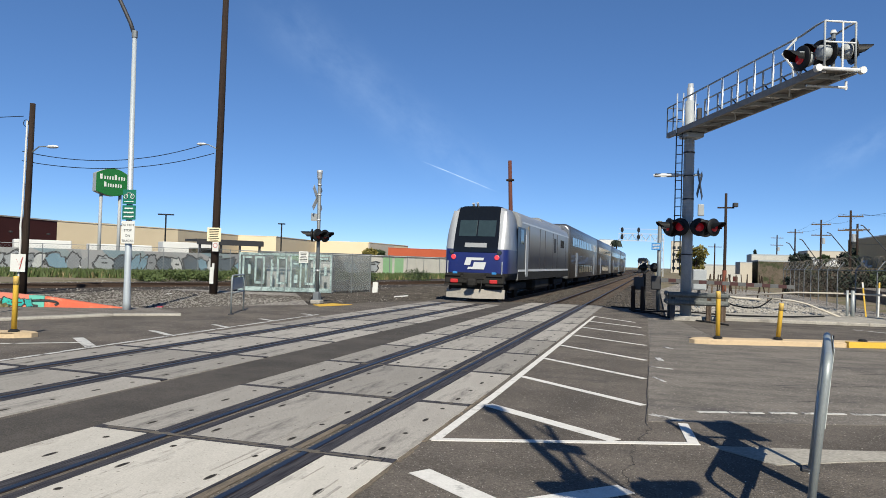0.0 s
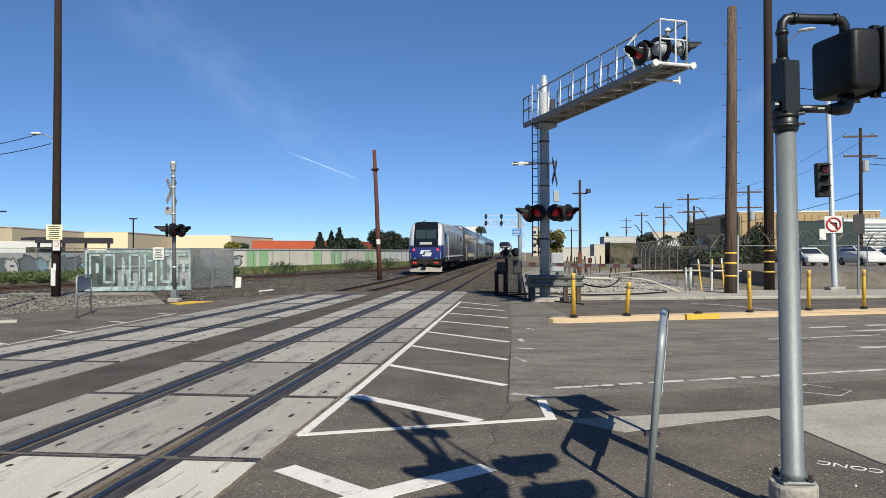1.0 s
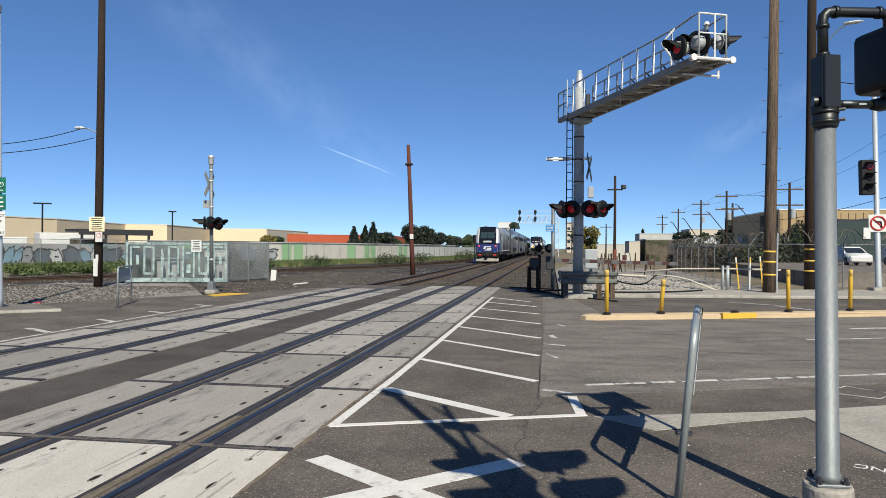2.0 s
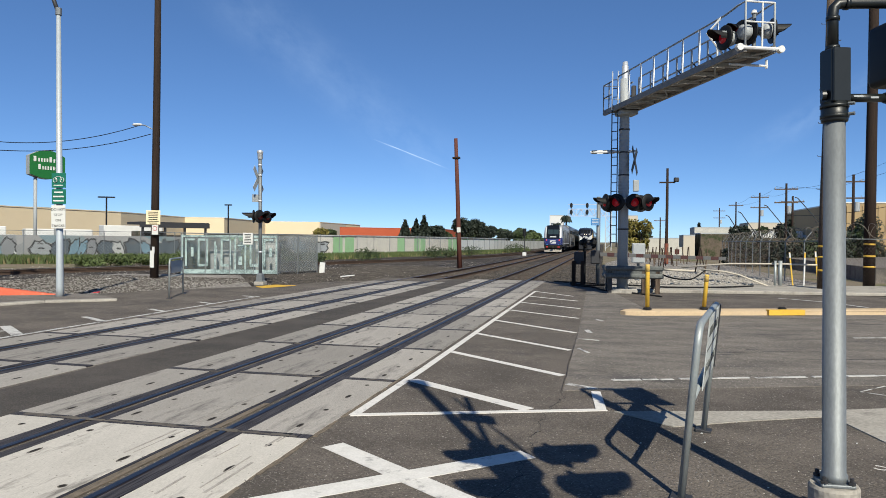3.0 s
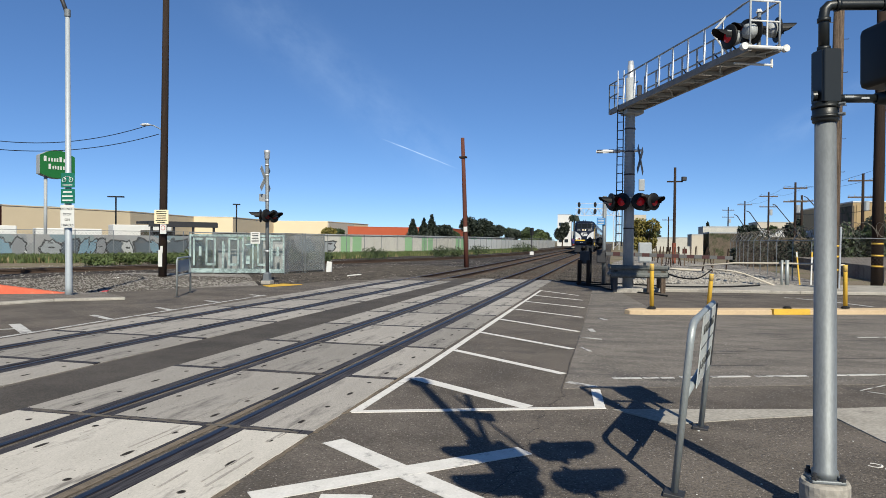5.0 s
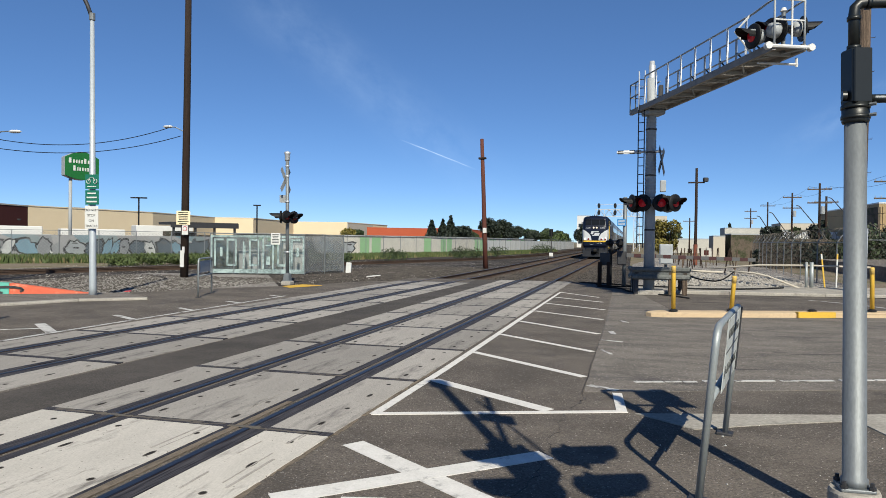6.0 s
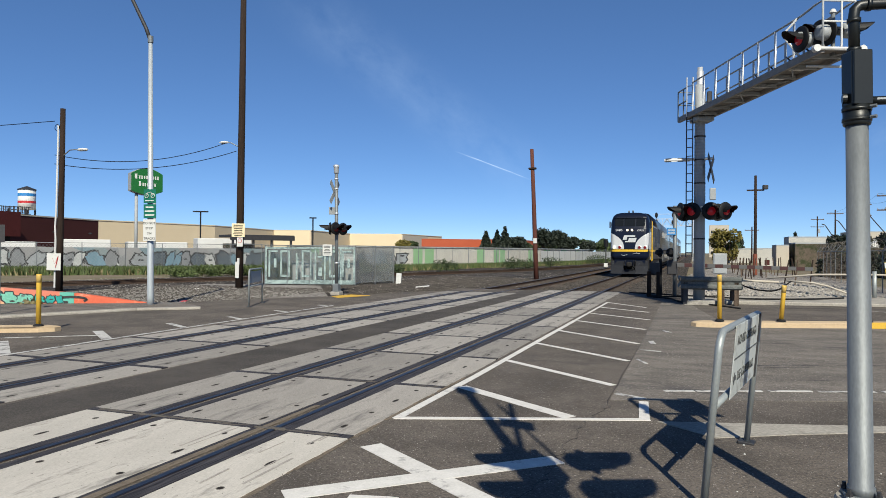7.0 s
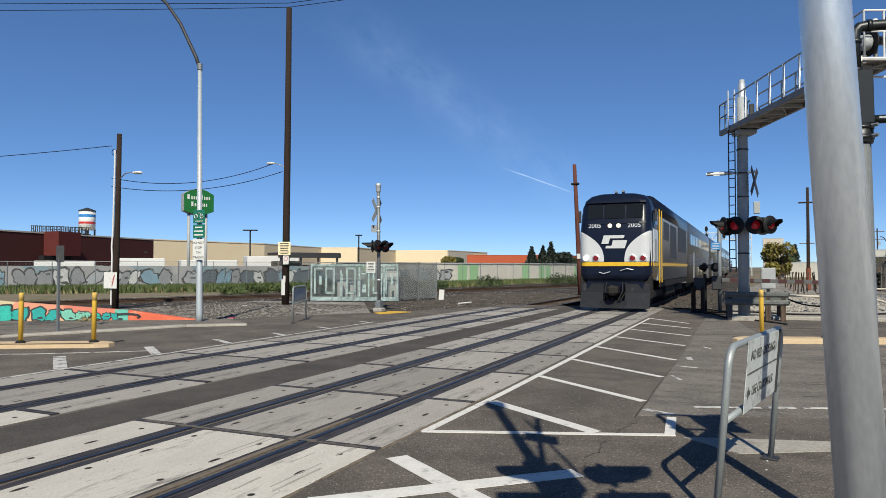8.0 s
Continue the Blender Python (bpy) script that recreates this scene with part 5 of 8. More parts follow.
def silver_loco():
    t = thing("locomotive", "navy and white diesel locomotive with a yellow band and lit headlights", "locomotive")
    hw, r = 1.42, 0.38
    def yf(z):
        return 0.0 if z < 3.1 else 0.30 * (z - 3.1) + 0.9 * max(0.0, z - 4.3) ** 2
    levels = [(1.25, 1.36, 0), (1.5, 1.42, 0), (1.95, 1.42, 0), (3.2, 1.42, 0), (3.7, 1.40, 0), (4.2, 1.37, 0), (4.5, 1.27, 0), (4.68, 1.08, 0), (4.76, 0.78, 0)]
    part("cab_shell", cab(hw, r, yf, 2.3, levels), NAVY, t, "navy blue cab shell", smooth=True)
    def inner(z):
        return 0.40 + 0.98 * max(0.0, (z - 1.98) / 1.24) ** 2.6
    for s in (-1, 1):
        part("white_wing", face_patch(1.98, 3.2, lambda z, s=s: min(s * inner(z), s * 1.415), lambda z, s=s: max(s * inner(z), s * 1.415), hw, r, yf, 14, 10), TRAIN_WHITE, t, "white curved nose panel")
        for x, d, m, lb in ((1.12, 0.15, HEADLIGHT if s < 0 else LENS_RED, "round lower lamp"), (0.72, 0.15, LENS_RED, "round red lamp")):
            ring = part("lamp_ring", disc((s * x, 0.03 if x > 1 else 0.02, 2.12), d, 0.06), GALV_BRIGHT, t, lb)
            part("lamp_lens", disc((s * x, -0.042 if x > 1 else -0.052, 2.12), d * 0.72, 0.01), m, ring)
        part("windscreen", face_patch(3.72, 4.32, lambda z, s=s: min(s * 0.46, s * 1.09), lambda z, s=s: max(s * 0.46, s * 1.09), hw, r, yf, off=0.02), CAB_GLASS, t, "dark windscreen")
        part("headlight", disc((s * 0.17, 0.08, 3.42), 0.085, 0.04), HEADLIGHT, t, "lit round headlight")
        text("road_number", "2005", 0.26, Matrix.Translation((s * 0.78, 0.085, 3.42)) @ pose(0, 0, 0, 90 - 16, 0, 0), TRAIN_WHITE, t)
        part("mirror", Geo().box((s * 1.52, 0.75, 3.85), (0.1, 0.06, 0.5), ch=0.02), STEEL_DARK, t)
        part("step_post", Geo().box((s * 1.2, 0.5, 0.95), (0.4, 0.7, 0.9), ch=0.03), UNDER, t)
    part("windscreen", face_patch(3.72, 4.32, lambda z: -0.4, lambda z: 0.4, hw, r, yf, off=0.02), CAB_GLASS, t, "dark centre windscreen")
    part("sun_brow", face_patch(4.36, 4.44, lambda z: -1.2, lambda z: 1.2, hw, r, yf, 2, 10, 0.1), NAVY, t, "dark overhanging brow")
    part("brow", face_patch(3.5, 3.58, lambda z: -1.2, lambda z: 1.2, hw, r, yf, 2, 10, 0.03), NAVY, t)
    part("yellow_band", face_patch(1.80, 1.96, lambda z: -1.415, lambda z: 1.415, hw, r, yf, 2, 24, 0.02), TRAIN_YELLOW, t, "yellow band round the nose")
    for outline in (((-0.5, 1.62), (-0.4, 1.96), (0.42, 1.96), (0.38, 1.84), (-0.16, 1.84), (-0.22, 1.62)), ((-0.34, 1.44), (-0.31, 1.54), (-0.1, 1.54), (-0.04, 1.76), (0.52, 1.76), (0.42, 1.44))):
        part("emblem", Geo().loft([[(x, y, z + 1.07) for x, z in outline] for y in (-0.012, -0.022)]), TRAIN_WHITE, t, "white slanted emblem shape")
    part("front_skirt", Geo().loft([[(-1.36, 0.42, z), (-1.1, y, z), (1.1, y, z), (1.36, 0.42, z), (1.36, 0.6, z), (-1.36, 0.6, z)] for z, y in ((0.72, 0.1), (1.5, 0.06))]), NAVY, t, "navy front skirt")
    for s in (-1, 1):
        part("plough", Geo().loft([[(s * 0.42, y0, z), (s * 1.36, y0 + 0.12, z), (s * 1.36, y0 + 0.3, z), (s * 0.42, y0 + 0.3, z)] for z, y0 in ((0.14, -0.25), (0.75, 0.0), (1.1, 0.02))]), PLOUGH, t, "grey scuffed pilot plate")
    part("plough_foot", Geo().box((0, -0.05, 0.28), (1.0, 0.3, 0.3)), PLOUGH, t)
    part("coupler", Geo().box((0, -0.25, 0.85), (0.34, 0.7, 0.34), ch=0.05).box((0.02, -0.55, 0.85), (0.42, 0.28, 0.4), ch=0.1), UNDER, t)
    for x in (-0.3, 0.32, 0.45):
        part("hose", Geo().tube([(x, 0.0, 1.15), (x * 1.1, -0.25, 0.8), (x * 0.6, -0.3, 0.45)], 0.03, 6), RUBBER, t)
    part("grab_rail", Geo().tube([(0.25, -0.06, 1.62), (0.5, -0.1, 1.7), (0.75, -0.06, 1.66)], 0.018, 6), GALV_BRIGHT, t)
    part("grab_rail", Geo().tube([(-0.6, -0.06, 1.56), (-0.4, -0.1, 1.5), (-0.15, -0.06, 1.58)], 0.018, 6), GALV_BRIGHT, t)
    part("hood", Geo().loft([[(x, y, z) for x, z in shell(w, 1.2, h, 0.42)] for y, w, h in ((2.25, 1.43, 4.72), (2.8, 1.44, 4.74), (16.8, 1.44, 4.74), (17.4, 1.35, 4.6))]), TRAIN_SILVER, t, "silver-grey hood side", smooth=True)
    part("roof_cap", Geo().loft([[(x, y, z) for x, z in shell(1.46, 3.95, 4.78, 0.44)] for y in (2.2, 17.3)]), NAVY, t, "navy roof edge", smooth=True)
    for s in (-1, 1):
        x = s * 1.45
        part("cab_side", flat_patch(x * 0.985, 0.75, 2.25, 3.35, 3.95), NAVY, t)
        part("cab_side_white", flat_patch(x * 0.99, 0.6, 2.2, 1.98, 3.3), TRAIN_WHITE, t)
        part("side_window", flat_patch(x * 0.995, 1.1, 1.9, 3.5, 4.1, 0.03), CAB_GLASS, t)
        for yy in (2.3, 3.15):
            part("door_rail", Geo().tube([(x + s * 0.03, yy, 1.1), (x + s * 0.03, yy, 4.2)], 0.022, 6), TRAIN_YELLOW, t, "yellow handrail")
        part("cab_door", flat_patch(x, 2.4, 3.05, 1.3, 3.9, 0.03), TRAIN_GREY, t)
        part("side_band", flat_patch(x, 0.5, 17, 1.80, 1.94, 0.02), TRAIN_YELLOW, t)
        part("side_vent", flat_patch(x, 0.8, 1.5, 2.0, 2.9, 0.03), GREY_PAINT, t)
        for y0, y1, z0, z1 in ((4.2, 6.4, 3.0, 3.8), (7, 10, 2.2, 3.8), (11, 16, 2.6, 3.9)):
            part("side_grille", flat_patch(x, y0, y1, z0, z1, 0.03), STEEL_DARK, t)
        part("skirt_side", flat_patch(x * 0.96, 3, 16.6, 0.9, 1.3, 0.06), UNDER, t)
    part("horn", Geo().tube([(-0.2, 1.9, 4.8), (-0.2, 1.7, 4.95)], 0.06, 8).tube([(0.1, 1.9, 4.8), (0.1, 1.7, 4.97)], 0.06, 8), GALV, t)
    part("fuel_tank", Geo().box((0, 9, 0.68), (2.5, 4.6, 0.75), ch=0.15), UNDER, t)
    bogie(t, 3.6)
    bogie(t, 14.2)
    return t


def coach():
    t = thing("passenger_coach", "fluted stainless steel double-deck passenger coach", "passenger coach")
    part("body", Geo().loft([[(x, y, z) for x, z in shell(w, 0.75, h, 0.55)] for y, w, h in ((0.35, 1.3, 4.7), (0.6, 1.47, 4.85), (25.2, 1.47, 4.85), (25.5, 1.3, 4.7))]), STAINLESS, t, "fluted stainless steel body", smooth=True)
    for z in (1.9, 2.0, 2.1, 2.2, 2.3, 2.4, 2.5):
        for s in (-1, 1):
            part("flute", Geo().tube([(s * 1.475, 0.7, z), (s * 1.475, 25.1, z)], 0.022, 5), STAINLESS, t)
    pane = flat_patch(0, -0.62, 0.62, -0.33, 0.33, 0.03).mesh("window", TINT)
    low = flat_patch(0, -0.55, 0.55, -0.3, 0.3, 0.03).mesh("lower_window", TINT)
    for s in (-1, 1):
        for i in range(14):
            ob = new("window", pane)
            ob.parent, ob.matrix_basis = t, pose(s * 1.478, 2.2 + i * 1.62, 3.55)
        for i in range(7):
            ob = new("lower_window", low)
            ob.parent, ob.matrix_basis = t, pose(s * 1.478, 7.5 + i * 1.75, 1.45)
        part("door", flat_patch(s * 1.48, 4.0, 5.3, 0.85, 2.75, 0.03), TRAIN_GREY, t)
        part("door", flat_patch(s * 1.48, 20.6, 21.9, 0.85, 2.75, 0.03), TRAIN_GREY, t)
    part("gangway", Geo().box((0, 0.15, 2.5), (1.3, 0.5, 2.9), ch=0.05).box((0, 25.6, 2.5), (1.3, 0.4, 2.9), ch=0.05), RUBBER, t)
    part("equipment", Geo().box((0, 12.8, 0.62), (2.6, 10, 0.5), ch=0.05), UNDER, t)
    bogie(t, 3.0)
    bogie(t, 22.6)
    return t


blue, silver, first_coach = blue_loco(), silver_loco(), coach()
rake_a = [first_coach] + [copy_thing(first_coach, pose(0, 0, 0)) for i in range(3)]
rake_b = [copy_thing(first_coach, pose(0, 0, 0)) for i in range(4)]


def on_track(centre, y, length):
    a, b = centre(y), centre(y + length)
    return pose(a, y, 0, 0, 0, -math.degrees(math.atan2(b - a, length)))


def glide(rows, t):
    """Place along the track at time t, between the rows."""
    for (t0, a), (t1, b) in zip(rows, rows[1:]):
        if t <= t1:
            return a + (b - a) * (t - t0) / (t1 - t0)
    return rows[-1][1]


LEAVING = [(0, 30.3), (0.5, 43.7), (1, 57.3), (1.5, 70.5), (2, 83.5), (3.5, 123), (8, 242)]
COMING = [(0, 231), (3.5, 141), (5.5, 93.3), (6, 80.4), (6.5, 67.3), (7, 53.8), (7.5, 40.8), (8, 28.0)]


def motions():
    for ob, off in [(blue, 0.0)] + [(c, 21.9 + 25.9 * i) for i, c in enumerate(rake_a)]:
        walk(ob, [(k / 2, on_track(left_centre, glide(LEAVING, k / 2) + off, 22)) for k in range(17)])
    for ob, off in [(silver, 0.0)] + [(c, 17.7 + 25.9 * i) for i, c in enumerate(rake_b)]:
        walk(ob, [(k / 2, on_track(right_centre, glide(COMING, k / 2) + off, 18)) for k in range(17)])


# ---- poles, lamps and signs ----
def wood_pole(x, y, h, r, material, label, lean=(0, 0), pegs=False, name="utility_pole"):
    t = thing(name, label, "utility pole", pose(x, y, -0.2, lean[0], lean[1], 0))
    part("shaft", Geo().tube([(0, 0, 0), (0, 0, h * 0.3), (0.01, 0, h * 0.6), (0, 0, h + 0.2)], [r, r * 0.92, r * 0.84, r * 0.72], 14), material, t, smooth=True)
    if pegs:
        for i in range(14):
            a = 0.15 if i % 2 else math.pi + 0.15
            z = 2.8 + i * 0.62
            part("climbing_peg", Geo().tube([(0, 0, z), (math.cos(a) * 0.36, math.sin(a) * 0.36, z), (math.cos(a) * 0.36, math.sin(a) * 0.36, z + 0.04)], 0.012, 5), STEEL_DARK, t)
    return t


def plate(parent, name, c, w, h, material, rz=0, label=""):
    return part(name, Geo().box(c, (w, 0.012, h), rz=rz, ch=0.003), material, parent, label)


def bars(parent, c, w, rows, step, material, rz=0, size=0.4):
    """Rows of unreadable writing."""
    rng = random.Random(int(abs(c[0]) * 100) + rows)
    for i in range(rows):
        part("writing_line", Geo().box((c[0], c[1] - 0.011, c[2] - i * step), (w * rng.uniform(0.6, 0.95), 0.004, step * size), rz=rz), material, parent)


pole_l = wood_pole(-16.2, 27.35, 14.3, 0.18, WOOD_DARK, "tall dark creosoted wooden utility pole", (0, 0.5))
plate(pole_l, "notice_plate", (0.12, -0.3, 2.85), 0.66, 0.62, SIGN_CREAM, 8, "faded cream notice plate")
bars(pole_l, (0.12, -0.3, 3.08), 0.55, 7, 0.08, BLACK, 8)
plate(pole_l, "prohibition_plate", (0.22, -0.3, 2.3), 0.3, 0.42, SIGN_WHITE, 8, "small white prohibition plate")
part("prohibition_ring", Geo().tube([(0.22 + 0.1 * math.cos(a), -0.312, 2.36 + 0.1 * math.sin(a)) for a in (2 * math.pi * i / 16 for i in range(17))], 0.012, 5), SIGN_RED, pole_l)
part("peeling_paper", Geo().box((0.0, -0.185, 1.0), (0.2, 0.015, 0.75)).box((0.06, -0.18, 1.4), (0.12, 0.015, 0.3)), SIGN_WHITE, pole_l, "torn white paper remains")
lamp = part("lamp_arm", Geo().tube([(-0.1, 0, 6.75), (-0.5, -0.1, 6.95), (-0.8, -0.15, 6.98)], 0.025, 6), GALV, pole_l)
part("lamp_head", Geo().loft([[(-0.62 - u, -0.14 + 0.11 * w * math.cos(a), 6.98 + 0.06 * w * math.sin(a)) for a in (2 * math.pi * i / 10 for i in range(10))] for u, w in ((0, 0.4), (0.12, 1), (0.38, 1), (0.5, 0.3))]), WHITE, lamp)
far_l = wood_pole(-22.68, 23.2, 7.95, 0.15, WOOD_DARK, "dark wooden pole carrying a street lamp and wires", (0, 1.0))
arm = part("lamp_arm", Geo().tube([(0, 0, 6.0), (0.45, 0, 6.3), (1.0, 0, 6.32)], 0.025, 6), GALV, far_l)
part("lamp_head", Geo().loft([[(0.9 + u, 0.12 * w * math.cos(a), 6.3 + 0.07 * w * math.sin(a)) for a in (2 * math.pi * i / 10 for i in range(10))] for u, w in ((0, 0.4), (0.15, 1), (0.45, 1), (0.6, 0.3))]), WHITE, arm)
part("conduit", Geo().tube([(-0.16, -0.1, 0.2), (-0.16, -0.1, 2.4), (-0.2, -0.1, 2.9), (-0.15, -0.1, 3.6), (-0.13, -0.1, 7.4)], 0.04, 8), WHITE, far_l, "pale conduit")
plate(far_l, "meter_plate", (-0.1, -0.22, 1.35), 0.62, 0.75, SIGN_WHITE, 20, "scribbled white plate")
part("scribble", Geo().tube([(-0.3, -0.2, 1.2), (-0.15, -0.24, 1.5), (-0.05, -0.2, 1.25), (0.1, -0.17, 1.6), (0.0, -0.22, 1.1)], 0.015, 5), SIGN_RED, far_l)
part("insulator_coil", Geo().tube([(-0.2 + 0.14 * math.cos(a), -0.1, 7.3 + 0.14 * math.sin(a)) for a in (0.5 * i for i in range(14))], 0.015, 5), BLACK, far_l)
mid = wood_pole(-6.4, 47.2, 8.85, 0.17, WOOD_RED, "slender red-brown wooden pole beside the tracks", (0, -2.4))
part("band", Geo().box((0, 0, 7.7), (0.5, 0.4, 0.12), ch=0.02), WOOD_DARK, mid)
plate(mid, "marker_plate", (0.05, -0.2, 2.7), 0.26, 0.34, SIGN_WHITE, 0, "small white marker plate")
w1 = wood_pole(11.45, 28.9, 11.5, 0.24, WOOD_GREY, "cut-off weathered wooden pole with climbing pegs and yellow bands", (0, 0.6), True)
w2 = wood_pole(14.25, 32.7, 16, 0.23, WOOD_DARK, "tall dark utility pole with reflective yellow bands", (0, 0.0))
for w, r, zs in ((w1, 0.242, (0.95, 1.45, 1.85)), (w2, 0.228, (1.0, 1.45, 1.95))):
    for z in zs:
        part("yellow_band", Geo().tube([(0, 0, z), (0, 0, z + 0.07)], r, 14), YELLOW, w, smooth=True)
part("white_conduit", Geo().tube([(0.25, -0.1, 0.2), (0.25, -0.1, 2.6)], 0.035, 6), GALV_BRIGHT, w1)
arm = part("lamp_arm", Geo().tube([(0.1, -0.1, 10.2), (0.7, -0.3, 11.2), (1.0, -0.4, 11.5), (1.2, -0.45, 11.6)], 0.03, 6), GALV, w2)
part("lamp_head", Geo().loft([[(1.1 + u, -0.45 + 0.15 * w * math.cos(a), 11.68 + 0.07 * w * math.sin(a) + u * 0.1) for a in (2 * math.pi * i / 10 for i in range(10))] for u, w in ((0, 0.4), (0.2, 1), (0.6, 1), (0.8, 0.3))]), GALV_BRIGHT, arm)
rust = wood_pole(8.5, 62, 8.1, 0.14, WOOD_DARK, "dark red wooden pole with a crossbar and floodlight")
part("crossbar", Geo().box((0, 0, 7.1), (1.3, 0.12, 0.12)), WOOD_DARK, rust)
part("floodlight", Geo().box((0.72, -0.1, 7.32), (0.4, 0.3, 0.36), rz=20, ch=0.05), STEEL_DARK, rust)
part("orange_skirt", Geo().tube([(0, 0, 0.16), (0, 0, 1.9)], 0.17, 12), mat("dull_orange_paint", (0.176, 0.048, 0.024), rough=0.8), rust)
for x, y, h, tier in ((30.9, 60, 11.8, 2), (26.9, 75, 8.6, 2), (24.4, 90, 9.0, 2), (25.6, 92, 7.6, 1), (26.5, 115, 9.6, 2), (27.4, 140, 9.6, 1), (29.0, 170, 9.9, 2), (14.5, 150, 7, 1)):
    t = wood_pole(x, y, h, 0.16, WOOD_DARK, "distant wooden utility pole with crossarms")
    for k in range(tier):
        ob = part("crossarm", Geo().box((0, 0, h - 0.5 - k * 1.6), (2.6, 0.12, 0.14)), WOOD_GREY, t)
        for s in (-1.2, -0.7, 0.7, 1.2):
            part("insulator", Geo().tube([(s, 0, h - 0.43 - k * 1.6), (s, 0, h - 0.25 - k * 1.6)], 0.035, 6), GREY_PAINT, ob)
    if tier == 2:
        part("transformer", Geo().tube([(0.3, -0.1, h - 3.4), (0.3, -0.1, h - 2.5)], 0.26, 12), GREY_PAINT, t)

for (xa, za), (xb, zb) in (((16.32, 4.71), (17.9, 2.2)), ((17.55, 5.1), (19.4, 2.4)), ((20.14, 5.82), (22.9, 2.3)), ((23.16, 6.63), (26.8, 2.2))):
    lp = thing("leaning_pole", "thin dark leaning steel pole with a hooked tip", "pole", pose(0, 80, 0))
    part("shaft", Geo().tube([(xb + (xb - xa) * 0.9, 0, 0.3), (xb, 0, zb), (xa + 0.1, 0, za - 0.1), (xa, 0, za), (xa - 0.25, 0, za + 0.08)], 0.05, 6), STEEL_DARK, lp)

# street lamp with signs
sl = thing("street_lamp", "tall slim silver street lamp with a bent arm and signs", "street lamp", pose(-11.85, 17.05, 0, 0, -0.55, 0))
part("pole", Geo().tube([(0, 0, 0), (0, 0, 0.3), (0, 0, 8.2)], [0.115, 0.1, 0.058], 16), SILVER_PAINT, sl, smooth=True)
part("arm", Geo().tube([(0, 0, 8.15), (-0.15, -0.02, 8.55), (-0.75, -0.08, 9.7), (-1.3, -0.15, 10.45), (-2.0, -0.2, 11.0), (-2.8, -0.25, 11.2)], [0.06, 0.06, 0.055, 0.05, 0.045, 0.045], 10), STEEL_DARK, sl, "dark bent arm", smooth=True)
part("lamp_head", Geo().box((-3.1, -0.27, 11.2), (0.7, 0.3, 0.14), ch=0.04), GALV, sl)
part("joint_collar", Geo().tube([(0, 0, 8.1), (0, 0, 8.3)], 0.085, 12), GALV, sl)
bike = plate(sl, "bicycle_plate", (0.1, -0.13, 3.36), 0.4, 0.42, SIGN_GREEN, 14, "green bicycle route plate")
for dx in (-0.09, 0.1):
    part("wheel_symbol", Geo().tube([(0.1 + dx + 0.065 * math.cos(a), -0.15 + dx * 0.25, 3.37 + 0.065 * math.sin(a)) for a in (2 * math.pi * i / 12 for i in range(13))], 0.009, 4), SIGN_WHITE, bike)
part("frame_symbol", Geo().tube([(0.01, -0.175, 3.37), (0.05, -0.165, 3.47), (0.15, -0.14, 3.47), (0.2, -0.13, 3.37)], 0.009, 4), SIGN_WHITE, bike)
bars(sl, (0.1, -0.135, 3.22), 0.36, 1, 0.06, SIGN_WHITE, 14)
plate(sl, "direction_plate", (0.1, -0.13, 2.9), 0.4, 0.42, SIGN_GREEN, 14, "green direction plate")
bars(sl, (0.1, -0.135, 3.02), 0.36, 3, 0.12, SIGN_WHITE, 14, 0.35)
stop = plate(sl, "stop_plate", (0.08, -0.13, 2.32), 0.4, 0.66, SIGN_WHITE, 14, "white warning plate with black letters")
for i, w in enumerate(("DO NOT", "STOP", "ON", "TRACKS")):
    text("sign_writing", w, 0.098, Matrix.Translation((0.08, -0.14, 2.53 - i * 0.155)) @ pose(0, 0, 0, 90, 0, 14), BLACK, stop)

# green pylon sign
SIGN_LIME = mat("pylon_green", (0.018, 0.125, 0.022), (0.015, 0.11, 0.019), 0.4, scale=1, bump=0.02)
py = thing("pylon_sign", "green oval pylon sign on two grey posts", "sign", pose(-43.15, 50, 0, 0, 0, 62))
for x in (-0.8, 0.8):
    part("post", Geo().tube([(x, 0, -0.2), (x, 0, 7.0)], 0.14, 12), GREY_PAINT, py, smooth=True)
outline = [(-1.38, 7.0), (-1.38, 8.55)] + [(-1.38 + 2.76 * i / 12, 8.55 + 0.5 * math.sin(math.pi * i / 12)) for i in range(1, 12)] + [(1.38, 8.55), (1.38, 7.0)] + [(1.38 - 2.76 * i / 12, 7.0 - 0.35 * math.sin(math.pi * i / 12)) for i in range(1, 12)]
box = part("sign_box", Geo().loft([[(x, y, z) for x, z in outline] for y in (-0.45, 0.45)]), SIGN_LIME, py, "green sign box")
part("sign_edge", Geo().loft([[(x * 1.012, y, 7.78 + (z - 7.78) * 1.02) for x, z in outline] for y in (-0.4, 0.4)]), GREY_PAINT, py)
for z, word in ((8.25, (0.34, 0.2, 0.2, 0.2, 0.2, 0.3, 0.2, 0.2, 0.2)), (7.6, (0.3, 0.16, 0.2, 0.2, 0.2, 0.2, 0.2))):
    x = -1.12 if z > 8 else -0.75
    for w in word:
        h = 0.44 if w > 0.25 else 0.3
        part("brand_stroke", Geo().box((x + w * 0.4, -0.462, z - 0.2 + h / 2), (w * 0.62, 0.03, h), ch=0.008), SIGN_WHITE, box, "pale bar of brand lettering")
        x += w * 1.08

# small sign post on the corner
sp = thing("sign_post", "thin grey post with a small sign seen from behind", "sign post", pose(-12.95, 12.95, 0.07))
part("post", Geo().box((0, 0, 0.95), (0.06, 0.06, 2.0)), GALV, sp)
plate(sp, "sign_back", (0.05, 0, 2.05), 0.2, 0.45, STEEL_DARK, 40)

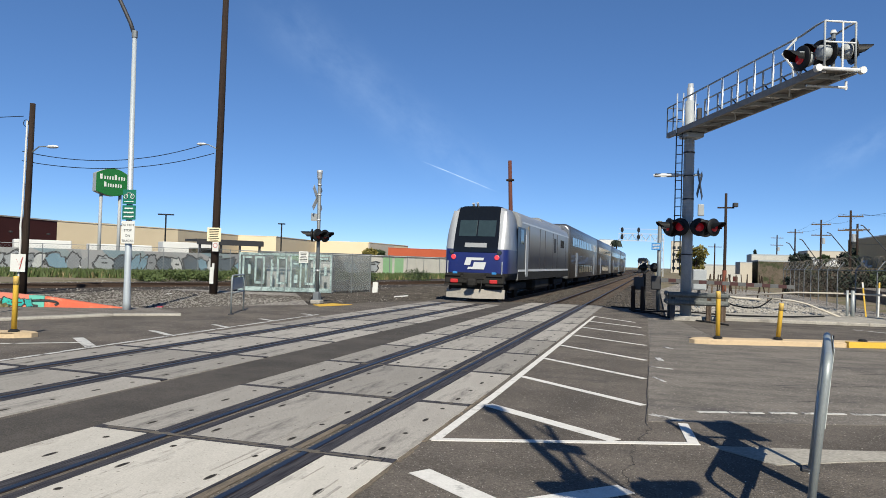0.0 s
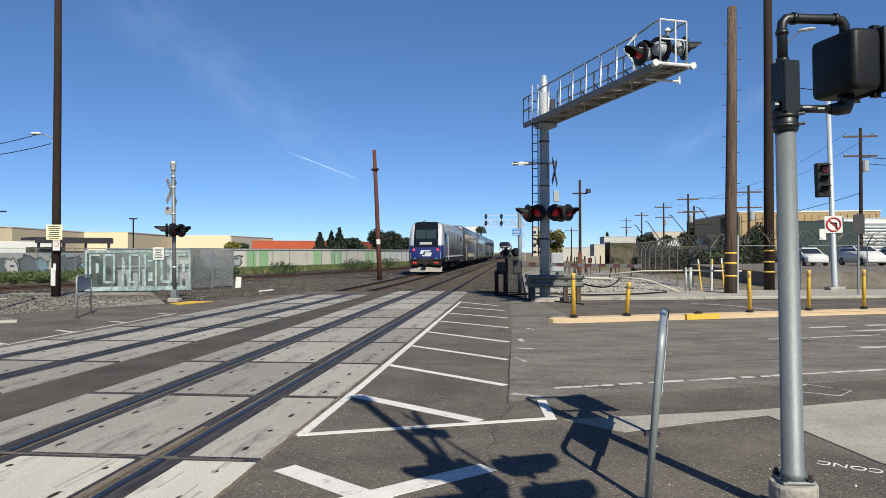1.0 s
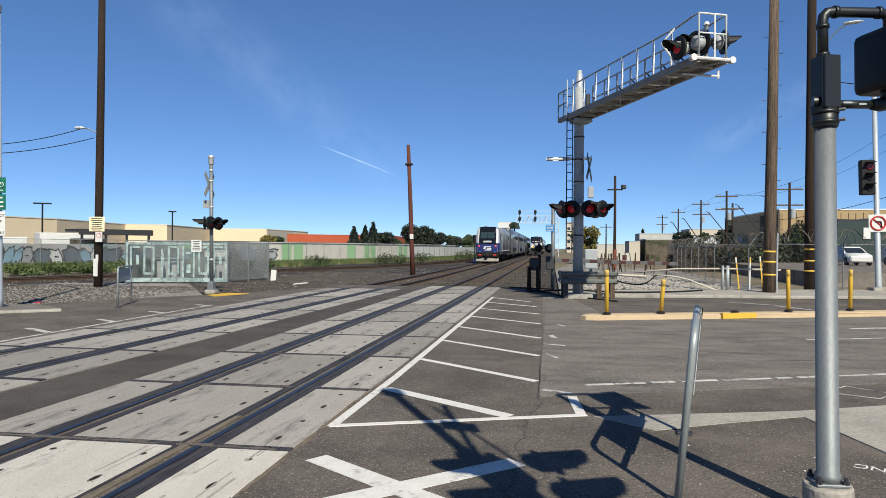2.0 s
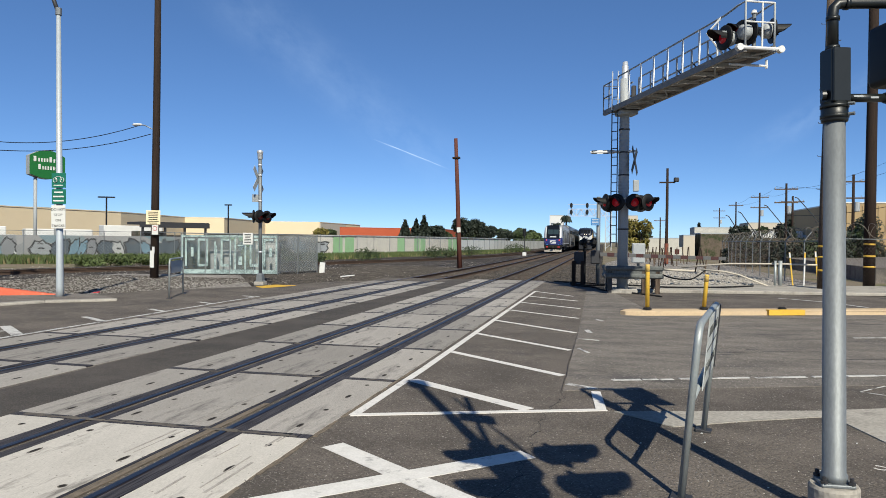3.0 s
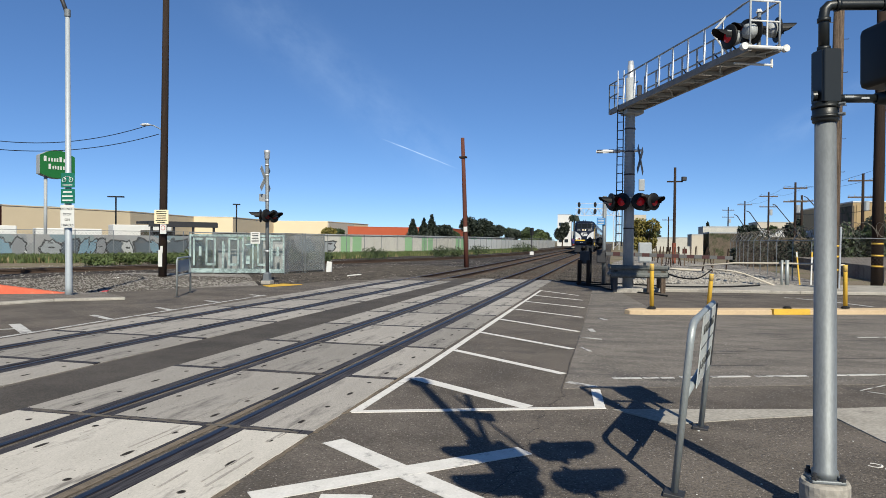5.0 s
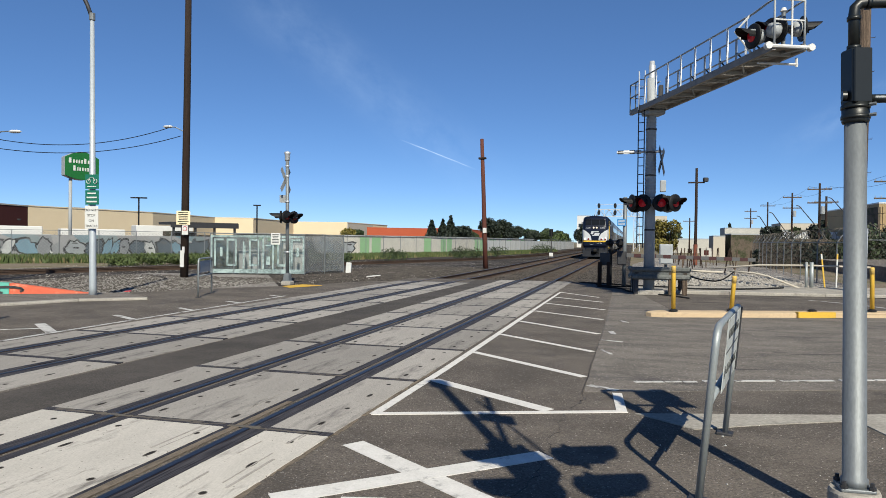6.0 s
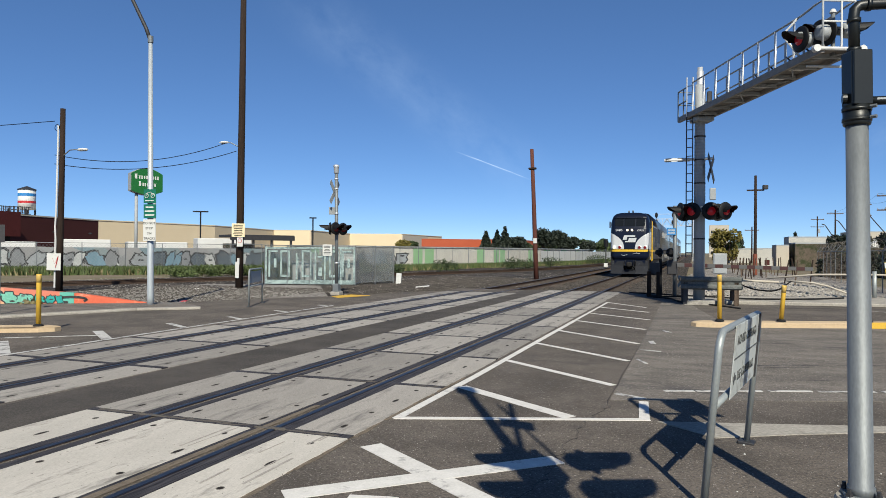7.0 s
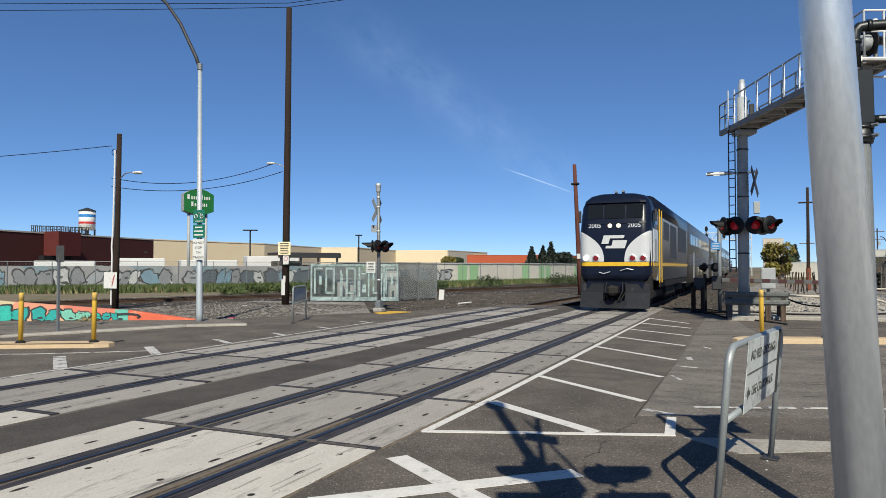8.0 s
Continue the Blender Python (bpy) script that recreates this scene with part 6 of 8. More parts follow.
# far traffic signal
ts = thing("traffic_signal", "silver pole with a black traffic signal and a turn prohibition sign", "traffic signal", pose(16.5, 31.45, 0.09, 0, -1.6, 0))
part("pole", Geo().tube([(0, 0, 0), (0, 0, 0.25), (0, 0, 9.5)], [0.17, 0.12, 0.085], 14), SILVER_PAINT, ts, smooth=True)
part("footing", Geo().box((0, 0, 0.06), (0.62, 0.62, 0.16), ch=0.03), CONCRETE, ts)
hd = part("signal_head", Geo().box((-0.42, -0.15, 4.7), (0.55, 0.3, 1.45), ch=0.04), BLACK, ts)
for i, m in enumerate((LENS_RED, RUBBER, RUBBER)):
    part("lens", disc((-0.36, -0.31, 5.15 - i * 0.44), 0.14, 0.02), m, hd)
    part("lens_hood", Geo().tube([(-0.36, -0.3, 5.3 - i * 0.44), (-0.36, -0.55, 5.3 - i * 0.44)], 0.03, 6).box((-0.36, -0.43, 5.31 - i * 0.44), (0.34, 0.3, 0.02)), BLACK, hd)
no = plate(ts, "prohibition_plate", (-0.02, -0.13, 2.8), 0.72, 0.72, SIGN_WHITE, 0, "white no-turn plate")
part("ring", Geo().tube([(-0.02 + 0.28 * math.cos(a), -0.145, 2.8 + 0.28 * math.sin(a)) for a in (2 * math.pi * i / 24 for i in range(25))], 0.035, 6), SIGN_RED, no)
part("slash", Geo().tube([(-0.22, -0.145, 3.0), (0.18, -0.145, 2.6)], 0.03, 6), SIGN_RED, no)
part("turn_arrow", Geo().tube([(0.1, -0.142, 2.62), (0.08, -0.142, 2.85), (-0.12, -0.142, 2.87)], 0.04, 6), BLACK, no)
bs = thing("sign_post", "grey back of a sign on a thin post behind the median", "sign post", pose(15.95, 28.2, 0.1))
part("post", Geo().box((0, 0, 1.55), (0.06, 0.06, 3.1)), GALV, bs)
plate(bs, "sign_back", (0, -0.05, 2.67), 0.42, 0.75, STEEL_DARK)

# overhead wires
def wire(name, a, b, sag, r=0.012, label="thin black overhead cable"):
    a, b = Vector(a), Vector(b)
    pts = [a.lerp(b, i / 20) - Vector((0, 0, sag * 4 * (i / 20) * (1 - i / 20))) for i in range(21)]
    return tagged(part(name, Geo().tube(pts, r, 4), BLACK, None, label), category="cable")


wire("overhead_cable", (-16.9, 27.2, 6.75), (-22.9, 23.1, 5.9), 0.55, 0.016)
wire("overhead_cable", (-16.3, 27.2, 6.35), (-22.9, 23.1, 5.5), 0.5, 0.016)
wire("overhead_cable", (-22.9, 23.1, 7.4), (-60, 8, 7.0), 0.9, 0.016)
wire("overhead_cable", (-60, 14, 16.6), (-16.1, 27.35, 14.35), 0.25, 0.016)
wire("overhead_cable", (-16.1, 27.35, 14.35), (14.25, 32.7, 15.9), 0.15, 0.016)
wire("overhead_cable", (-60, 14, 17.2), (-16.1, 27.35, 14.55), 0.2, 0.016)
wire("overhead_cable", (-16.1, 27.35, 14.55), (14.25, 32.7, 15.9), 0.1, 0.016)
for k, dz in enumerate((0, -0.1)):
    for dx in (-1.1, 1.1):
        P = [(30.9 + dx, 60, 11.4 + dz), (26.9 + dx, 75, 8.2 + dz), (24.4 + dx, 90, 8.6 + dz), (26.5 + dx, 115, 9.2 + dz), (27.4 + dx, 140, 9.2 + dz)]
        if k == 0:
            for a, b in zip(P, P[1:]):
                wire("overhead_cable", a, b, 0.5, 0.014)
wire("overhead_cable", (14.25, 32.7, 14.5), (60, 40, 13.5), 1.0, 0.02)
wire("overhead_cable", (14.6, 32.7, 9.2), (60, 50, 10.5), 0.9, 0.02)
wire("overhead_cable", (30.9, 60, 9.4), (70, 70, 11), 0.8, 0.025)
wire("overhead_cable", (30.9, 60, 8.9), (70, 72, 10.2), 0.8, 0.025)
wire("overhead_cable", (24.4, 90, 5.2), (30.9, 60, 6.5), 0.8, 0.025)

# ---- signal gantry over the tracks ----
gan = thing("signal_gantry", "pale lattice signal gantry with black signal heads over the tracks", "signal gantry", pose(0, 165, 0))
for z in (7.8, 9.4):
    part("chord", Geo().box((-0.1, 0, z), (10.1, 0.14, 0.16)), GALV_BRIGHT, gan)
for i in range(10):
    part("lattice_bar", Geo().tube([(-5.1 + i, 0, 7.8 + 1.6 * (i % 2)), (-4.1 + i, 0, 9.4 - 1.6 * (i % 2))], 0.07, 4), GALV_BRIGHT, gan)
    part("lattice_post", Geo().box((-5.1 + i, 0.02, 8.6), (0.09, 0.09, 1.6)), GALV_BRIGHT, gan)
part("top_rail", Geo().box((-0.6, 0, 10.5), (9.0, 0.09, 0.1)), GALV_BRIGHT, gan)
for x in (-4.38, -0.72):
    for z in (8.66, 10.25):
        part("signal_head", Geo().loft([[(x + 0.34 * q * math.cos(a), -0.35 + d, z + 0.62 * q * math.sin(a)) for a in (2 * math.pi * i / 14 for i in range(14))] for q, d in ((0.9, -0.06), (1, 0), (1, 0.1), (0.5, 0.3))]), BLACK, gan)
    part("head_post", Geo().tube([(x, -0.1, 7.8), (x, -0.1, 10.8)], 0.06, 5), GALV, gan)
for x in (3.5, 4.8):
    part("tower_leg", Geo().box((x, 0, 4.6), (0.17, 0.17, 9.8)), GALV_BRIGHT, gan)
for i in range(8):
    part("tower_bar", Geo().tube([(3.5 + 1.3 * (i % 2), 0, 0.2 + i * 1.15), (4.8 - 1.3 * (i % 2), 0, 1.35 + i * 1.15)], 0.07, 4), GALV_BRIGHT, gan)
dw = thing("dwarf_signal", "small black wayside signal on a white foot", "railway signal", pose(-7.0, 92, -0.15))
part("post", Geo().tube([(0, 0, 0), (0, 0, 3.0)], 0.07, 8), STEEL_DARK, dw)
part("foot", Geo().box((0, 0, 0.2), (0.5, 0.5, 0.5), ch=0.05), WHITE, dw)
part("signal_head", Geo().tube([(0, -0.1, 2.6), (0, -0.1, 3.6)], 0.25, 10), BLACK, dw)


# ---- walls, fences and buildings ----
def graffiti(name, ground, colours, scale, alpha=1.0, line=0.05):
    """Sprayed paint: bent cells of several colours with dark outlines."""
    m = bpy.data.materials.new(name)
    m.use_nodes = True
    n, l = m.node_tree.nodes, m.node_tree.links
    p = n["Principled BSDF"]
    p.inputs["Roughness"].default_value, p.inputs["Alpha"].default_value = 0.8, alpha
    tc, mp = n.new("ShaderNodeTexCoord"), n.new("ShaderNodeMapping")
    mp.inputs["Scale"].default_value = (1, 1, 0.75)
    l.new(tc.outputs["Object"], mp.inputs["Vector"])
    wob = n.new("ShaderNodeTexNoise")
    wob.inputs["Scale"].default_value, wob.inputs["Detail"].default_value = scale * 0.8, 1
    l.new(mp.outputs[0], wob.inputs["Vector"])
    off = n.new("ShaderNodeVectorMath")
    off.operation = "MULTIPLY_ADD"
    l.new(wob.outputs["Color"], off.inputs[0])
    off.inputs[1].default_value = (1.1 / scale,) * 3
    l.new(mp.outputs[0], off.inputs[2])
    edge, cell = n.new("ShaderNodeTexVoronoi"), n.new("ShaderNodeTexVoronoi")
    edge.feature = "DISTANCE_TO_EDGE"
    for v in (edge, cell):
        v.inputs["Scale"].default_value = scale
        l.new(off.outputs[0], v.inputs["Vector"])
    sep = n.new("ShaderNodeSeparateColor")
    l.new(cell.outputs["Color"], sep.inputs[0])
    ramp = n.new("ShaderNodeValToRGB")
    ramp.color_ramp.interpolation = "CONSTANT"
    els = ramp.color_ramp.elements
    every = [ground, *colours]
    els[0].color, els[1].color, els[1].position = (*every[0], 1), (*every[-1], 1), 1 - 1 / len(every)
    for i, c in enumerate(every[1:-1]):
        els.new((i + 1) / len(every)).color = (*c, 1)
    l.new(sep.outputs[0], ramp.inputs[0])
    cut = n.new("ShaderNodeMath")
    cut.operation = "LESS_THAN"
    cut.inputs[1].default_value = line
    l.new(edge.outputs["Distance"], cut.inputs[0])
    mx = n.new("ShaderNodeMix")
    mx.data_type = "RGBA"
    l.new(cut.outputs[0], mx.inputs[0])
    l.new(ramp.outputs[0], mx.inputs[6])
    mx.inputs[7].default_value = (0.03, 0.04, 0.05, 1)
    l.new(mx.outputs[2], p.inputs["Base Color"])
    return m


GRAF_WALL = graffiti("sprayed_wall_paint", (0.55, 0.24, 0.15), [(0.6, 0.34, 0.2), (0.52, 0.17, 0.11), (0.5, 0.42, 0.25), (0.58, 0.28, 0.18), (0.12, 0.38, 0.3), (0.56, 0.2, 0.13)], 0.8, 1.0, 0.0)
GRAF_RED = mat("sprayed_coral_paint", (0.576, 0.136, 0.072), (0.496, 0.112, 0.064), 0.85, scale=2, dirt=(0.6, 0.36, 0.24), dirt_at=0.6)
GRAF_FENCE = graffiti("sprayed_fence_slats", (0.272, 0.288, 0.288), [(0.288, 0.296, 0.296), (0.336, 0.344, 0.344), (0.216, 0.264, 0.272), (0.304, 0.304, 0.304), (0.24, 0.248, 0.256), (0.192, 0.264, 0.296), (0.272, 0.272, 0.272)], 0.55, 0.8, 0.0)
CHAIN = mat("chain_link_wire", (0.336, 0.344, 0.344), (0.24, 0.248, 0.248), 0.5, 0.7, scale=4)
SHEET_METAL = mat("pale_corrugated_sheet", (0.56, 0.57, 0.565), (0.4, 0.41, 0.405), 0.6, 0.0, scale=1.2, bump=0.2, stretch=(6, 6, 0.4))
SHED_WHITE = mat("off_white_shed", (0.464, 0.448, 0.4), (0.352, 0.344, 0.312), 0.8, scale=0.8)
SHED_GREEN = mat("light_green_door", (0.216, 0.376, 0.192), (0.184, 0.336, 0.16), 0.6, scale=1, stretch=(1, 1, 6))
TAN = mat("tan_siding", (0.336, 0.248, 0.128), (0.288, 0.208, 0.104), 0.8, scale=0.6, stretch=(6, 6, 0.3))
BROWN_WALL = mat("dull_brown_wall", (0.128, 0.104, 0.08), (0.088, 0.072, 0.056), 0.9, scale=0.6, dirt=(0.04, 0.048, 0.024), dirt_at=0.55, dirt_scale=0.5)

# sprayed low wall with a sloping end
a, b = Vector((-30, 7.6)), Vector((-12.3, 17.45))
d = (b - a).normalized()
s = Vector((-d.y, d.x)) * 0.3
low = thing("low_wall", "low concrete wall sprayed with turquoise and coral graffiti, sloping end", "wall")
def wall_piece(name, u0, u1, h0, h1, material):
    p0, p1 = a + d * u0, a + d * u1
    r0 = [(p0.x, p0.y, -0.1), (p0.x + s.x, p0.y + s.y, -0.1), (p0.x + s.x * 0.9, p0.y + s.y * 0.9, h0), (p0.x + s.x * 0.1, p0.y + s.y * 0.1, h0)]
    r1 = [(p1.x, p1.y, -0.1), (p1.x + s.x, p1.y + s.y, -0.1), (p1.x + s.x * 0.9, p1.y + s.y * 0.9, h1), (p1.x + s.x * 0.1, p1.y + s.y * 0.1, h1)]
    part(name, Geo().loft([r0, r1]), material, low)


L = (b - a).length
wall_piece("wall_section", 0, L - 6.4, 0.72, 0.70, GRAF_WALL)
wall_piece("wall_section", L - 6.39, L - 2.2, 0.70, 0.36, GRAF_WALL)
wall_piece("wall_end", L - 2.19, L, 0.36, 0.04, GRAF_RED)


def chain_panel(w, h, step=0.13, r=0.0035):
    """Woven wire between two posts, in the xz plane."""
    g = Geo()
    n = int((w + h) / step)
    for i in range(n):
        c = -h + (i + 0.5) * step
        x0, x1 = max(0.0, c), min(w, c + h)
        if x1 > x0:
            for f in (1, -1):
                z0, z1 = (x0 - c, x1 - c) if f > 0 else (h - (x0 - c), h - (x1 - c))
                g.tube([(x0, 0, z0), (x1, 0, z1)], r, 3, cap=False)
    return g


def along(a, b, z=0.0):
    ang = math.atan2(b[1] - a[1], b[0] - a[0])
    return Matrix.Translation((a[0], a[1], z)) @ Matrix.Rotation(ang, 4, "Z"), math.hypot(b[0] - a[0], b[1] - a[1])


# wire cage with cabinets inside
cage = thing("wire_enclosure", "chain-link enclosure sprayed with pale letters around utility cabinets", "fence")
PALE_TEAL = mat("pale_teal_spray", (0.34, 0.43, 0.42), (0.12, 0.16, 0.16), 0.7, scale=2.2, lo=0.42, hi=0.56)
TEAL_SHEET = graffiti("teal_smoky_sheet", (0.096, 0.128, 0.128), [(0.128, 0.16, 0.16), (0.176, 0.216, 0.208), (0.08, 0.104, 0.104), (0.24, 0.28, 0.272)], 0.9, 0.2, 0.0)
SHEET_GREY = graffiti("grey_smoky_sheet", (0.16, 0.176, 0.176), [(0.208, 0.224, 0.224), (0.12, 0.128, 0.136), (0.24, 0.256, 0.264)], 0.7, 0.45, 0.0)
corners = [(-18.25, 32.4), (-13.5, 33.9), (-12.6, 37.0), (-17.3, 35.6)]
for i in range(4):
    p, q = corners[i], corners[(i + 1) % 4]
    m, w = along(p, q, -0.17)
    n = 4 if w > 4 else 2
    for k in range(n):
        part("post", Geo().tube([(w * k / n, 0, 0), (w * k / n, 0, 2.2)], 0.03, 8), GALV, cage, at=m)
    part("top_rail", Geo().tube([(0, 0, 2.17), (w, 0, 2.17)], 0.022, 6), GALV, cage, at=m)
    part("wire_mesh", chain_panel(w, 2.1, 0.13, 0.002), CHAIN, cage, "woven wire", at=m)
    part("privacy_sheet", Geo().box((w / 2, 0.02, 1.12), (w - 0.06, 0.006, 1.95)), TEAL_SHEET if i in (0, 2) else SHEET_GREY, cage, "smoky see-through privacy mesh", at=m)
m, w = along(corners[0], corners[1], -0.17)
def letter(x, kind):
    """A sprayed upright block letter outline without meaning."""
    g = Geo()
    for c, sz in {"o": (((0, 1.85), (0.5, 0.12)), ((0, 0.5), (0.5, 0.12)), ((-0.22, 1.17), (0.1, 1.4)), ((0.22, 1.17), (0.1, 1.4))), "f": (((0, 1.85), (0.5, 0.1)), ((-0.2, 1.15), (0.1, 1.4)), ((0.12, 1.2), (0.14, 0.5))), "i": (((0, 1.0), (0.08, 1.5)), ((0.05, 1.3), (0.1, 0.5))), "u": (((-0.26, 1.1), (0.09, 1.7)), ((0.26, 1.1), (0.09, 1.7)), ((0, 0.75), (0.2, 0.45)), ((0, 1.55), (0.3, 0.07)))}[kind]:
        g.box((x + c[0], -0.02, c[1]), (sz[0], 0.006, sz[1]), ch=0.002)
    part("sprayed_letter", g, PALE_TEAL, cage, "pale sprayed letter shape", at=m)


for x, kind in ((0.45, "f"), (1.12, "o"), (1.75, "i"), (2.3, "o"), (3.05, "u"), (3.8, "o"), (4.5, "f")):
    if x < w - 0.2:
        letter(x, kind)
part("bottom_band", Geo().box((w / 2, -0.015, 0.17), (w, 0.006, 0.22)), PALE_TEAL, cage, at=m)
part("top_band", Geo().box((w / 2, -0.015, 2.03), (w, 0.006, 0.12)), PALE_TEAL, cage, at=m)
for x in (0.06, w - 0.06, w * 0.84):
    part("edge_band", Geo().box((x, -0.017, 1.1), (0.09, 0.006, 2.0)), PALE_TEAL, cage, at=m)
plate(cage, "notice_plate", (-14.95, 33.38, 1.75), 0.5, 0.62, SIGN_WHITE, 17, "white notice plate")
bars(cage, (-14.95, 33.38, 1.97), 0.42, 6, 0.085, BLACK, 17)
for x, y, sx, sz in ((-16.8, 34.3, 1.5, 1.3), (-14.6, 35.0, 1.3, 1.7)):
    c = thing("utility_cabinet", "grey steel utility cabinet inside the enclosure", "cabinet", pose(x, y, -0.17, 0, 0, 17))
    part("body", Geo().box((0, 0, sz / 2), (sx, 0.7, sz), ch=0.03), GREY_PAINT, c)
    for k in (-1, 1):
        part("door", Geo().box((k * sx * 0.24, -0.36, sz / 2), (sx * 0.44, 0.03, sz * 0.85), ch=0.01), SHEET_METAL, c)
box = thing("white_box", "small white leaning board beside the enclosure", "board", pose(-12.3, 37.0, -0.17, 0, 4, 10))
part("board", Geo().box((0, 0, 0.3), (0.3, 0.12, 0.62), ch=0.01), WHITE, box)

# long boundary fence with sprayed slats
SPRAY = [mat("black_spray", (0.04, 0.0416, 0.044), rough=0.8), mat("grey_spray", (0.112, 0.116, 0.12), rough=0.8), mat("white_spray", (0.496, 0.504, 0.496), rough=0.8), mat("blue_grey_spray", (0.16, 0.216, 0.256), rough=0.8)]
spray_rng = random.Random(31)


def sprayed(parent, m, x0, x1, k_z=1.0, shades=None):
    """Loops, bows and bars of spray paint without meaning, a hand's breadth wide."""
    r = spray_rng
    x = x0 + r.uniform(0.1, 0.4)
    while x < x1 - 0.5:
        w, z, h = r.uniform(0.45, 1.0), r.uniform(0.85, 1.25), r.uniform(0.8, 1.25)
        a0, a1 = r.uniform(0, 6.3), r.choice((2.4, 3.6, 5.0, 6.3))
        path = [(x + w * (0.5 + 0.5 * math.cos(a0 + a1 * k / 9)), z + h * 0.5 * math.sin(a0 + a1 * k / 9)) for k in range(10)] if r.random() < 0.65 else [(x + w * k / 9, z + h * 0.45 * math.sin(a0 + k * 0.55)) for k in range(10)]
        path = [(px, min(max(pz, 0.2), 2.0) * k_z) for px, pz in path]
        t = r.uniform(0.03, 0.085) * (0.35 + 0.65 * k_z)
        g = Geo()
        for (ax, az), (bx, bz) in zip(path, path[1:]):
            d = Vector((bx - ax, bz - az))
            if d.length < 0.02:
                continue
            s = Vector((-d.y, d.x)).normalized() * t
            e = d.normalized() * t * 0.6
            g.loft([[(ax - e.x - s.x, y, az - e.y - s.y), (bx + e.x - s.x, y, bz + e.y - s.y), (bx + e.x + s.x, y, bz + e.y + s.y), (ax - e.x + s.x, y, az - e.y + s.y)] for y in (0.019, 0.0145)])
        part("sprayed_stroke", g, r.choice(shades or SPRAY), parent, "sprayed paint stroke", at=m)
        x += w * r.uniform(0.6, 1.1)


LETTER_FILL = [mat("%s_letter_spray" % n, c, tuple(q * 0.75 for q in c), 0.8, scale=1.5, lo=0.4, hi=0.6) for n, c in (("white", (0.42, 0.43, 0.42)), ("grey", (0.2, 0.21, 0.22)), ("pale_blue", (0.16, 0.25, 0.31)), ("silver", (0.29, 0.31, 0.32)), ("slate", (0.08, 0.1, 0.12)))]
TEAL_FILL = [mat("%s_letter_spray" % n, c, tuple(q * 0.75 for q in c), 0.8, scale=2.5, lo=0.4, hi=0.6) for n, c in (("turquoise", (0.05, 0.4, 0.33)), ("mint", (0.2, 0.5, 0.38)), ("sea_green", (0.04, 0.33, 0.3)))]


def swollen_letters(parent, m, x0, x1, z0, height, fills, wide=(0.45, 1.25)):
    """Fat sprayed letter shapes without meaning: a dark contour, a pale filling and dark cuts."""
    r = spray_rng
    x = x0
    while x < x1 - 0.3:
        h = height(x) * r.uniform(0.85, 1.0)
        w = h * r.uniform(*wide)
        cx, cz, lean, e = x + w / 2, z0 + h / 2, r.uniform(-0.45, 0.5), r.uniform(0.45, 1.1)
        wob = [r.uniform(0.72, 1.14) for i in range(18)]

        def blob(k, y0, y1, dx=0.0, dz=0.0, sx=1.0, sz=1.0):
            pts = []
            for i in range(18):
                a = 2 * math.pi * i / 18
                px = math.copysign(abs(math.cos(a)) ** e, math.cos(a)) * w / 2 * k * sx * wob[i] + dx
                pz = math.copysign(abs(math.sin(a)) ** e, math.sin(a)) * h / 2 * k * sz * wob[i] + dz
                pts.append((cx + px + lean * pz, cz + pz))
            return Geo().loft([[(px, y, pz) for px, pz in pts] for y in (y0, y1)])
        part("letter_contour", blob(1.0, 0.0185, 0.0155), SPRAY[0], parent, "black sprayed contour", at=m)
        part("letter_filling", blob(0.8, 0.0152, 0.0125), r.choice(fills), parent, "sprayed letter filling", at=m)
        for dz in r.sample((-0.24, 0.02, 0.26), r.choice((0, 1, 2))):
            part("letter_cut", blob(0.9, 0.0122, 0.0095, r.uniform(-0.12, 0.2) * w, dz * h, r.uniform(0.2, 0.5), r.uniform(0.07, 0.16)), SPRAY[0] if r.random() < 0.7 else SPRAY[1], parent, "dark cut in the letter", at=m)
        x += w * r.uniform(0.7, 0.95)


line = [(-66, 24), (-49.6, 36.2), (-40, 44.5), (-31.5, 56), (-25.3, 67), (-20, 80), (-16.2, 95), (-14.2, 112), (-13.2, 140), (-12.8, 200)]
m, w = along((-30, 7.6), (-12.3, 17.45), -0.04)
m = m @ Matrix.Translation((0, -0.024, 0))
swollen_letters(low, m, 9.0, 18.0, 0.05, lambda u: 0.62 if u < 13.9 else 0.62 - 0.083 * (u - 13.9), TEAL_FILL, (0.6, 1.4))
for u, k_z in ((3, 0.35), (5, 0.35), (16.4, 0.19)):
    sprayed(low, m, u, u + 2.0, k_z, SPRAY[:1] * 3 + SPRAY[2:3])
fence = thing("boundary_fence", "long chain-link boundary fence covered with sprayed slats", "fence")
rng = random.Random(12)
for (p, q) in zip(line, line[1:]):
    m, w = along(p, q, -0.2)
    n = max(1, round(w / 3.0))
    for k in range(n):
        x0, x1 = w * k / n, w * (k + 1) / n
        part("post", Geo().tube([(x0, 0, 0), (x0, 0, 2.45)], 0.035, 6), GALV, fence, at=m)
        far = q[1] > 66
        if 66 < q[1] < 100:
            continue
        part("slat_panel", Geo().box(((x0 + x1) / 2, 0.03, 1.1), (x1 - x0 - 0.05, 0.02, 1.9)), SHEET_METAL if far else GRAF_FENCE, fence, "sprayed slats", at=m)
        if not far and k % 4 == 3:
            sprayed(fence, m, x0, x1)
    if q[1] <= 66 or q[1] == 67:
        swollen_letters(fence, m, 0.3, w - 0.4, 0.25, lambda u: 1.7, LETTER_FILL)
    part("top_rail", Geo().tube([(0, 0, 2.4), (w, 0, 2.4)], 0.025, 6), GALV, fence, at=m)
    if q[1] < 100:
        part("wire_mesh", chain_panel(w, 2.3, 0.26, 0.007), CHAIN, fence, at=m)

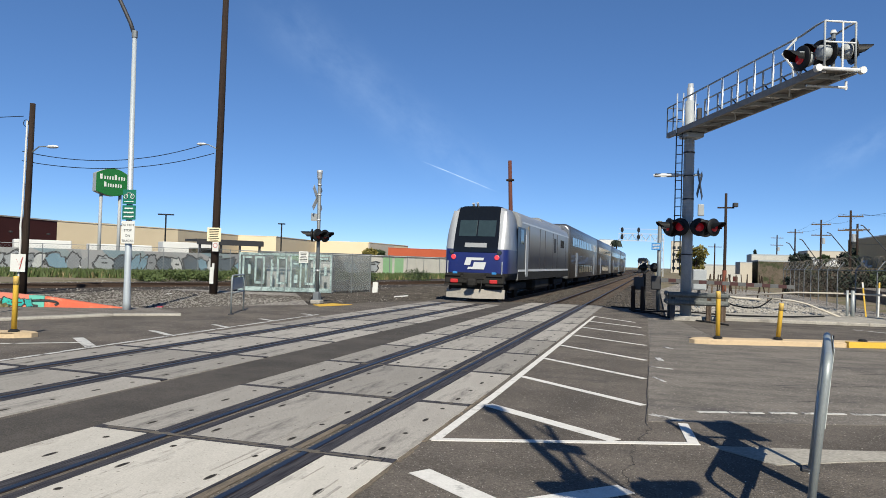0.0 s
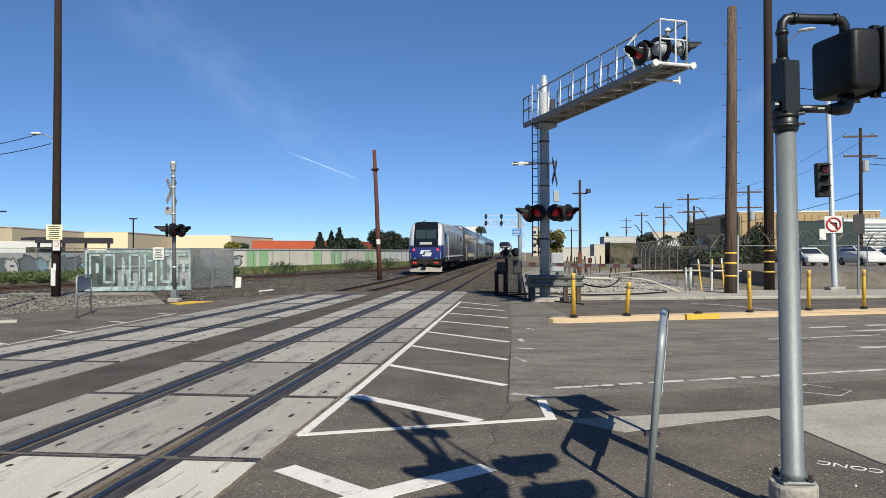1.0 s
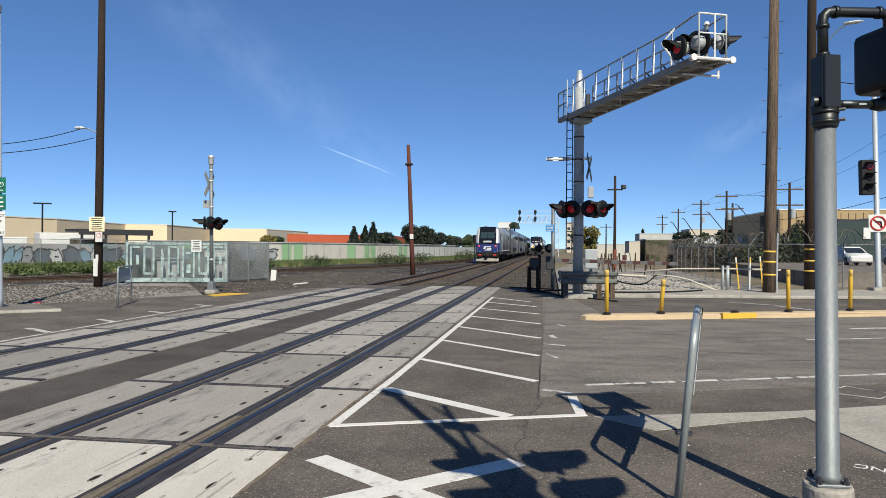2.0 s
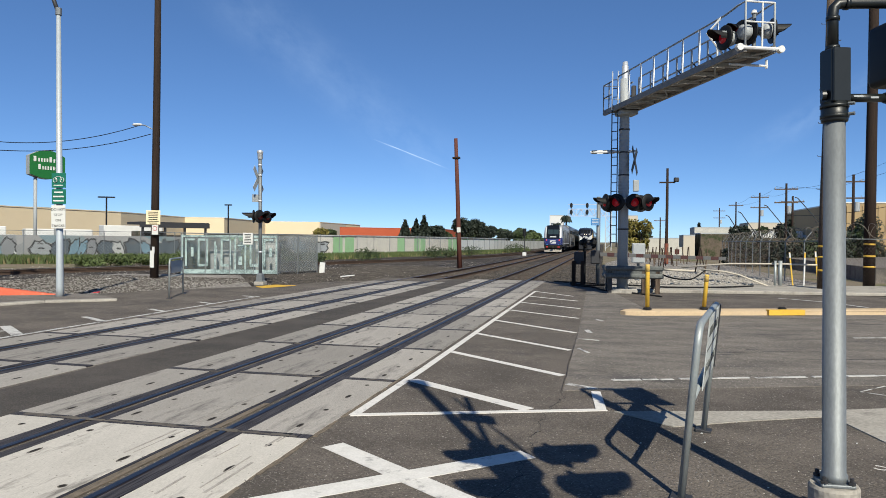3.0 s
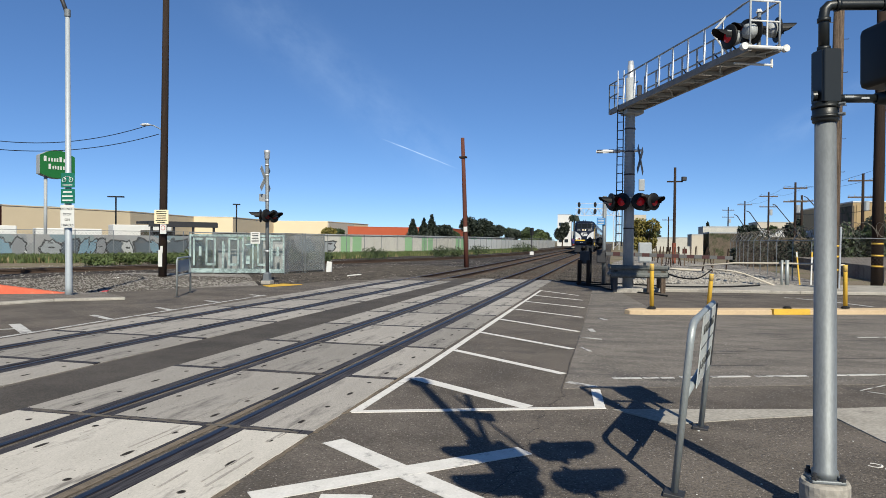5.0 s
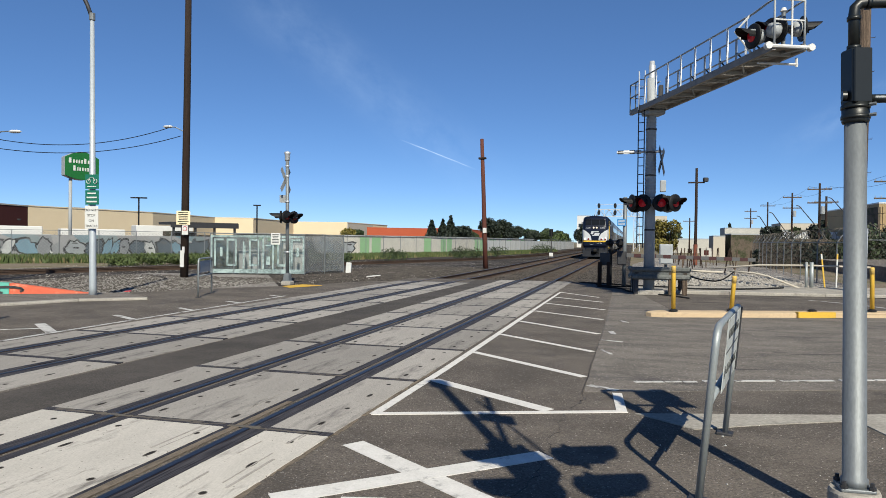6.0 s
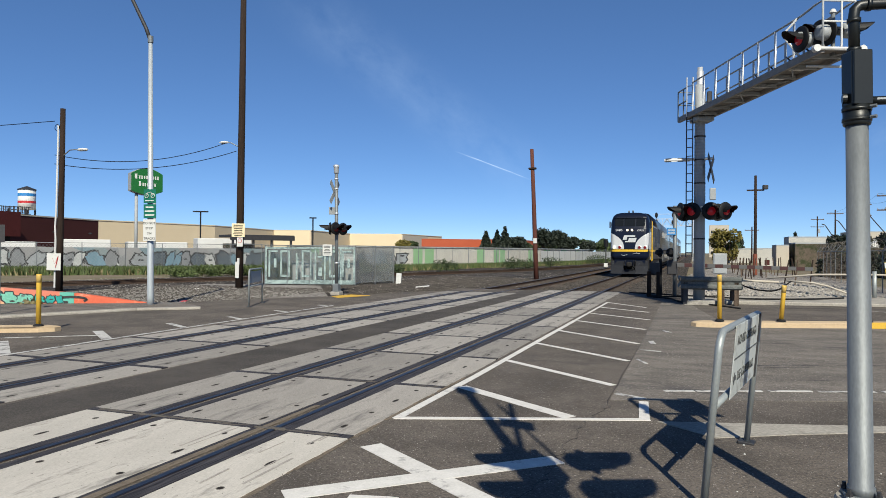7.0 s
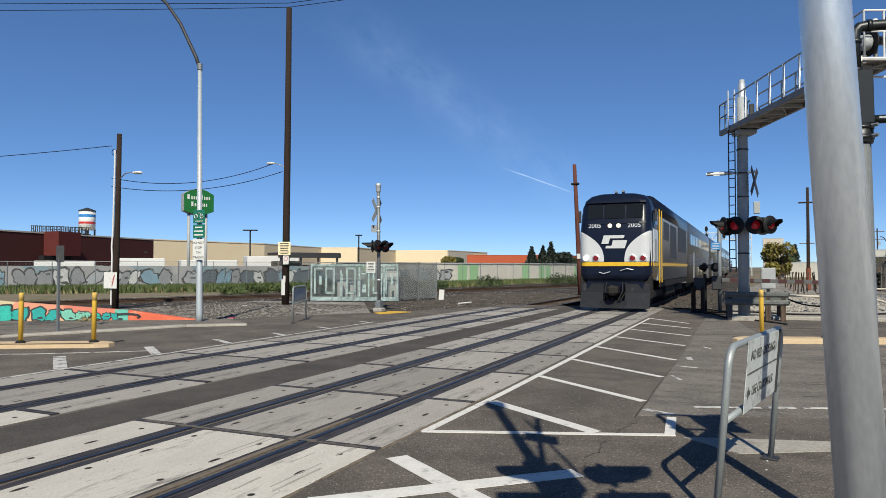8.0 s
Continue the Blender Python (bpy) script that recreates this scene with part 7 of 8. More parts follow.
# storage sheds behind it
shed_path = [(-40, 72), (-31, 84), (-24.5, 100), (-21, 120), (-19, 160)]
for p, q in zip(shed_path, shed_path[1:]):
    m, w = along(p, q, -0.2)
    t = thing("storage_shed", "long low storage shed with white walls and light green doors", "shed", m)
    part("wall", Geo().box((w / 2, 2, 1.2), (w, 4, 2.4)), SHED_WHITE, t)
    part("roof", Geo().box((w / 2, 2, 2.47), (w + 0.3, 4.4, 0.12)), SHEET_METAL, t)
    n = int(w / 2.2)
    for k in range(n):
        part("roller_door", Geo().box((1.1 + k * 2.2, -0.03, 1.15), (1.7, 0.05, 2.2)), SHED_GREEN if (k // 2) % 3 == 0 else SHED_WHITE, t, "light green roller door" if (k // 2) % 3 == 0 else "white roller door")


def prism_building(name, label, outline, h, wall, cap, category="building"):
    t = thing(name, label, category)
    part("wall", Geo().prism(outline, -0.3, h), wall, t)
    c = sum((Vector(p) for p in outline), Vector((0, 0))) / len(outline)
    part("parapet_cap", Geo().prism([(c.x + (x - c.x) * 1.004, c.y + (y - c.y) * 1.004) for x, y in outline], h - 0.02, h + 0.16), cap, t)
    return t


store = prism_building("warehouse", "long cream stucco warehouse with a plain parapet", [(-104, 78), (-97, 128), (-103, 160), (-94, 164), (-100, 198), (-84, 203), (-84, 240), (-200, 240), (-200, 78)], 7.0, CREAM, CREAM)
part("roof_unit", Geo().box((-110, 120, 7.4), (3, 4, 0.7), ch=0.05), GREY_PAINT, store)
part("roof_unit", Geo().box((-108, 150, 7.3), (2, 3, 0.6), ch=0.05), GREY_PAINT, store)
part("downpipe", Geo().box((-101.6, 94.0, 3.6), (0.3, 0.3, 6.4)), CREAM_GREY, store)
part("end_wall", Geo().box((-83.8, 214, 3.4), (0.3, 22, 6.7)), CREAM_GREY, store, "pale grey end wall")
plate(store, "wall_sign", (-90, 202.7, 4.7), 5, 4, SIGN_WHITE, 17, "white wall sign with dark marks")
for i in range(4):
    part("sign_mark", Geo().box((-91.4 + i * 0.9, 202.45 + i * 0.27, 5.3 - 1.3 * (i % 2)), (0.7, 0.06, 1.1)), BLACK, store)
mar = prism_building("maroon_building", "low maroon stucco building with a recessed entrance", [(-75.0, 48), (-82, 81.6), (-110, 81.6), (-110, 48)], 6.0, MAROON, CREAM_GREY)
part("entrance_block", Geo().prism([(-74.7, 59.6), (-75.6, 63.5), (-79, 63.5), (-78.1, 59.6)], 3.2, 6.25), mat("dull_red_stucco", (0.104, 0.0256, 0.0224), rough=0.85, scale=0.4), mar, "dull red entrance block")
# no real opening: a dark block gives the shade below the overhang
part("entrance_shade", Geo().prism([(-76.0, 58.6), (-77.0, 63.2), (-78, 63.2), (-77.0, 58.6)], -0.2, 3.2), RUBBER, mar, "dark block for the shade in the entrance recess")
for i in range(3):
    part("wall_lamp", Geo().box((-77.6 - i * 1.6, 64 + i * 7.5, 4.0), (0.4, 0.4, 0.25), ch=0.05), STEEL_DARK, mar)
rs = thing("roof_sign", "dark roof sign on a frame, seen from behind", "sign", pose(-83.2, 66.5, 6.1, 0, 0, 68))
sign_rng = random.Random(8)
for k in range(16):
    x, w = -3.6 + k * 0.46, sign_rng.uniform(0.2, 0.36)
    g = Geo().box((x - w / 2, 0, 0.85), (0.09, 0.12, 0.95)).box((x + w / 2, 0, 0.85), (0.09, 0.12, 0.95))
    for z in sign_rng.sample((0.45, 0.85, 1.28), 2):
        g.box((x, 0.0, z), (w, 0.1, 0.1))
    part("sign_letter", g, STEEL_DARK, rs, "dark openwork sign stroke")
part("sign_frame", Geo().box((0, 0.15, 0.3), (7.6, 0.12, 0.1)).box((0, 0.15, 1.25), (7.6, 0.12, 0.08)), STEEL_DARK, rs)
for x in (-3.2, -1.1, 1.1, 3.2):
    part("sign_strut", Geo().tube([(x, 0.15, 0), (x, 0.15, 1.3)], 0.05, 6).tube([(x, 1.0, 0), (x, 0.15, 1.2)], 0.04, 6), STEEL_DARK, rs)
tank = thing("roof_tank", "round white roof tank painted with red and blue bands", "tank", pose(-95, 80, 6.9))
part("drum", Geo().tube([(0, 0, 0.9), (0, 0, 4.0)], 1.25, 24), WHITE, tank, smooth=True)
part("cap", Geo().tube([(0, 0, 4.0), (0, 0, 4.1), (0, 0, 4.6)], [1.35, 1.35, 0.1], 24), STEEL_DARK, tank)
part("blue_band", Geo().tube([(0, 0, 3.0), (0, 0, 3.45)], 1.265, 24), SIGN_BLUE, tank)
part("red_band", Geo().tube([(0, 0, 1.9), (0, 0, 2.25)], 1.265, 24), SIGN_RED, tank)
for x, y in ((0.8, 0.8), (-0.8, 0.8), (0.8, -0.8), (-0.8, -0.8)):
    part("leg", Geo().box((x, y, 0.1), (0.2, 0.2, 2.0)), STEEL_DARK, tank)
red = prism_building("red_building", "distant terracotta-red stucco building", [(-76, 200), (-60, 212), (-58, 206), (-48, 214), (-50, 250), (-76, 250)], 5.4, TERRACOTTA, TERRACOTTA)
for x, y, h in ((-53.4, 70, 6.4), (-43.5, 80, 6.0)):
    t = thing("lot_lamp", "slim dark parking-lot lamp with a flat double head", "street lamp", pose(x, y, -0.2))
    part("pole", Geo().tube([(0, 0, 0), (0, 0, h + 0.2)], 0.09, 8), BLACK, t)
    part("lamp_head", Geo().box((0, 0, h + 0.2), (1.8 if x < -50 else 0.9, 0.4, 0.15), rz=25), BLACK, t)
shelter = thing("truck_shelter", "dark flat-roofed shelter over parked trailers behind the fence", "shelter", pose(-41, 64, -0.2, 0, 0, 55))
part("roof", Geo().box((0, 0, 3.4), (7, 4, 0.25)), STEEL_DARK, shelter)
for x in (-3.2, -1, 1, 3.2):
    part("post", Geo().box((x, -1.8, 1.6), (0.2, 0.2, 3.3)), STEEL_DARK, shelter)
part("fascia", Geo().box((0, -2.0, 3.2), (7.1, 0.12, 0.5)), STEEL_DARK, shelter)
for x, w, h in ((-2.0, 2.6, 2.6), (1.6, 3.0, 2.2)):
    part("stored_crate", Geo().box((x, 0.2, h / 2), (w, 2.2, h), ch=0.04), BROWN_WALL, shelter, "dark stored crate")
for x, y, w, h in ((-56, 55, 5, 2.9), (-51, 60, 6, 2.7), (-47, 66, 6, 3.2), (-61, 50, 5.5, 2.6)):
    v = thing("parked_truck", "white box truck parked behind the fence", "truck", pose(x, y, -0.2, 0, 0, 52))
    part("cargo_box", Geo().box((0, 0, h / 2 + 0.35), (w, 2.3, h - 0.7), ch=0.06), WHITE, v)
    part("driver_cab", Geo().loft([[(w / 2 + 0.02, -1.0, 0.4), (w / 2 + 1.6, -1.0, 0.4), (w / 2 + 1.6, 1.0, 0.4), (w / 2 + 0.02, 1.0, 0.4)], [(w / 2 + 0.02, -1.0, 1.3), (w / 2 + 1.5, -1.0, 1.2), (w / 2 + 1.5, 1.0, 1.2), (w / 2 + 0.02, 1.0, 1.3)], [(w / 2 + 0.02, -0.9, 2.1), (w / 2 + 0.8, -0.9, 2.1), (w / 2 + 0.8, 0.9, 2.1), (w / 2 + 0.02, 0.9, 2.1)]]), WHITE, v)
    part("cab_window", Geo().box((w / 2 + 0.5, -1.0, 1.6), (0.7, 0.05, 0.5)), TINT, v)
    for k in (-w * 0.3, w * 0.3, w / 2 + 0.9):
        part("wheel", Geo().tube([(k, -1.15, 0.4), (k, -0.9, 0.4)], 0.42, 14), RUBBER, v)

# ---- across the road ----
setting("parking_lot", Geo().prism([(17, 40), (90, 52), (90, 130), (22, 130)], -0.22, 0.58), ASPHALT_OLD, "grey asphalt parking lot behind the wire fence", category="parking lot")
def car(m, paint, label, tall=0.0):
    c = thing("car", label, "car", m)
    def sec(y, hw, z0, z1):
        return [(-hw, y, z0), (-hw, y, (z0 + z1) / 2), (-hw * 0.94, y, z1), (hw * 0.94, y, z1), (hw, y, (z0 + z1) / 2), (hw, y, z0)]
    part("body", Geo().loft([sec(-2.15, 0.7, 0.35, 0.65), sec(-2.0, 0.84, 0.25, 0.78), sec(-1.1, 0.88, 0.22, 0.95 + tall), sec(1.2, 0.88, 0.22, 0.98 + tall), sec(2.0, 0.84, 0.25, 0.92 + tall), sec(2.15, 0.74, 0.35, 0.8)]), paint, c, smooth=True)
    part("cabin", Geo().loft([[(-w, y0, z), (w, y0, z), (w, y1, z), (-w, y1, z)] for w, y0, y1, z in ((0.83, -1.0, 2.0, 0.94 + tall), (0.76, -0.35, 1.75, 1.25 + tall), (0.64, 0.1, 1.5, 1.47 + tall))]), paint, c)
    part("windscreen", Geo().loft([[(-w, y, z), (w, y, z), (w, y + 0.05, z), (-w, y + 0.05, z)] for w, y, z in ((0.72, -0.96, 0.98 + tall), (0.66, -0.38, 1.25 + tall), (0.58, 0.03, 1.43 + tall))]), TINT, c)
    for s in (-1, 1):
        part("side_window", Geo().loft([[(s * x, y0, z), (s * x, y1, z), (s * (x - 0.04), y1, z), (s * (x - 0.04), y0, z)] for x, y0, y1, z in ((0.835, -0.6, 1.6, 1.0 + tall), (0.70, 0.05, 1.4, 1.4 + tall))]), TINT, c)
        part("headlight", Geo().box((s * 0.6, -2.06, 0.66), (0.36, 0.12, 0.14), ch=0.03), GALV_BRIGHT, c)
        for y in (-1.35, 1.3):
            w = part("wheel", Geo().tube([(s * 0.7, y, 0.32), (s * 0.9, y, 0.32)], 0.32, 18), RUBBER, c)
            part("rim", Geo().tube([(s * 0.89, y, 0.32), (s * 0.91, y, 0.32)], 0.2, 12), GALV, w)
    return c


car(pose(26.8, 60, 0.58, 0, 0, -3), WHITE, "white hatchback parked in the lot")
car(pose(30.9, 60, 0.58, 0, 0, 6), WHITE, "white sport utility car parked in the lot", 0.18)
car(pose(35.2, 62, 0.58, 0, 0, 8), GREY_PAINT, "pale grey car parked in the lot", 0.1)
tanb = prism_building("tan_building", "tan-sided industrial building with a pale roof edge", [(36, 108), (56, 108), (56, 140), (36, 140)], 7.6, TAN, WHITE)
for i in range(20):
    part("siding_rib", Geo().box((36.5 + i, 107.95, 5.4), (0.12, 0.12, 3.6)), TAN, tanb)
part("dark_side", Geo().box((35.9, 112, 3.6), (0.3, 9, 7.0)), BROWN_WALL, tanb)
wb = prism_building("white_building", "low white building with louvred front", [(42, 88), (75, 92), (75, 104), (42, 100)], 5.6, WHITE, GREY_PAINT)
for i in range(9):
    part("louvre", Geo().box((48, 88.65, 1.8 + i * 0.4), (11.6, 0.12, 0.16), rz=6.9), GREY_PAINT, wb)
part("window_band", Geo().box((50, 88.9, 3.2), (6, 0.1, 1.2), rz=6.9), TINT, wb)
gb = prism_building("dark_container", "dark green steel container", [(33.0, 79), (41.5, 82.5), (41.5, 87), (33.0, 84)], 4.9, mat("dark_green_steel", (0.024, 0.04, 0.036), rough=0.6), STEEL_DARK, "container")
plate(gb, "white_mark", (36.4, 80.3, 3.6), 0.9, 1.2, SIGN_WHITE, 22)
hw_ = prism_building("hedge_wall", "long dull brown wall half hidden by creepers", [(14.5, 62), (30, 78), (29, 80), (13.8, 64)], 2.1, BROWN_WALL, BROWN_WALL, "wall")
sheds = thing("factory_shed", "white sawtooth-roofed factory shed in the distance", "building", pose(22, 124, 0, 0, 0, 6))
part("wall", Geo().box((8, 5, 1.4), (20, 10, 3.0)), SHEET_METAL, sheds)
for i in range(9):
    part("sawtooth_roof", Geo().loft([[(-2 + i * 2.2, y, 2.8), (0.1 + i * 2.2, y, 2.8), (0.1 + i * 2.2, y, 3.9)] for y in (-0.3, 10)]), WHITE, sheds)
for x, y, w, dd, h, m_, lb in ((13.5, 150, 6, 10, 2.5, SHED_WHITE, "distant white flat-roofed building"), (34, 160, 16, 10, 4.6, SHED_WHITE, "distant pale building with flat roofs"), (46, 190, 14, 12, 7.0, CREAM_GREY, "distant grey office building"), (19, 190, 8, 10, 2.9, SHED_WHITE, "distant low white storage shed"), (-14.4, 262, 5, 6, 11.5, WHITE, "distant white tower with blue window bands"), (14, 330, 8, 8, 14, CREAM_GREY, "hazy distant tower block"), (62, 130, 22, 14, 7.5, SHEET_METAL, "distant grey metal warehouse"), (19.0, 106, 4.3, 7, 3.1, BROWN_WALL, "low dull brown workshop behind the fence"), (20.2, 114, 6.5, 6, 4.1, SHED_WHITE, "pale flat-roofed building behind a workshop"), (15.4, 107, 1.6, 6, 2.8, CREAM_GREY, "low dull grey shed beside a workshop")):
    t = prism_building("distant_building", lb, [(x - w / 2, y), (x + w / 2, y), (x + w / 2, y + dd), (x - w / 2, y + dd)], h, m_, GREY_PAINT)
    for r in range(int(h / 3.2)):
        for k in range(int(w / 2.2)):
            part("window", Geo().box((x - w / 2 + 1.2 + k * 2.1, y - 0.03, 1.8 + r * 3.1), (1.3, 0.08, 1.2)), TINT, t)
bill = thing("wall_banner", "white hoarding with a dull red mark", "hoarding", pose(9.6, 66, -0.24, 0, 0, 4))
part("panel", Geo().box((0.1, 0, 1.2), (1.0, 0.08, 0.85)), SHED_WHITE, bill)
for x in (-0.3, 0.5):
    part("leg", Geo().box((x, 0.05, 0.42), (0.07, 0.05, 0.85)), WOOD_GREY, bill)
part("mark", Geo().box((0.15, -0.05, 1.2), (0.4, 0.02, 0.45), ch=0.01), MAROON, bill)

# wire fences with razor coils
COIL = mat("dull_razor_wire", (0.176, 0.16, 0.128), (0.08, 0.068, 0.056), 0.6, 0.4, scale=3)
RUSTY = mat("rusty_wire", (0.128, 0.1, 0.08), (0.08, 0.06, 0.048), 0.8, scale=3)
def wire_fence(name, pts, h, label, coil, step=0.16):
    f = thing(name, label, "fence")
    for p, q in zip(pts, pts[1:]):
        m, w = along(p, q, -0.1)
        n = max(1, round(w / 3.0))
        for k in range(n + 1):
            x = w * k / n
            part("post", Geo().tube([(x, 0, 0), (x, 0, h), (x, -0.3, h + 0.42)] if coil else [(x, 0, 0), (x, 0, h)], 0.028, 7), GALV, f, "dull angled fence post", at=m)
        part("top_rail", Geo().tube([(0, 0, h), (w, 0, h)], 0.02, 5), GALV, f, at=m)
        part("wire_mesh", chain_panel(w, h, step, 0.0028), RUSTY, f, at=m)
        if coil:
            c = [(u / 12 * (0.5 + 0.12 * math.sin(u * 0.21)), -0.3 + 0.3 * math.cos(u * 2 * math.pi / 12), h + 0.35 + 0.3 * math.sin(u * 2 * math.pi / 12)) for u in range(int(w / 0.5 * 12))]
            part("razor_coil", Geo().tube(c, 0.012, 3, cap=False), COIL, f, "tangled razor wire", at=m)
    return f


wire_fence("razor_fence", [(12.3, 31.6), (11.9, 40), (12.6, 52), (13.6, 66)], 2.0, "rusty chain-link fence topped with razor wire", True, 0.2)
wire_fence("wire_fence", [(12.4, 31.8), (22, 34.4), (44, 39)], 2.1, "plain chain-link fence behind the pavement", True)

# pipe gate and leaning stakes
gt = thing("pipe_gate", "pale bent pipe gate between steel posts", "gate", pose(0, 0, -0.06))
for x, y, r in ((10.25, 30.3, 0.075), (10.05, 30.25, 0.05)):
    part("post", Geo().tube([(x, y, 0), (x, y, 1.15)], r, 12), GALV_MID, gt, smooth=True)
part("long_pipe", Geo().tube([(6.6, 31.3, 0.78), (8.4, 30.9, 0.98), (10.2, 30.3, 1.02), (12.2, 29.9, 1.0)], 0.036, 8), CREAM_GREY, gt, smooth=True)
part("fallen_pipe", Geo().tube([(7.3, 30.8, 0.72), (8.2, 30.5, 0.66), (8.7, 30.3, 0.55), (9.9, 29.8, 0.06)], 0.036, 8), CREAM_GREY, gt, smooth=True)
part("short_pipe", Geo().tube([(5.4, 29.4, 0.75), (6.9, 29.6, 0.7)], 0.045, 8), CREAM_GREY, gt, smooth=True)
for x, y, h, mtl, ln in ((10.95, 31.2, 1.5, YELLOW, -6), (11.3, 31.0, 1.5, WHITE, 1), (11.9, 31.2, 1.55, YELLOW, -5)):
    st = thing("marker_stake", "thin painted marker stake stuck in the rubble", "stake", pose(x, y, -0.07, 0, ln, 0))
    part("stake", Geo().box((0, 0, h / 2), (0.055, 0.035, h), ch=0.004), mtl, st)
    part("stake_tip", Geo().box((0, 0, h - 0.12), (0.059, 0.039, 0.22), ch=0.004), WHITE if mtl is YELLOW else YELLOW, st)
for i in range(26):
    x, y = rng.uniform(7.0, 11.6), rng.uniform(44, 74)
    st = thing("wooden_stake", "leaning dull wooden fence stake", "stake", pose(x, y, -0.1, rng.uniform(-8, 8), rng.uniform(-10, 10), 0))
    part("stake", Geo().box((0, 0, 0.75), (0.075, 0.06, 1.5), ch=0.006), (WOOD_DARK, WOOD_GREY, WOOD_DARK)[i % 3], st)
def sag_cable(pts):
    return tagged(part("ground_cable", Geo().tube(smooth_path(pts, 5), 0.03, 5), RUBBER, None, "black cable lying over rubble and pavement"), category="cable")


sag_cable([(2.0, 29.6, 0.0), (2.9, 28.6, 0.03), (4.2, 27.6, 0.13), (5.6, 26.9, 0.13), (7.5, 27.6, 0.13), (9, 29.0, 0.13)])
sag_cable([(1.2, 31.2, 0.0), (2.4, 30.2, 0.03), (3.6, 30.4, -0.02), (5.5, 31.2, -0.03), (9.5, 31.0, -0.03), (12, 31.4, -0.03)])
sag_cable([(2.2, 28.4, 0.02), (3.0, 27.6, 0.02), (3.4, 26.0, 0.02), (4.6, 24.6, 0.02), (5.2, 23.6, 0.02)])
sag_cable([(5.4, 29.6, 0.6), (6.0, 29.7, 0.35), (6.8, 29.8, 0.3), (7.4, 30.2, 0.66)])


# ---- plants ----
def leaf_mat(name, a, b):
    m = mat(name, a, b, 0.7, scale=0.8, fine=6, bump=0)
    return m


LEAF = leaf_mat("dull_green_leaves", (0.044, 0.0656, 0.0208), (0.0224, 0.0368, 0.012))
LEAF_DARK = leaf_mat("dark_conifer_needles", (0.0176, 0.0272, 0.0144), (0.008, 0.0136, 0.008))
LEAF_GOLD = leaf_mat("yellow_green_leaves", (0.2, 0.165, 0.028), (0.09, 0.08, 0.016))
LEAF_FRESH = leaf_mat("fresh_green_weeds", (0.085, 0.115, 0.03), (0.04, 0.06, 0.015))
GRASS_DRY = leaf_mat("dry_yellow_grass", (0.24, 0.2, 0.096), (0.144, 0.128, 0.056))
BARK = mat("bark", (0.08, 0.06, 0.044), (0.04, 0.0304, 0.024), 0.95, scale=5, stretch=(4, 4, 0.4), bump=0.6)


def leaves(lobes, count, size, seed):
    """Many small bent leaf clumps scattered through overlapping lobes (centre, radii)."""
    rng = random.Random(seed)
    g = Geo()
    total = sum(r[0] * r[2] for c, r in lobes)
    for c, r in lobes:
        for i in range(int(count * r[0] * r[2] / total)):
            v = Vector((rng.gauss(0, 1), rng.gauss(0, 1), rng.gauss(0, 1))).normalized() * rng.uniform(0.55, 1.08)
            p = Vector((c[0] + v.x * r[0], c[1] + v.y * r[1], c[2] + v.z * r[2]))
            u = Vector((rng.gauss(0, 1), rng.gauss(0, 1), rng.gauss(0, 1))).normalized()
            w = u.cross(Vector((rng.gauss(0, 1), rng.gauss(0, 1), rng.gauss(0, 1)))).normalized()
            k = size * rng.uniform(0.5, 1.3)
            g.quad(p - u * k, p + w * k * 0.6, p + u * k, p - w * k * 0.6)
    return g


def tree(x, y, h, spread, leaf, label, seed, trunk=0.25, base=0.28, count=900, size=0.3):
    rng = random.Random(seed)
    t = thing("tree", label, "tree", pose(x, y, -0.2))
    part("trunk", Geo().tube([(0, 0, 0), (rng.uniform(-0.2, 0.2), 0, h * base), (rng.uniform(-0.3, 0.3), 0, h * 0.7)], [trunk, trunk * 0.75, trunk * 0.25], 8), BARK, t)
    lobes = []
    for i in range(7):
        a = rng.uniform(0, 6.28)
        d = spread * rng.uniform(0.1, 0.62)
        lobes.append(((math.cos(a) * d, math.sin(a) * d, h * rng.uniform(base + 0.18, 0.82)), (spread * rng.uniform(0.32, 0.55), spread * rng.uniform(0.32, 0.55), h * rng.uniform(0.14, 0.24))))
        part("limb", Geo().tube([(0, 0, h * base * 0.9), (lobes[-1][0][0] * 0.6, lobes[-1][0][1] * 0.6, lobes[-1][0][2] * 0.85), lobes[-1][0]], [trunk * 0.45, trunk * 0.3, trunk * 0.1], 5), BARK, t)
    part("crown", leaves(lobes, count, size, seed), leaf, t)
    return t


def conifer(x, y, h, w, seed):
    t = thing("conifer", "dark green pointed conifer in the distance", "tree", pose(x, y, -0.2))
    part("trunk", Geo().tube([(0, 0, 0), (0, 0, h)], [0.22, 0.03], 6), BARK, t)
    lobes = [((0, 0, h * (0.15 + 0.8 * i / 8)), (w * (1 - i / 9), w * (1 - i / 9), h * 0.09)) for i in range(9)]
    part("crown", leaves(lobes, 1700, 0.5, seed), LEAF_DARK, t)
    return t


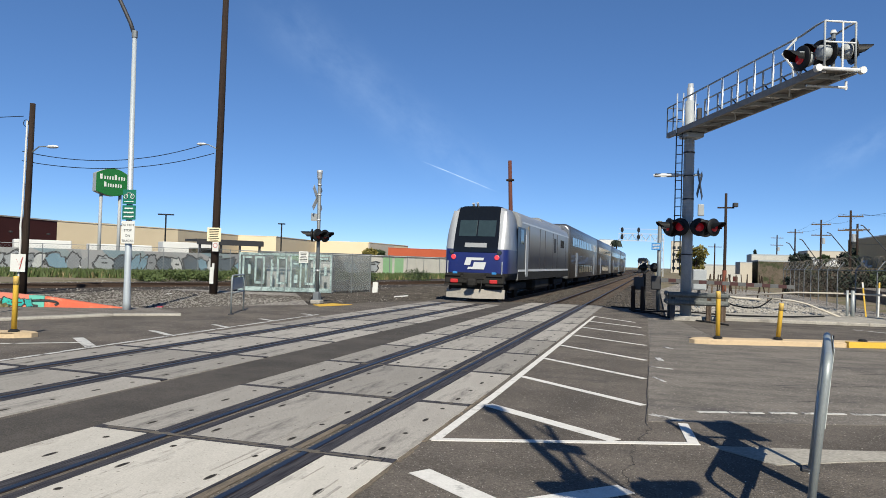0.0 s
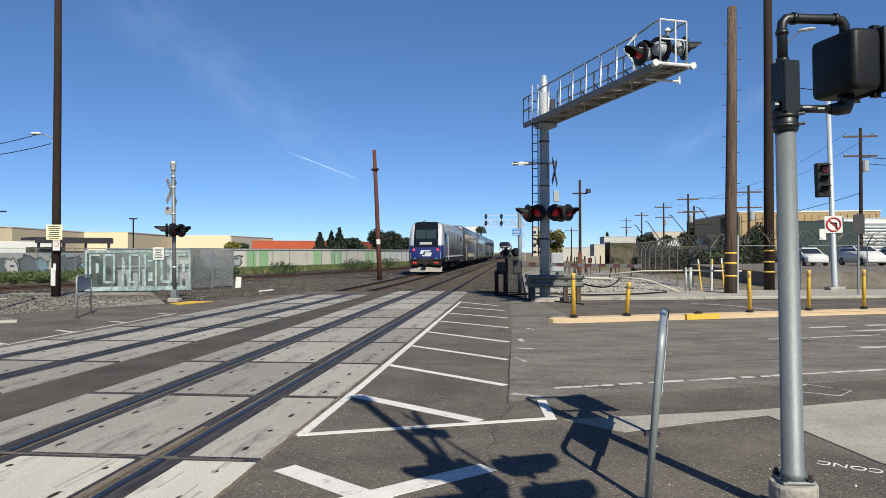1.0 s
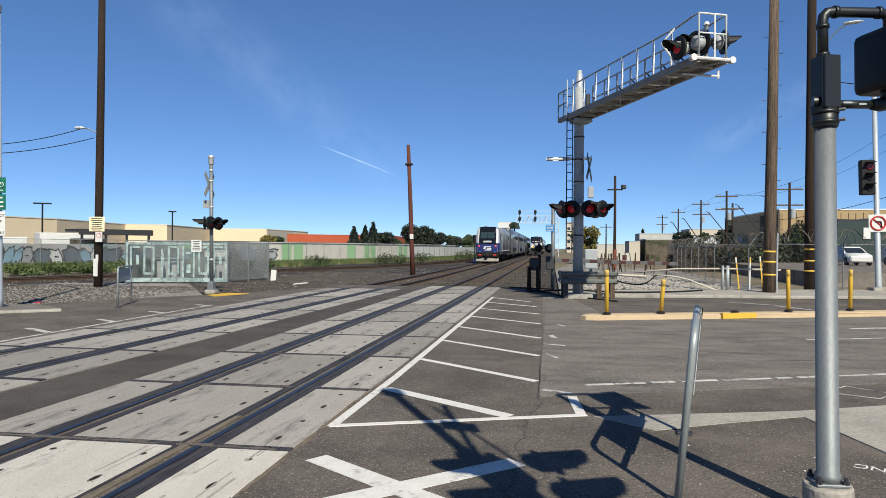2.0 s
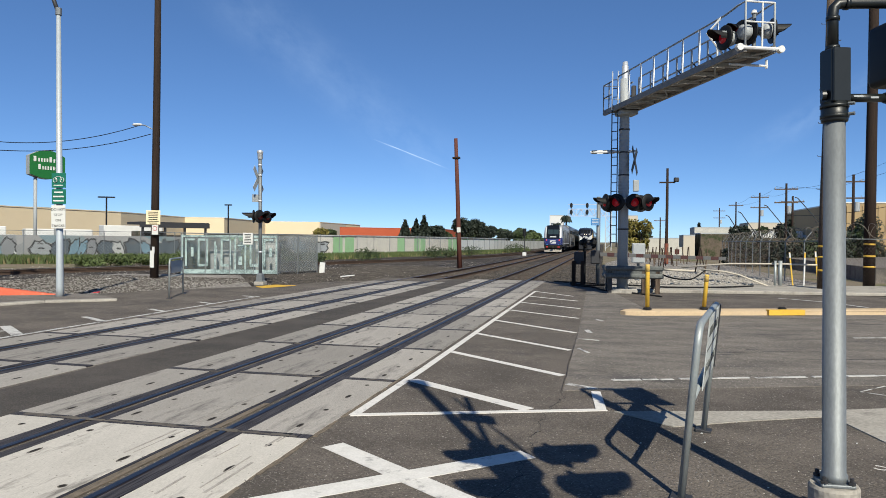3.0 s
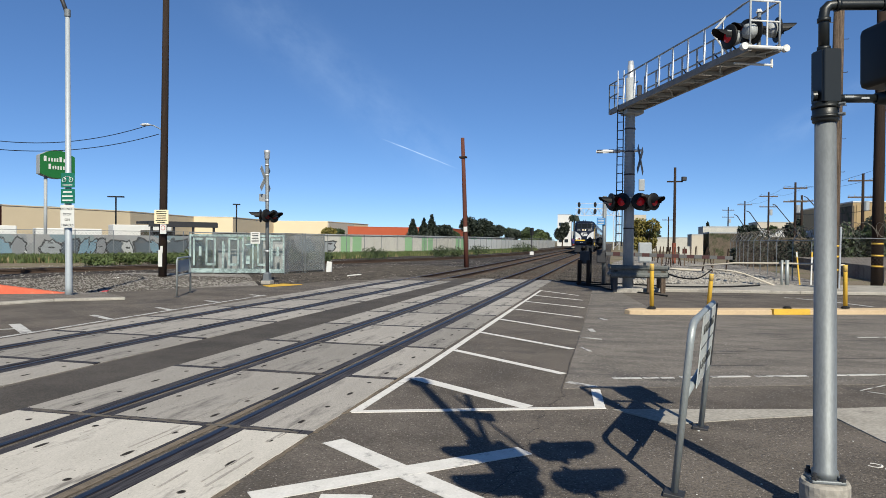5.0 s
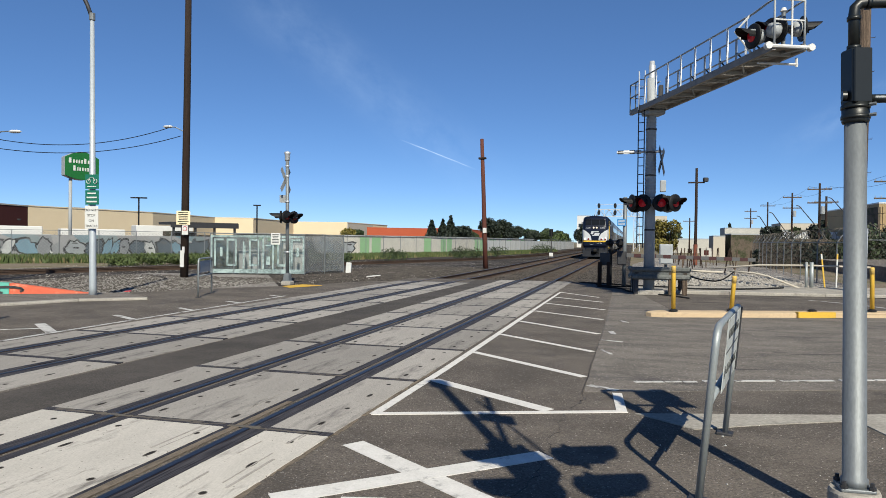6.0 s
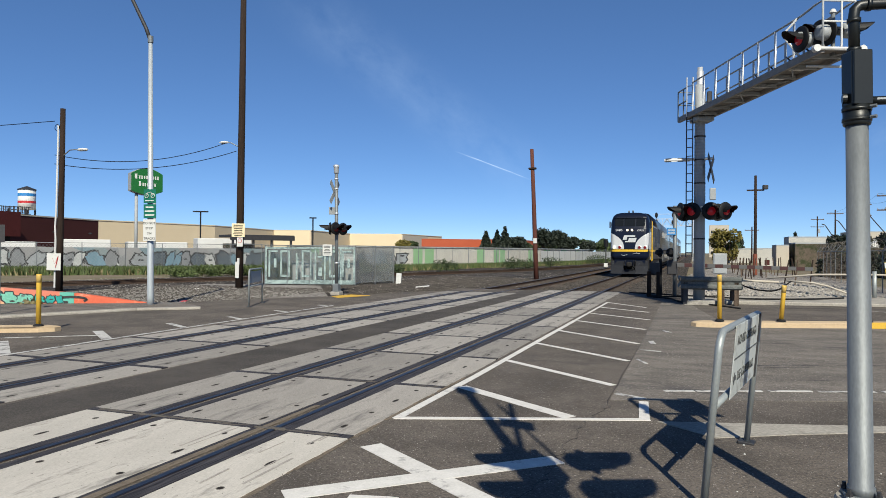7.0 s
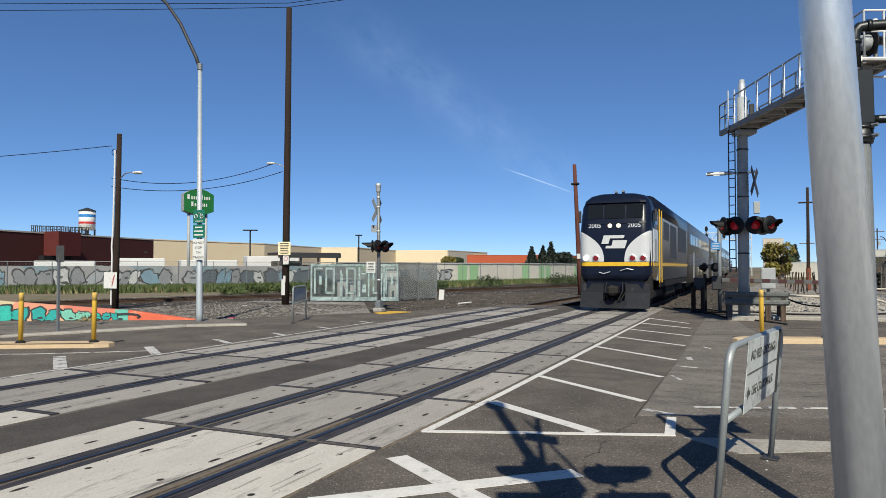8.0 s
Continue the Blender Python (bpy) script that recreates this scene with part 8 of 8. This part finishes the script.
for i, (x, y, h, w) in enumerate(((-52.2, 190, 7.6, 2.6), (-49.2, 191, 7.7, 2.5), (-46.6, 190, 8.7, 2.8), (29, 205, 7.2, 1.4), (18, 250, 9, 2.0))):
    conifer(x, y, h, w, 20 + i)
for i, (x, y, h, w, lf) in enumerate(((-44, 228, 8.4, 4.5, LEAF), (-39, 230, 8.2, 4.2, LEAF), (-35, 232, 7.2, 4.0, LEAF), (-30, 232, 6.6, 3.6, LEAF), (-25.5, 236, 6.2, 3.4, LEAF), (-21, 238, 5.8, 3.2, LEAF),
                                     (-13.5, 240, 8.0, 3.0, LEAF_DARK), (-38.8, 205, 9.6, 4.6, LEAF_DARK), (-34.5, 207, 9.0, 4.6, LEAF_DARK), (-31, 206, 7.2, 3.6, LEAF_DARK), (-26.5, 210, 5.6, 2.6, LEAF_DARK), (-21, 212, 4.6, 2.8, LEAF), (-43.5, 194, 6.2, 3.8, LEAF_DARK), (-42, 200, 4.8, 3.0, LEAF), (-64, 160, 4.6, 3.6, LEAF_GOLD), (-70, 175, 4.8, 3.2, LEAF), (-17, 210, 5.0, 3.0, LEAF), (-15.8, 185, 4.2, 2.4, LEAF_FRESH),
                                     (7.5, 92, 5.6, 2.0, LEAF_GOLD), (20.5, 96, 4.4, 1.8, LEAF_DARK), (24.8, 92, 5.2, 1.5, LEAF_DARK), (30, 128, 5.6, 2.4, LEAF), (40, 150, 6.5, 3, LEAF), (13, 200, 5, 3, LEAF), (36, 100, 6, 3.4, LEAF_DARK))):
    tree(x, y, h, w, lf, "distant leafy tree behind the railway yard" if lf is not LEAF_GOLD else "rounded yellow-green tree beyond the crossing", 40 + i, base=0.1 if lf is LEAF_GOLD else 0.28, count=3000 if y > 100 else 2600, size=0.36 if y > 100 else 0.2)
palm = thing("palm", "distant palm with drooping fronds", "tree", pose(-8.2, 215, -0.2))
part("trunk", Geo().tube([(0, 0, 0), (0, 0, 9.0)], [0.3, 0.22], 8), BARK, palm)
for i in range(54):
    a, up, k = i * 2.4, 0.9 - 0.035 * i, 0.5 + 0.2 * ((i * 7) % 5) / 5
    part("frond", Geo().tube([(0, 0, 8.9), (math.cos(a) * 1.1 * k, math.sin(a) * 1.1 * k, 9.1 + up), (math.cos(a) * 2.3 * k, math.sin(a) * 2.3 * k, 8.75 + up * 0.75), (math.cos(a) * 2.8 * k, math.sin(a) * 2.8 * k, 8.2 + up * 0.7)], [0.08, 0.2, 0.22, 0.04], 3), LEAF_DARK, palm)


def bush(x, y, w, h, leaf, seed, label, count=700, size=0.085):
    rng = random.Random(seed)
    t = thing("bush", label, "bush", pose(x, y, -0.22))
    lobes = [((rng.uniform(-0.5, 0.5) * w, rng.uniform(-0.3, 0.3) * w, h * rng.uniform(0.3, 0.6)), (w * rng.uniform(0.35, 0.6), w * rng.uniform(0.3, 0.5), h * rng.uniform(0.3, 0.5))) for i in range(5)]
    part("foliage", leaves(lobes, count, size, seed), leaf, t)
    part("stem", Geo().tube([(0, 0, 0), (0.05, 0, h * 0.6)], [0.06, 0.02], 5), BARK, t)
    return t


rng = random.Random(77)
for i, (x, y, w, h) in enumerate(((-17.6, 60, 1.5, 1.3), (-14.5, 73, 1.5, 1.4), (-13.7, 75, 1.4, 1.5), (-12.6, 84, 1.5, 1.6), (-20.5, 55, 0.9, 0.8), (-11.2, 110, 1.6, 1.6), (-11.0, 120, 1.8, 1.7), (-24, 47.5, 1.2, 1.2))):
    bush(x, y, w, h, LEAF, 100 + i, "dense green bush beside the siding")
for i in range(16):
    u = i / 15
    bush(-30.5 + 9 * u + rng.uniform(-0.8, 0.8), 39.8 + 10.4 * u + rng.uniform(-1.2, 1.2), rng.uniform(1.2, 2.1), rng.uniform(0.55, 0.8) + 0.6 * u, LEAF_FRESH, 130 + i, "fresh green weedy bush in front of the fence", 900)
for i in range(14):
    bush(14.2 + i * 1.15, 61.5 + i * 1.15, 1.5, 2.3 + 0.5 * (i % 3) * 0.5, LEAF_DARK, 160 + i, "dark creeper hanging over the wall", 700, 0.15)
for i in range(7):
    bush(21.5 + i * 0.8, 67 + i * 0.6, 1.5, 2.6 + rng.uniform(0, 1.6), LEAF_DARK if i % 2 else LEAF, 180 + i, "dark shrub along the parking lot edge", 600, 0.18)
bush(-15.0, 15.7, 0.5, 0.45, GRASS_DRY, 200, "dry tuft growing before the low wall", 200, 0.07)


def blades(region, count, h, seed):
    """Grass blades over a band between two lines."""
    rng = random.Random(seed)
    g = Geo()
    for i in range(count):
        x, y = region(rng)
        k, a = h * rng.uniform(0.4, 1.3), rng.uniform(0, 6.28)
        w = 0.05 + 0.05 * rng.random()
        dx, dy = math.cos(a) * w, math.sin(a) * w
        bx, by = rng.uniform(-0.15, 0.15), rng.uniform(-0.15, 0.15)
        g.quad((x - dx, y - dy, -0.22), (x + dx, y + dy, -0.22), (x + bx, y + by, k - 0.22))
    return g


def verge(rng):
    """Between the siding and the boundary fence."""
    u = rng.random() ** 0.7
    k = rng.uniform(0, 7.99)
    i = int(k)
    f = k - i
    fx, fy = line[i][0] + (line[i + 1][0] - line[i][0]) * f, line[i][1] + (line[i + 1][1] - line[i][1]) * f
    sx, sy = fx + 8.0 * (1 if fy < 70 else 0.45), fy - 4.2 * (1 if fy < 70 else 0.3)
    v = 0.02 + 0.62 * u * rng.random() ** 0.4
    return fx + (sx - fx) * v, fy + (sy - fy) * v


for nm, n, h, lf, sd, lb in (("green_grass", 60000, 0.55, LEAF_FRESH, 5, "fresh green grass and weeds along the fence"), ("dry_grass", 24000, 0.42, GRASS_DRY, 6, "dry yellow grass along the fence")):
    tagged(part(nm, blades(verge, n, h, sd), lf, None, lb), category="grass", kind="stuff")

# loose stones
def rubble(name, region, count, size, material, label, seed):
    rng = random.Random(seed)
    g = Geo()
    for i in range(count):
        x, y, z = region(rng)
        r = size * rng.uniform(0.4, 1.4)
        ring = [[(x + r * q * math.cos(a + i) * rng.uniform(0.7, 1.2), y + r * q * math.sin(a + i) * rng.uniform(0.7, 1.2), z + r * h) for a in (0, 1.57, 3.14, 4.71)] for q, h in ((1, -0.2), (0.9, 0.35), (0.4, 0.65))]
        g.loft(ring)
    return tagged(part(name, g, material, None, label), category="stones", kind="stuff")


PALE_STONE = mat("pale_stone", (0.4, 0.376, 0.336), (0.16, 0.148, 0.132), 0.95, scale=2, bump=0.4)
VERGE_STONE = mat("verge_stone", (0.3, 0.285, 0.26), (0.1, 0.095, 0.085), 0.95, scale=2, bump=0.4)
GREY_STONE = mat("grey_stone", (0.12, 0.1064, 0.0936), (0.024, 0.0216, 0.0192), 0.95, scale=2, bump=0.4)
rubble("rubble", lambda r: (r.uniform(4.2, 11.5), 29.5 + 20 * r.random() ** 1.6, -0.06), 4200, 0.07, PALE_STONE, "broken pale rubble on the lot", 1)
rubble("verge_stones", lambda r: (-20 + 9 * r.random(), 18.5 + 10 * r.random(), -0.05), 5000, 0.035, GREY_STONE, "loose pale stones on the verge", 2)
rubble("ballast_stones", lambda r: (-14 + 9.5 * r.random(), 27 + 22 * r.random(), -0.165), 9000, 0.045, GREY_STONE, "loose ballast stones beside the tracks", 3)
rubble("pale_ballast_stones", lambda r: (-32 + 27 * r.random(), 26.5 + 34 * r.random() ** 1.3, -0.165), 3000, 0.032, PALE_STONE, "pale loose stones strewn over the ballast", 12)
rubble("pale_verge_stones", lambda r: (-20.5 + 10 * r.random(), 17.6 + 9 * r.random(), -0.05), 3200, 0.03, VERGE_STONE, "grey broken stones on the verge", 13)
rubble("track_stones", lambda r: (2.9 - 6.5 * r.random() ** 0.8, 31.8 + 25 * r.random(), -0.15), 4000, 0.045, GREY_STONE, "loose ballast stones between the rails", 4)
rubble("litter", lambda r: (r.uniform(3.2, 6.0), r.uniform(5.2, 8.0), -0.008), 22, 0.009, SIGN_WHITE, "tiny pale specks of litter on the asphalt", 8)

rubble("foot_rubble", lambda r: (-16.6 + r.gauss(0, 0.6), 27.0 + r.gauss(0, 0.45), -0.14), 260, 0.075, PALE_STONE, "broken pale rubble heaped at the pole foot", 21)
for x, y, rz, m, lb in ((-12.9, 19.4, 20, SIGN_RED, "small red plank lying on the gravel verge"), (-17.6, 26.0, -35, WHITE, "white broken board lying beside the pole"), (-9.2, 33.0, 10, WHITE, "white scrap of board lying on the ballast")):
    db = thing("scrap_board", lb, "debris", pose(x, y, -0.1, 4, -6, rz))
    part("board", Geo().box((0, 0, 0.03), (0.7, 0.16, 0.04), ch=0.006), m, db)

# painted letters on the corner asphalt
wl = text("ground_writing", "CONC", 0.16, pose(5.72, 6.28, -0.0105, 0, 0, 152), PAINT, None, 0.001)
tagged(wl, "small white stencilled letters on the asphalt", "road marking", kind="structure")

# ---- high thin clouds ----
def wisp(name, label, a, b, width, soft, density, seed):
    """A streak of thin ice cloud high up, many kilometres long in reality, drawn at a nearer height."""
    m = bpy.data.materials.new(name)
    m.use_nodes = True
    n, l = m.node_tree.nodes, m.node_tree.links
    n.remove(n["Principled BSDF"])
    tc = n.new("ShaderNodeTexCoord")
    sep = n.new("ShaderNodeSeparateXYZ")
    l.new(tc.outputs["Generated"], sep.inputs[0])
    band = n.new("ShaderNodeMath")
    band.operation = "PINGPONG"
    band.inputs[1].default_value = 0.5
    l.new(sep.outputs["Y"], band.inputs[0])
    nz = n.new("ShaderNodeTexNoise")
    nz.inputs["Scale"].default_value, nz.inputs["Detail"].default_value, nz.inputs["Roughness"].default_value = soft, 5, 0.6
    mp = n.new("ShaderNodeMapping")
    mp.inputs["Scale"].default_value, mp.inputs["Location"].default_value = (3, 1, 1), (seed, 0, 0)
    l.new(tc.outputs["Generated"], mp.inputs["Vector"])
    l.new(mp.outputs[0], nz.inputs["Vector"])
    ends = n.new("ShaderNodeMath")
    ends.operation = "PINGPONG"
    ends.inputs[1].default_value = 0.5
    l.new(sep.outputs["X"], ends.inputs[0])
    p1, p2, p3 = (n.new("ShaderNodeMath") for i in range(3))
    for p in (p1, p2, p3):
        p.operation = "MULTIPLY"
    sm = n.new("ShaderNodeMapRange")
    sm.interpolation_type = "SMOOTHSTEP"
    sm.inputs["From Max"].default_value = 0.5
    l.new(band.outputs[0], sm.inputs[0])
    se = n.new("ShaderNodeMapRange")
    se.interpolation_type = "SMOOTHSTEP"
    se.inputs["From Max"].default_value = 0.3
    l.new(ends.outputs[0], se.inputs[0])
    sn = n.new("ShaderNodeMapRange")
    sn.inputs["From Min"].default_value, sn.inputs["From Max"].default_value = 0.3, 0.75
    l.new(nz.outputs[0], sn.inputs[0])
    l.new(sm.outputs[0], p1.inputs[0])
    l.new(se.outputs[0], p1.inputs[1])
    l.new(p1.outputs[0], p2.inputs[0])
    l.new(sn.outputs[0], p2.inputs[1])
    l.new(p2.outputs[0], p3.inputs[0])
    p3.inputs[1].default_value = density
    tr, em, mx = n.new("ShaderNodeBsdfTransparent"), n.new("ShaderNodeEmission"), n.new("ShaderNodeMixShader")
    em.inputs[0].default_value, em.inputs[1].default_value = (0.78, 0.87, 1.0, 1), 0.85
    l.new(p3.outputs[0], mx.inputs[0])
    l.new(tr.outputs[0], mx.inputs[1])
    l.new(em.outputs[0], mx.inputs[2])
    l.new(mx.outputs[0], n["Material Output"].inputs[0])
    a, b = Vector(a), Vector(b)
    d = b - a
    side = d.normalized().cross(((a + b) / 2).normalized()).normalized()
    up = side.cross(d.normalized())
    me = bpy.data.meshes.new(name)
    L2, W = d.length / 2, width / 2
    me.from_pydata([(-L2, -W, 0), (L2, -W, 0), (L2, W, 0), (-L2, W, 0)], [], [(0, 1, 2, 3)])
    me.materials.append(m)
    ob = new(name, me)
    x = d.normalized()
    ob.matrix_basis = Matrix.Translation((a + b) / 2) @ Matrix((x, side, x.cross(side))).transposed().to_4x4()
    ob.visible_shadow = False
    return tagged(ob, label, "cloud", kind="structure")


wisp("cloud_wisp", "broad thin streak of high ice cloud", (-1900, 2700, 1290), (-560, 3440, 190), 420, 3.0, 0.1, 1.0)
wisp("vapour_trail", "short thin white vapour trail", (-1140, 3270, 508), (-745, 3400, 352), 11, 1.2, 0.9, 4.0)
wisp("cloud_wisp", "faint streak of high ice cloud", (560, 3430, 380), (1330, 3130, 830), 190, 3.0, 0.10, 7.0)


motions()
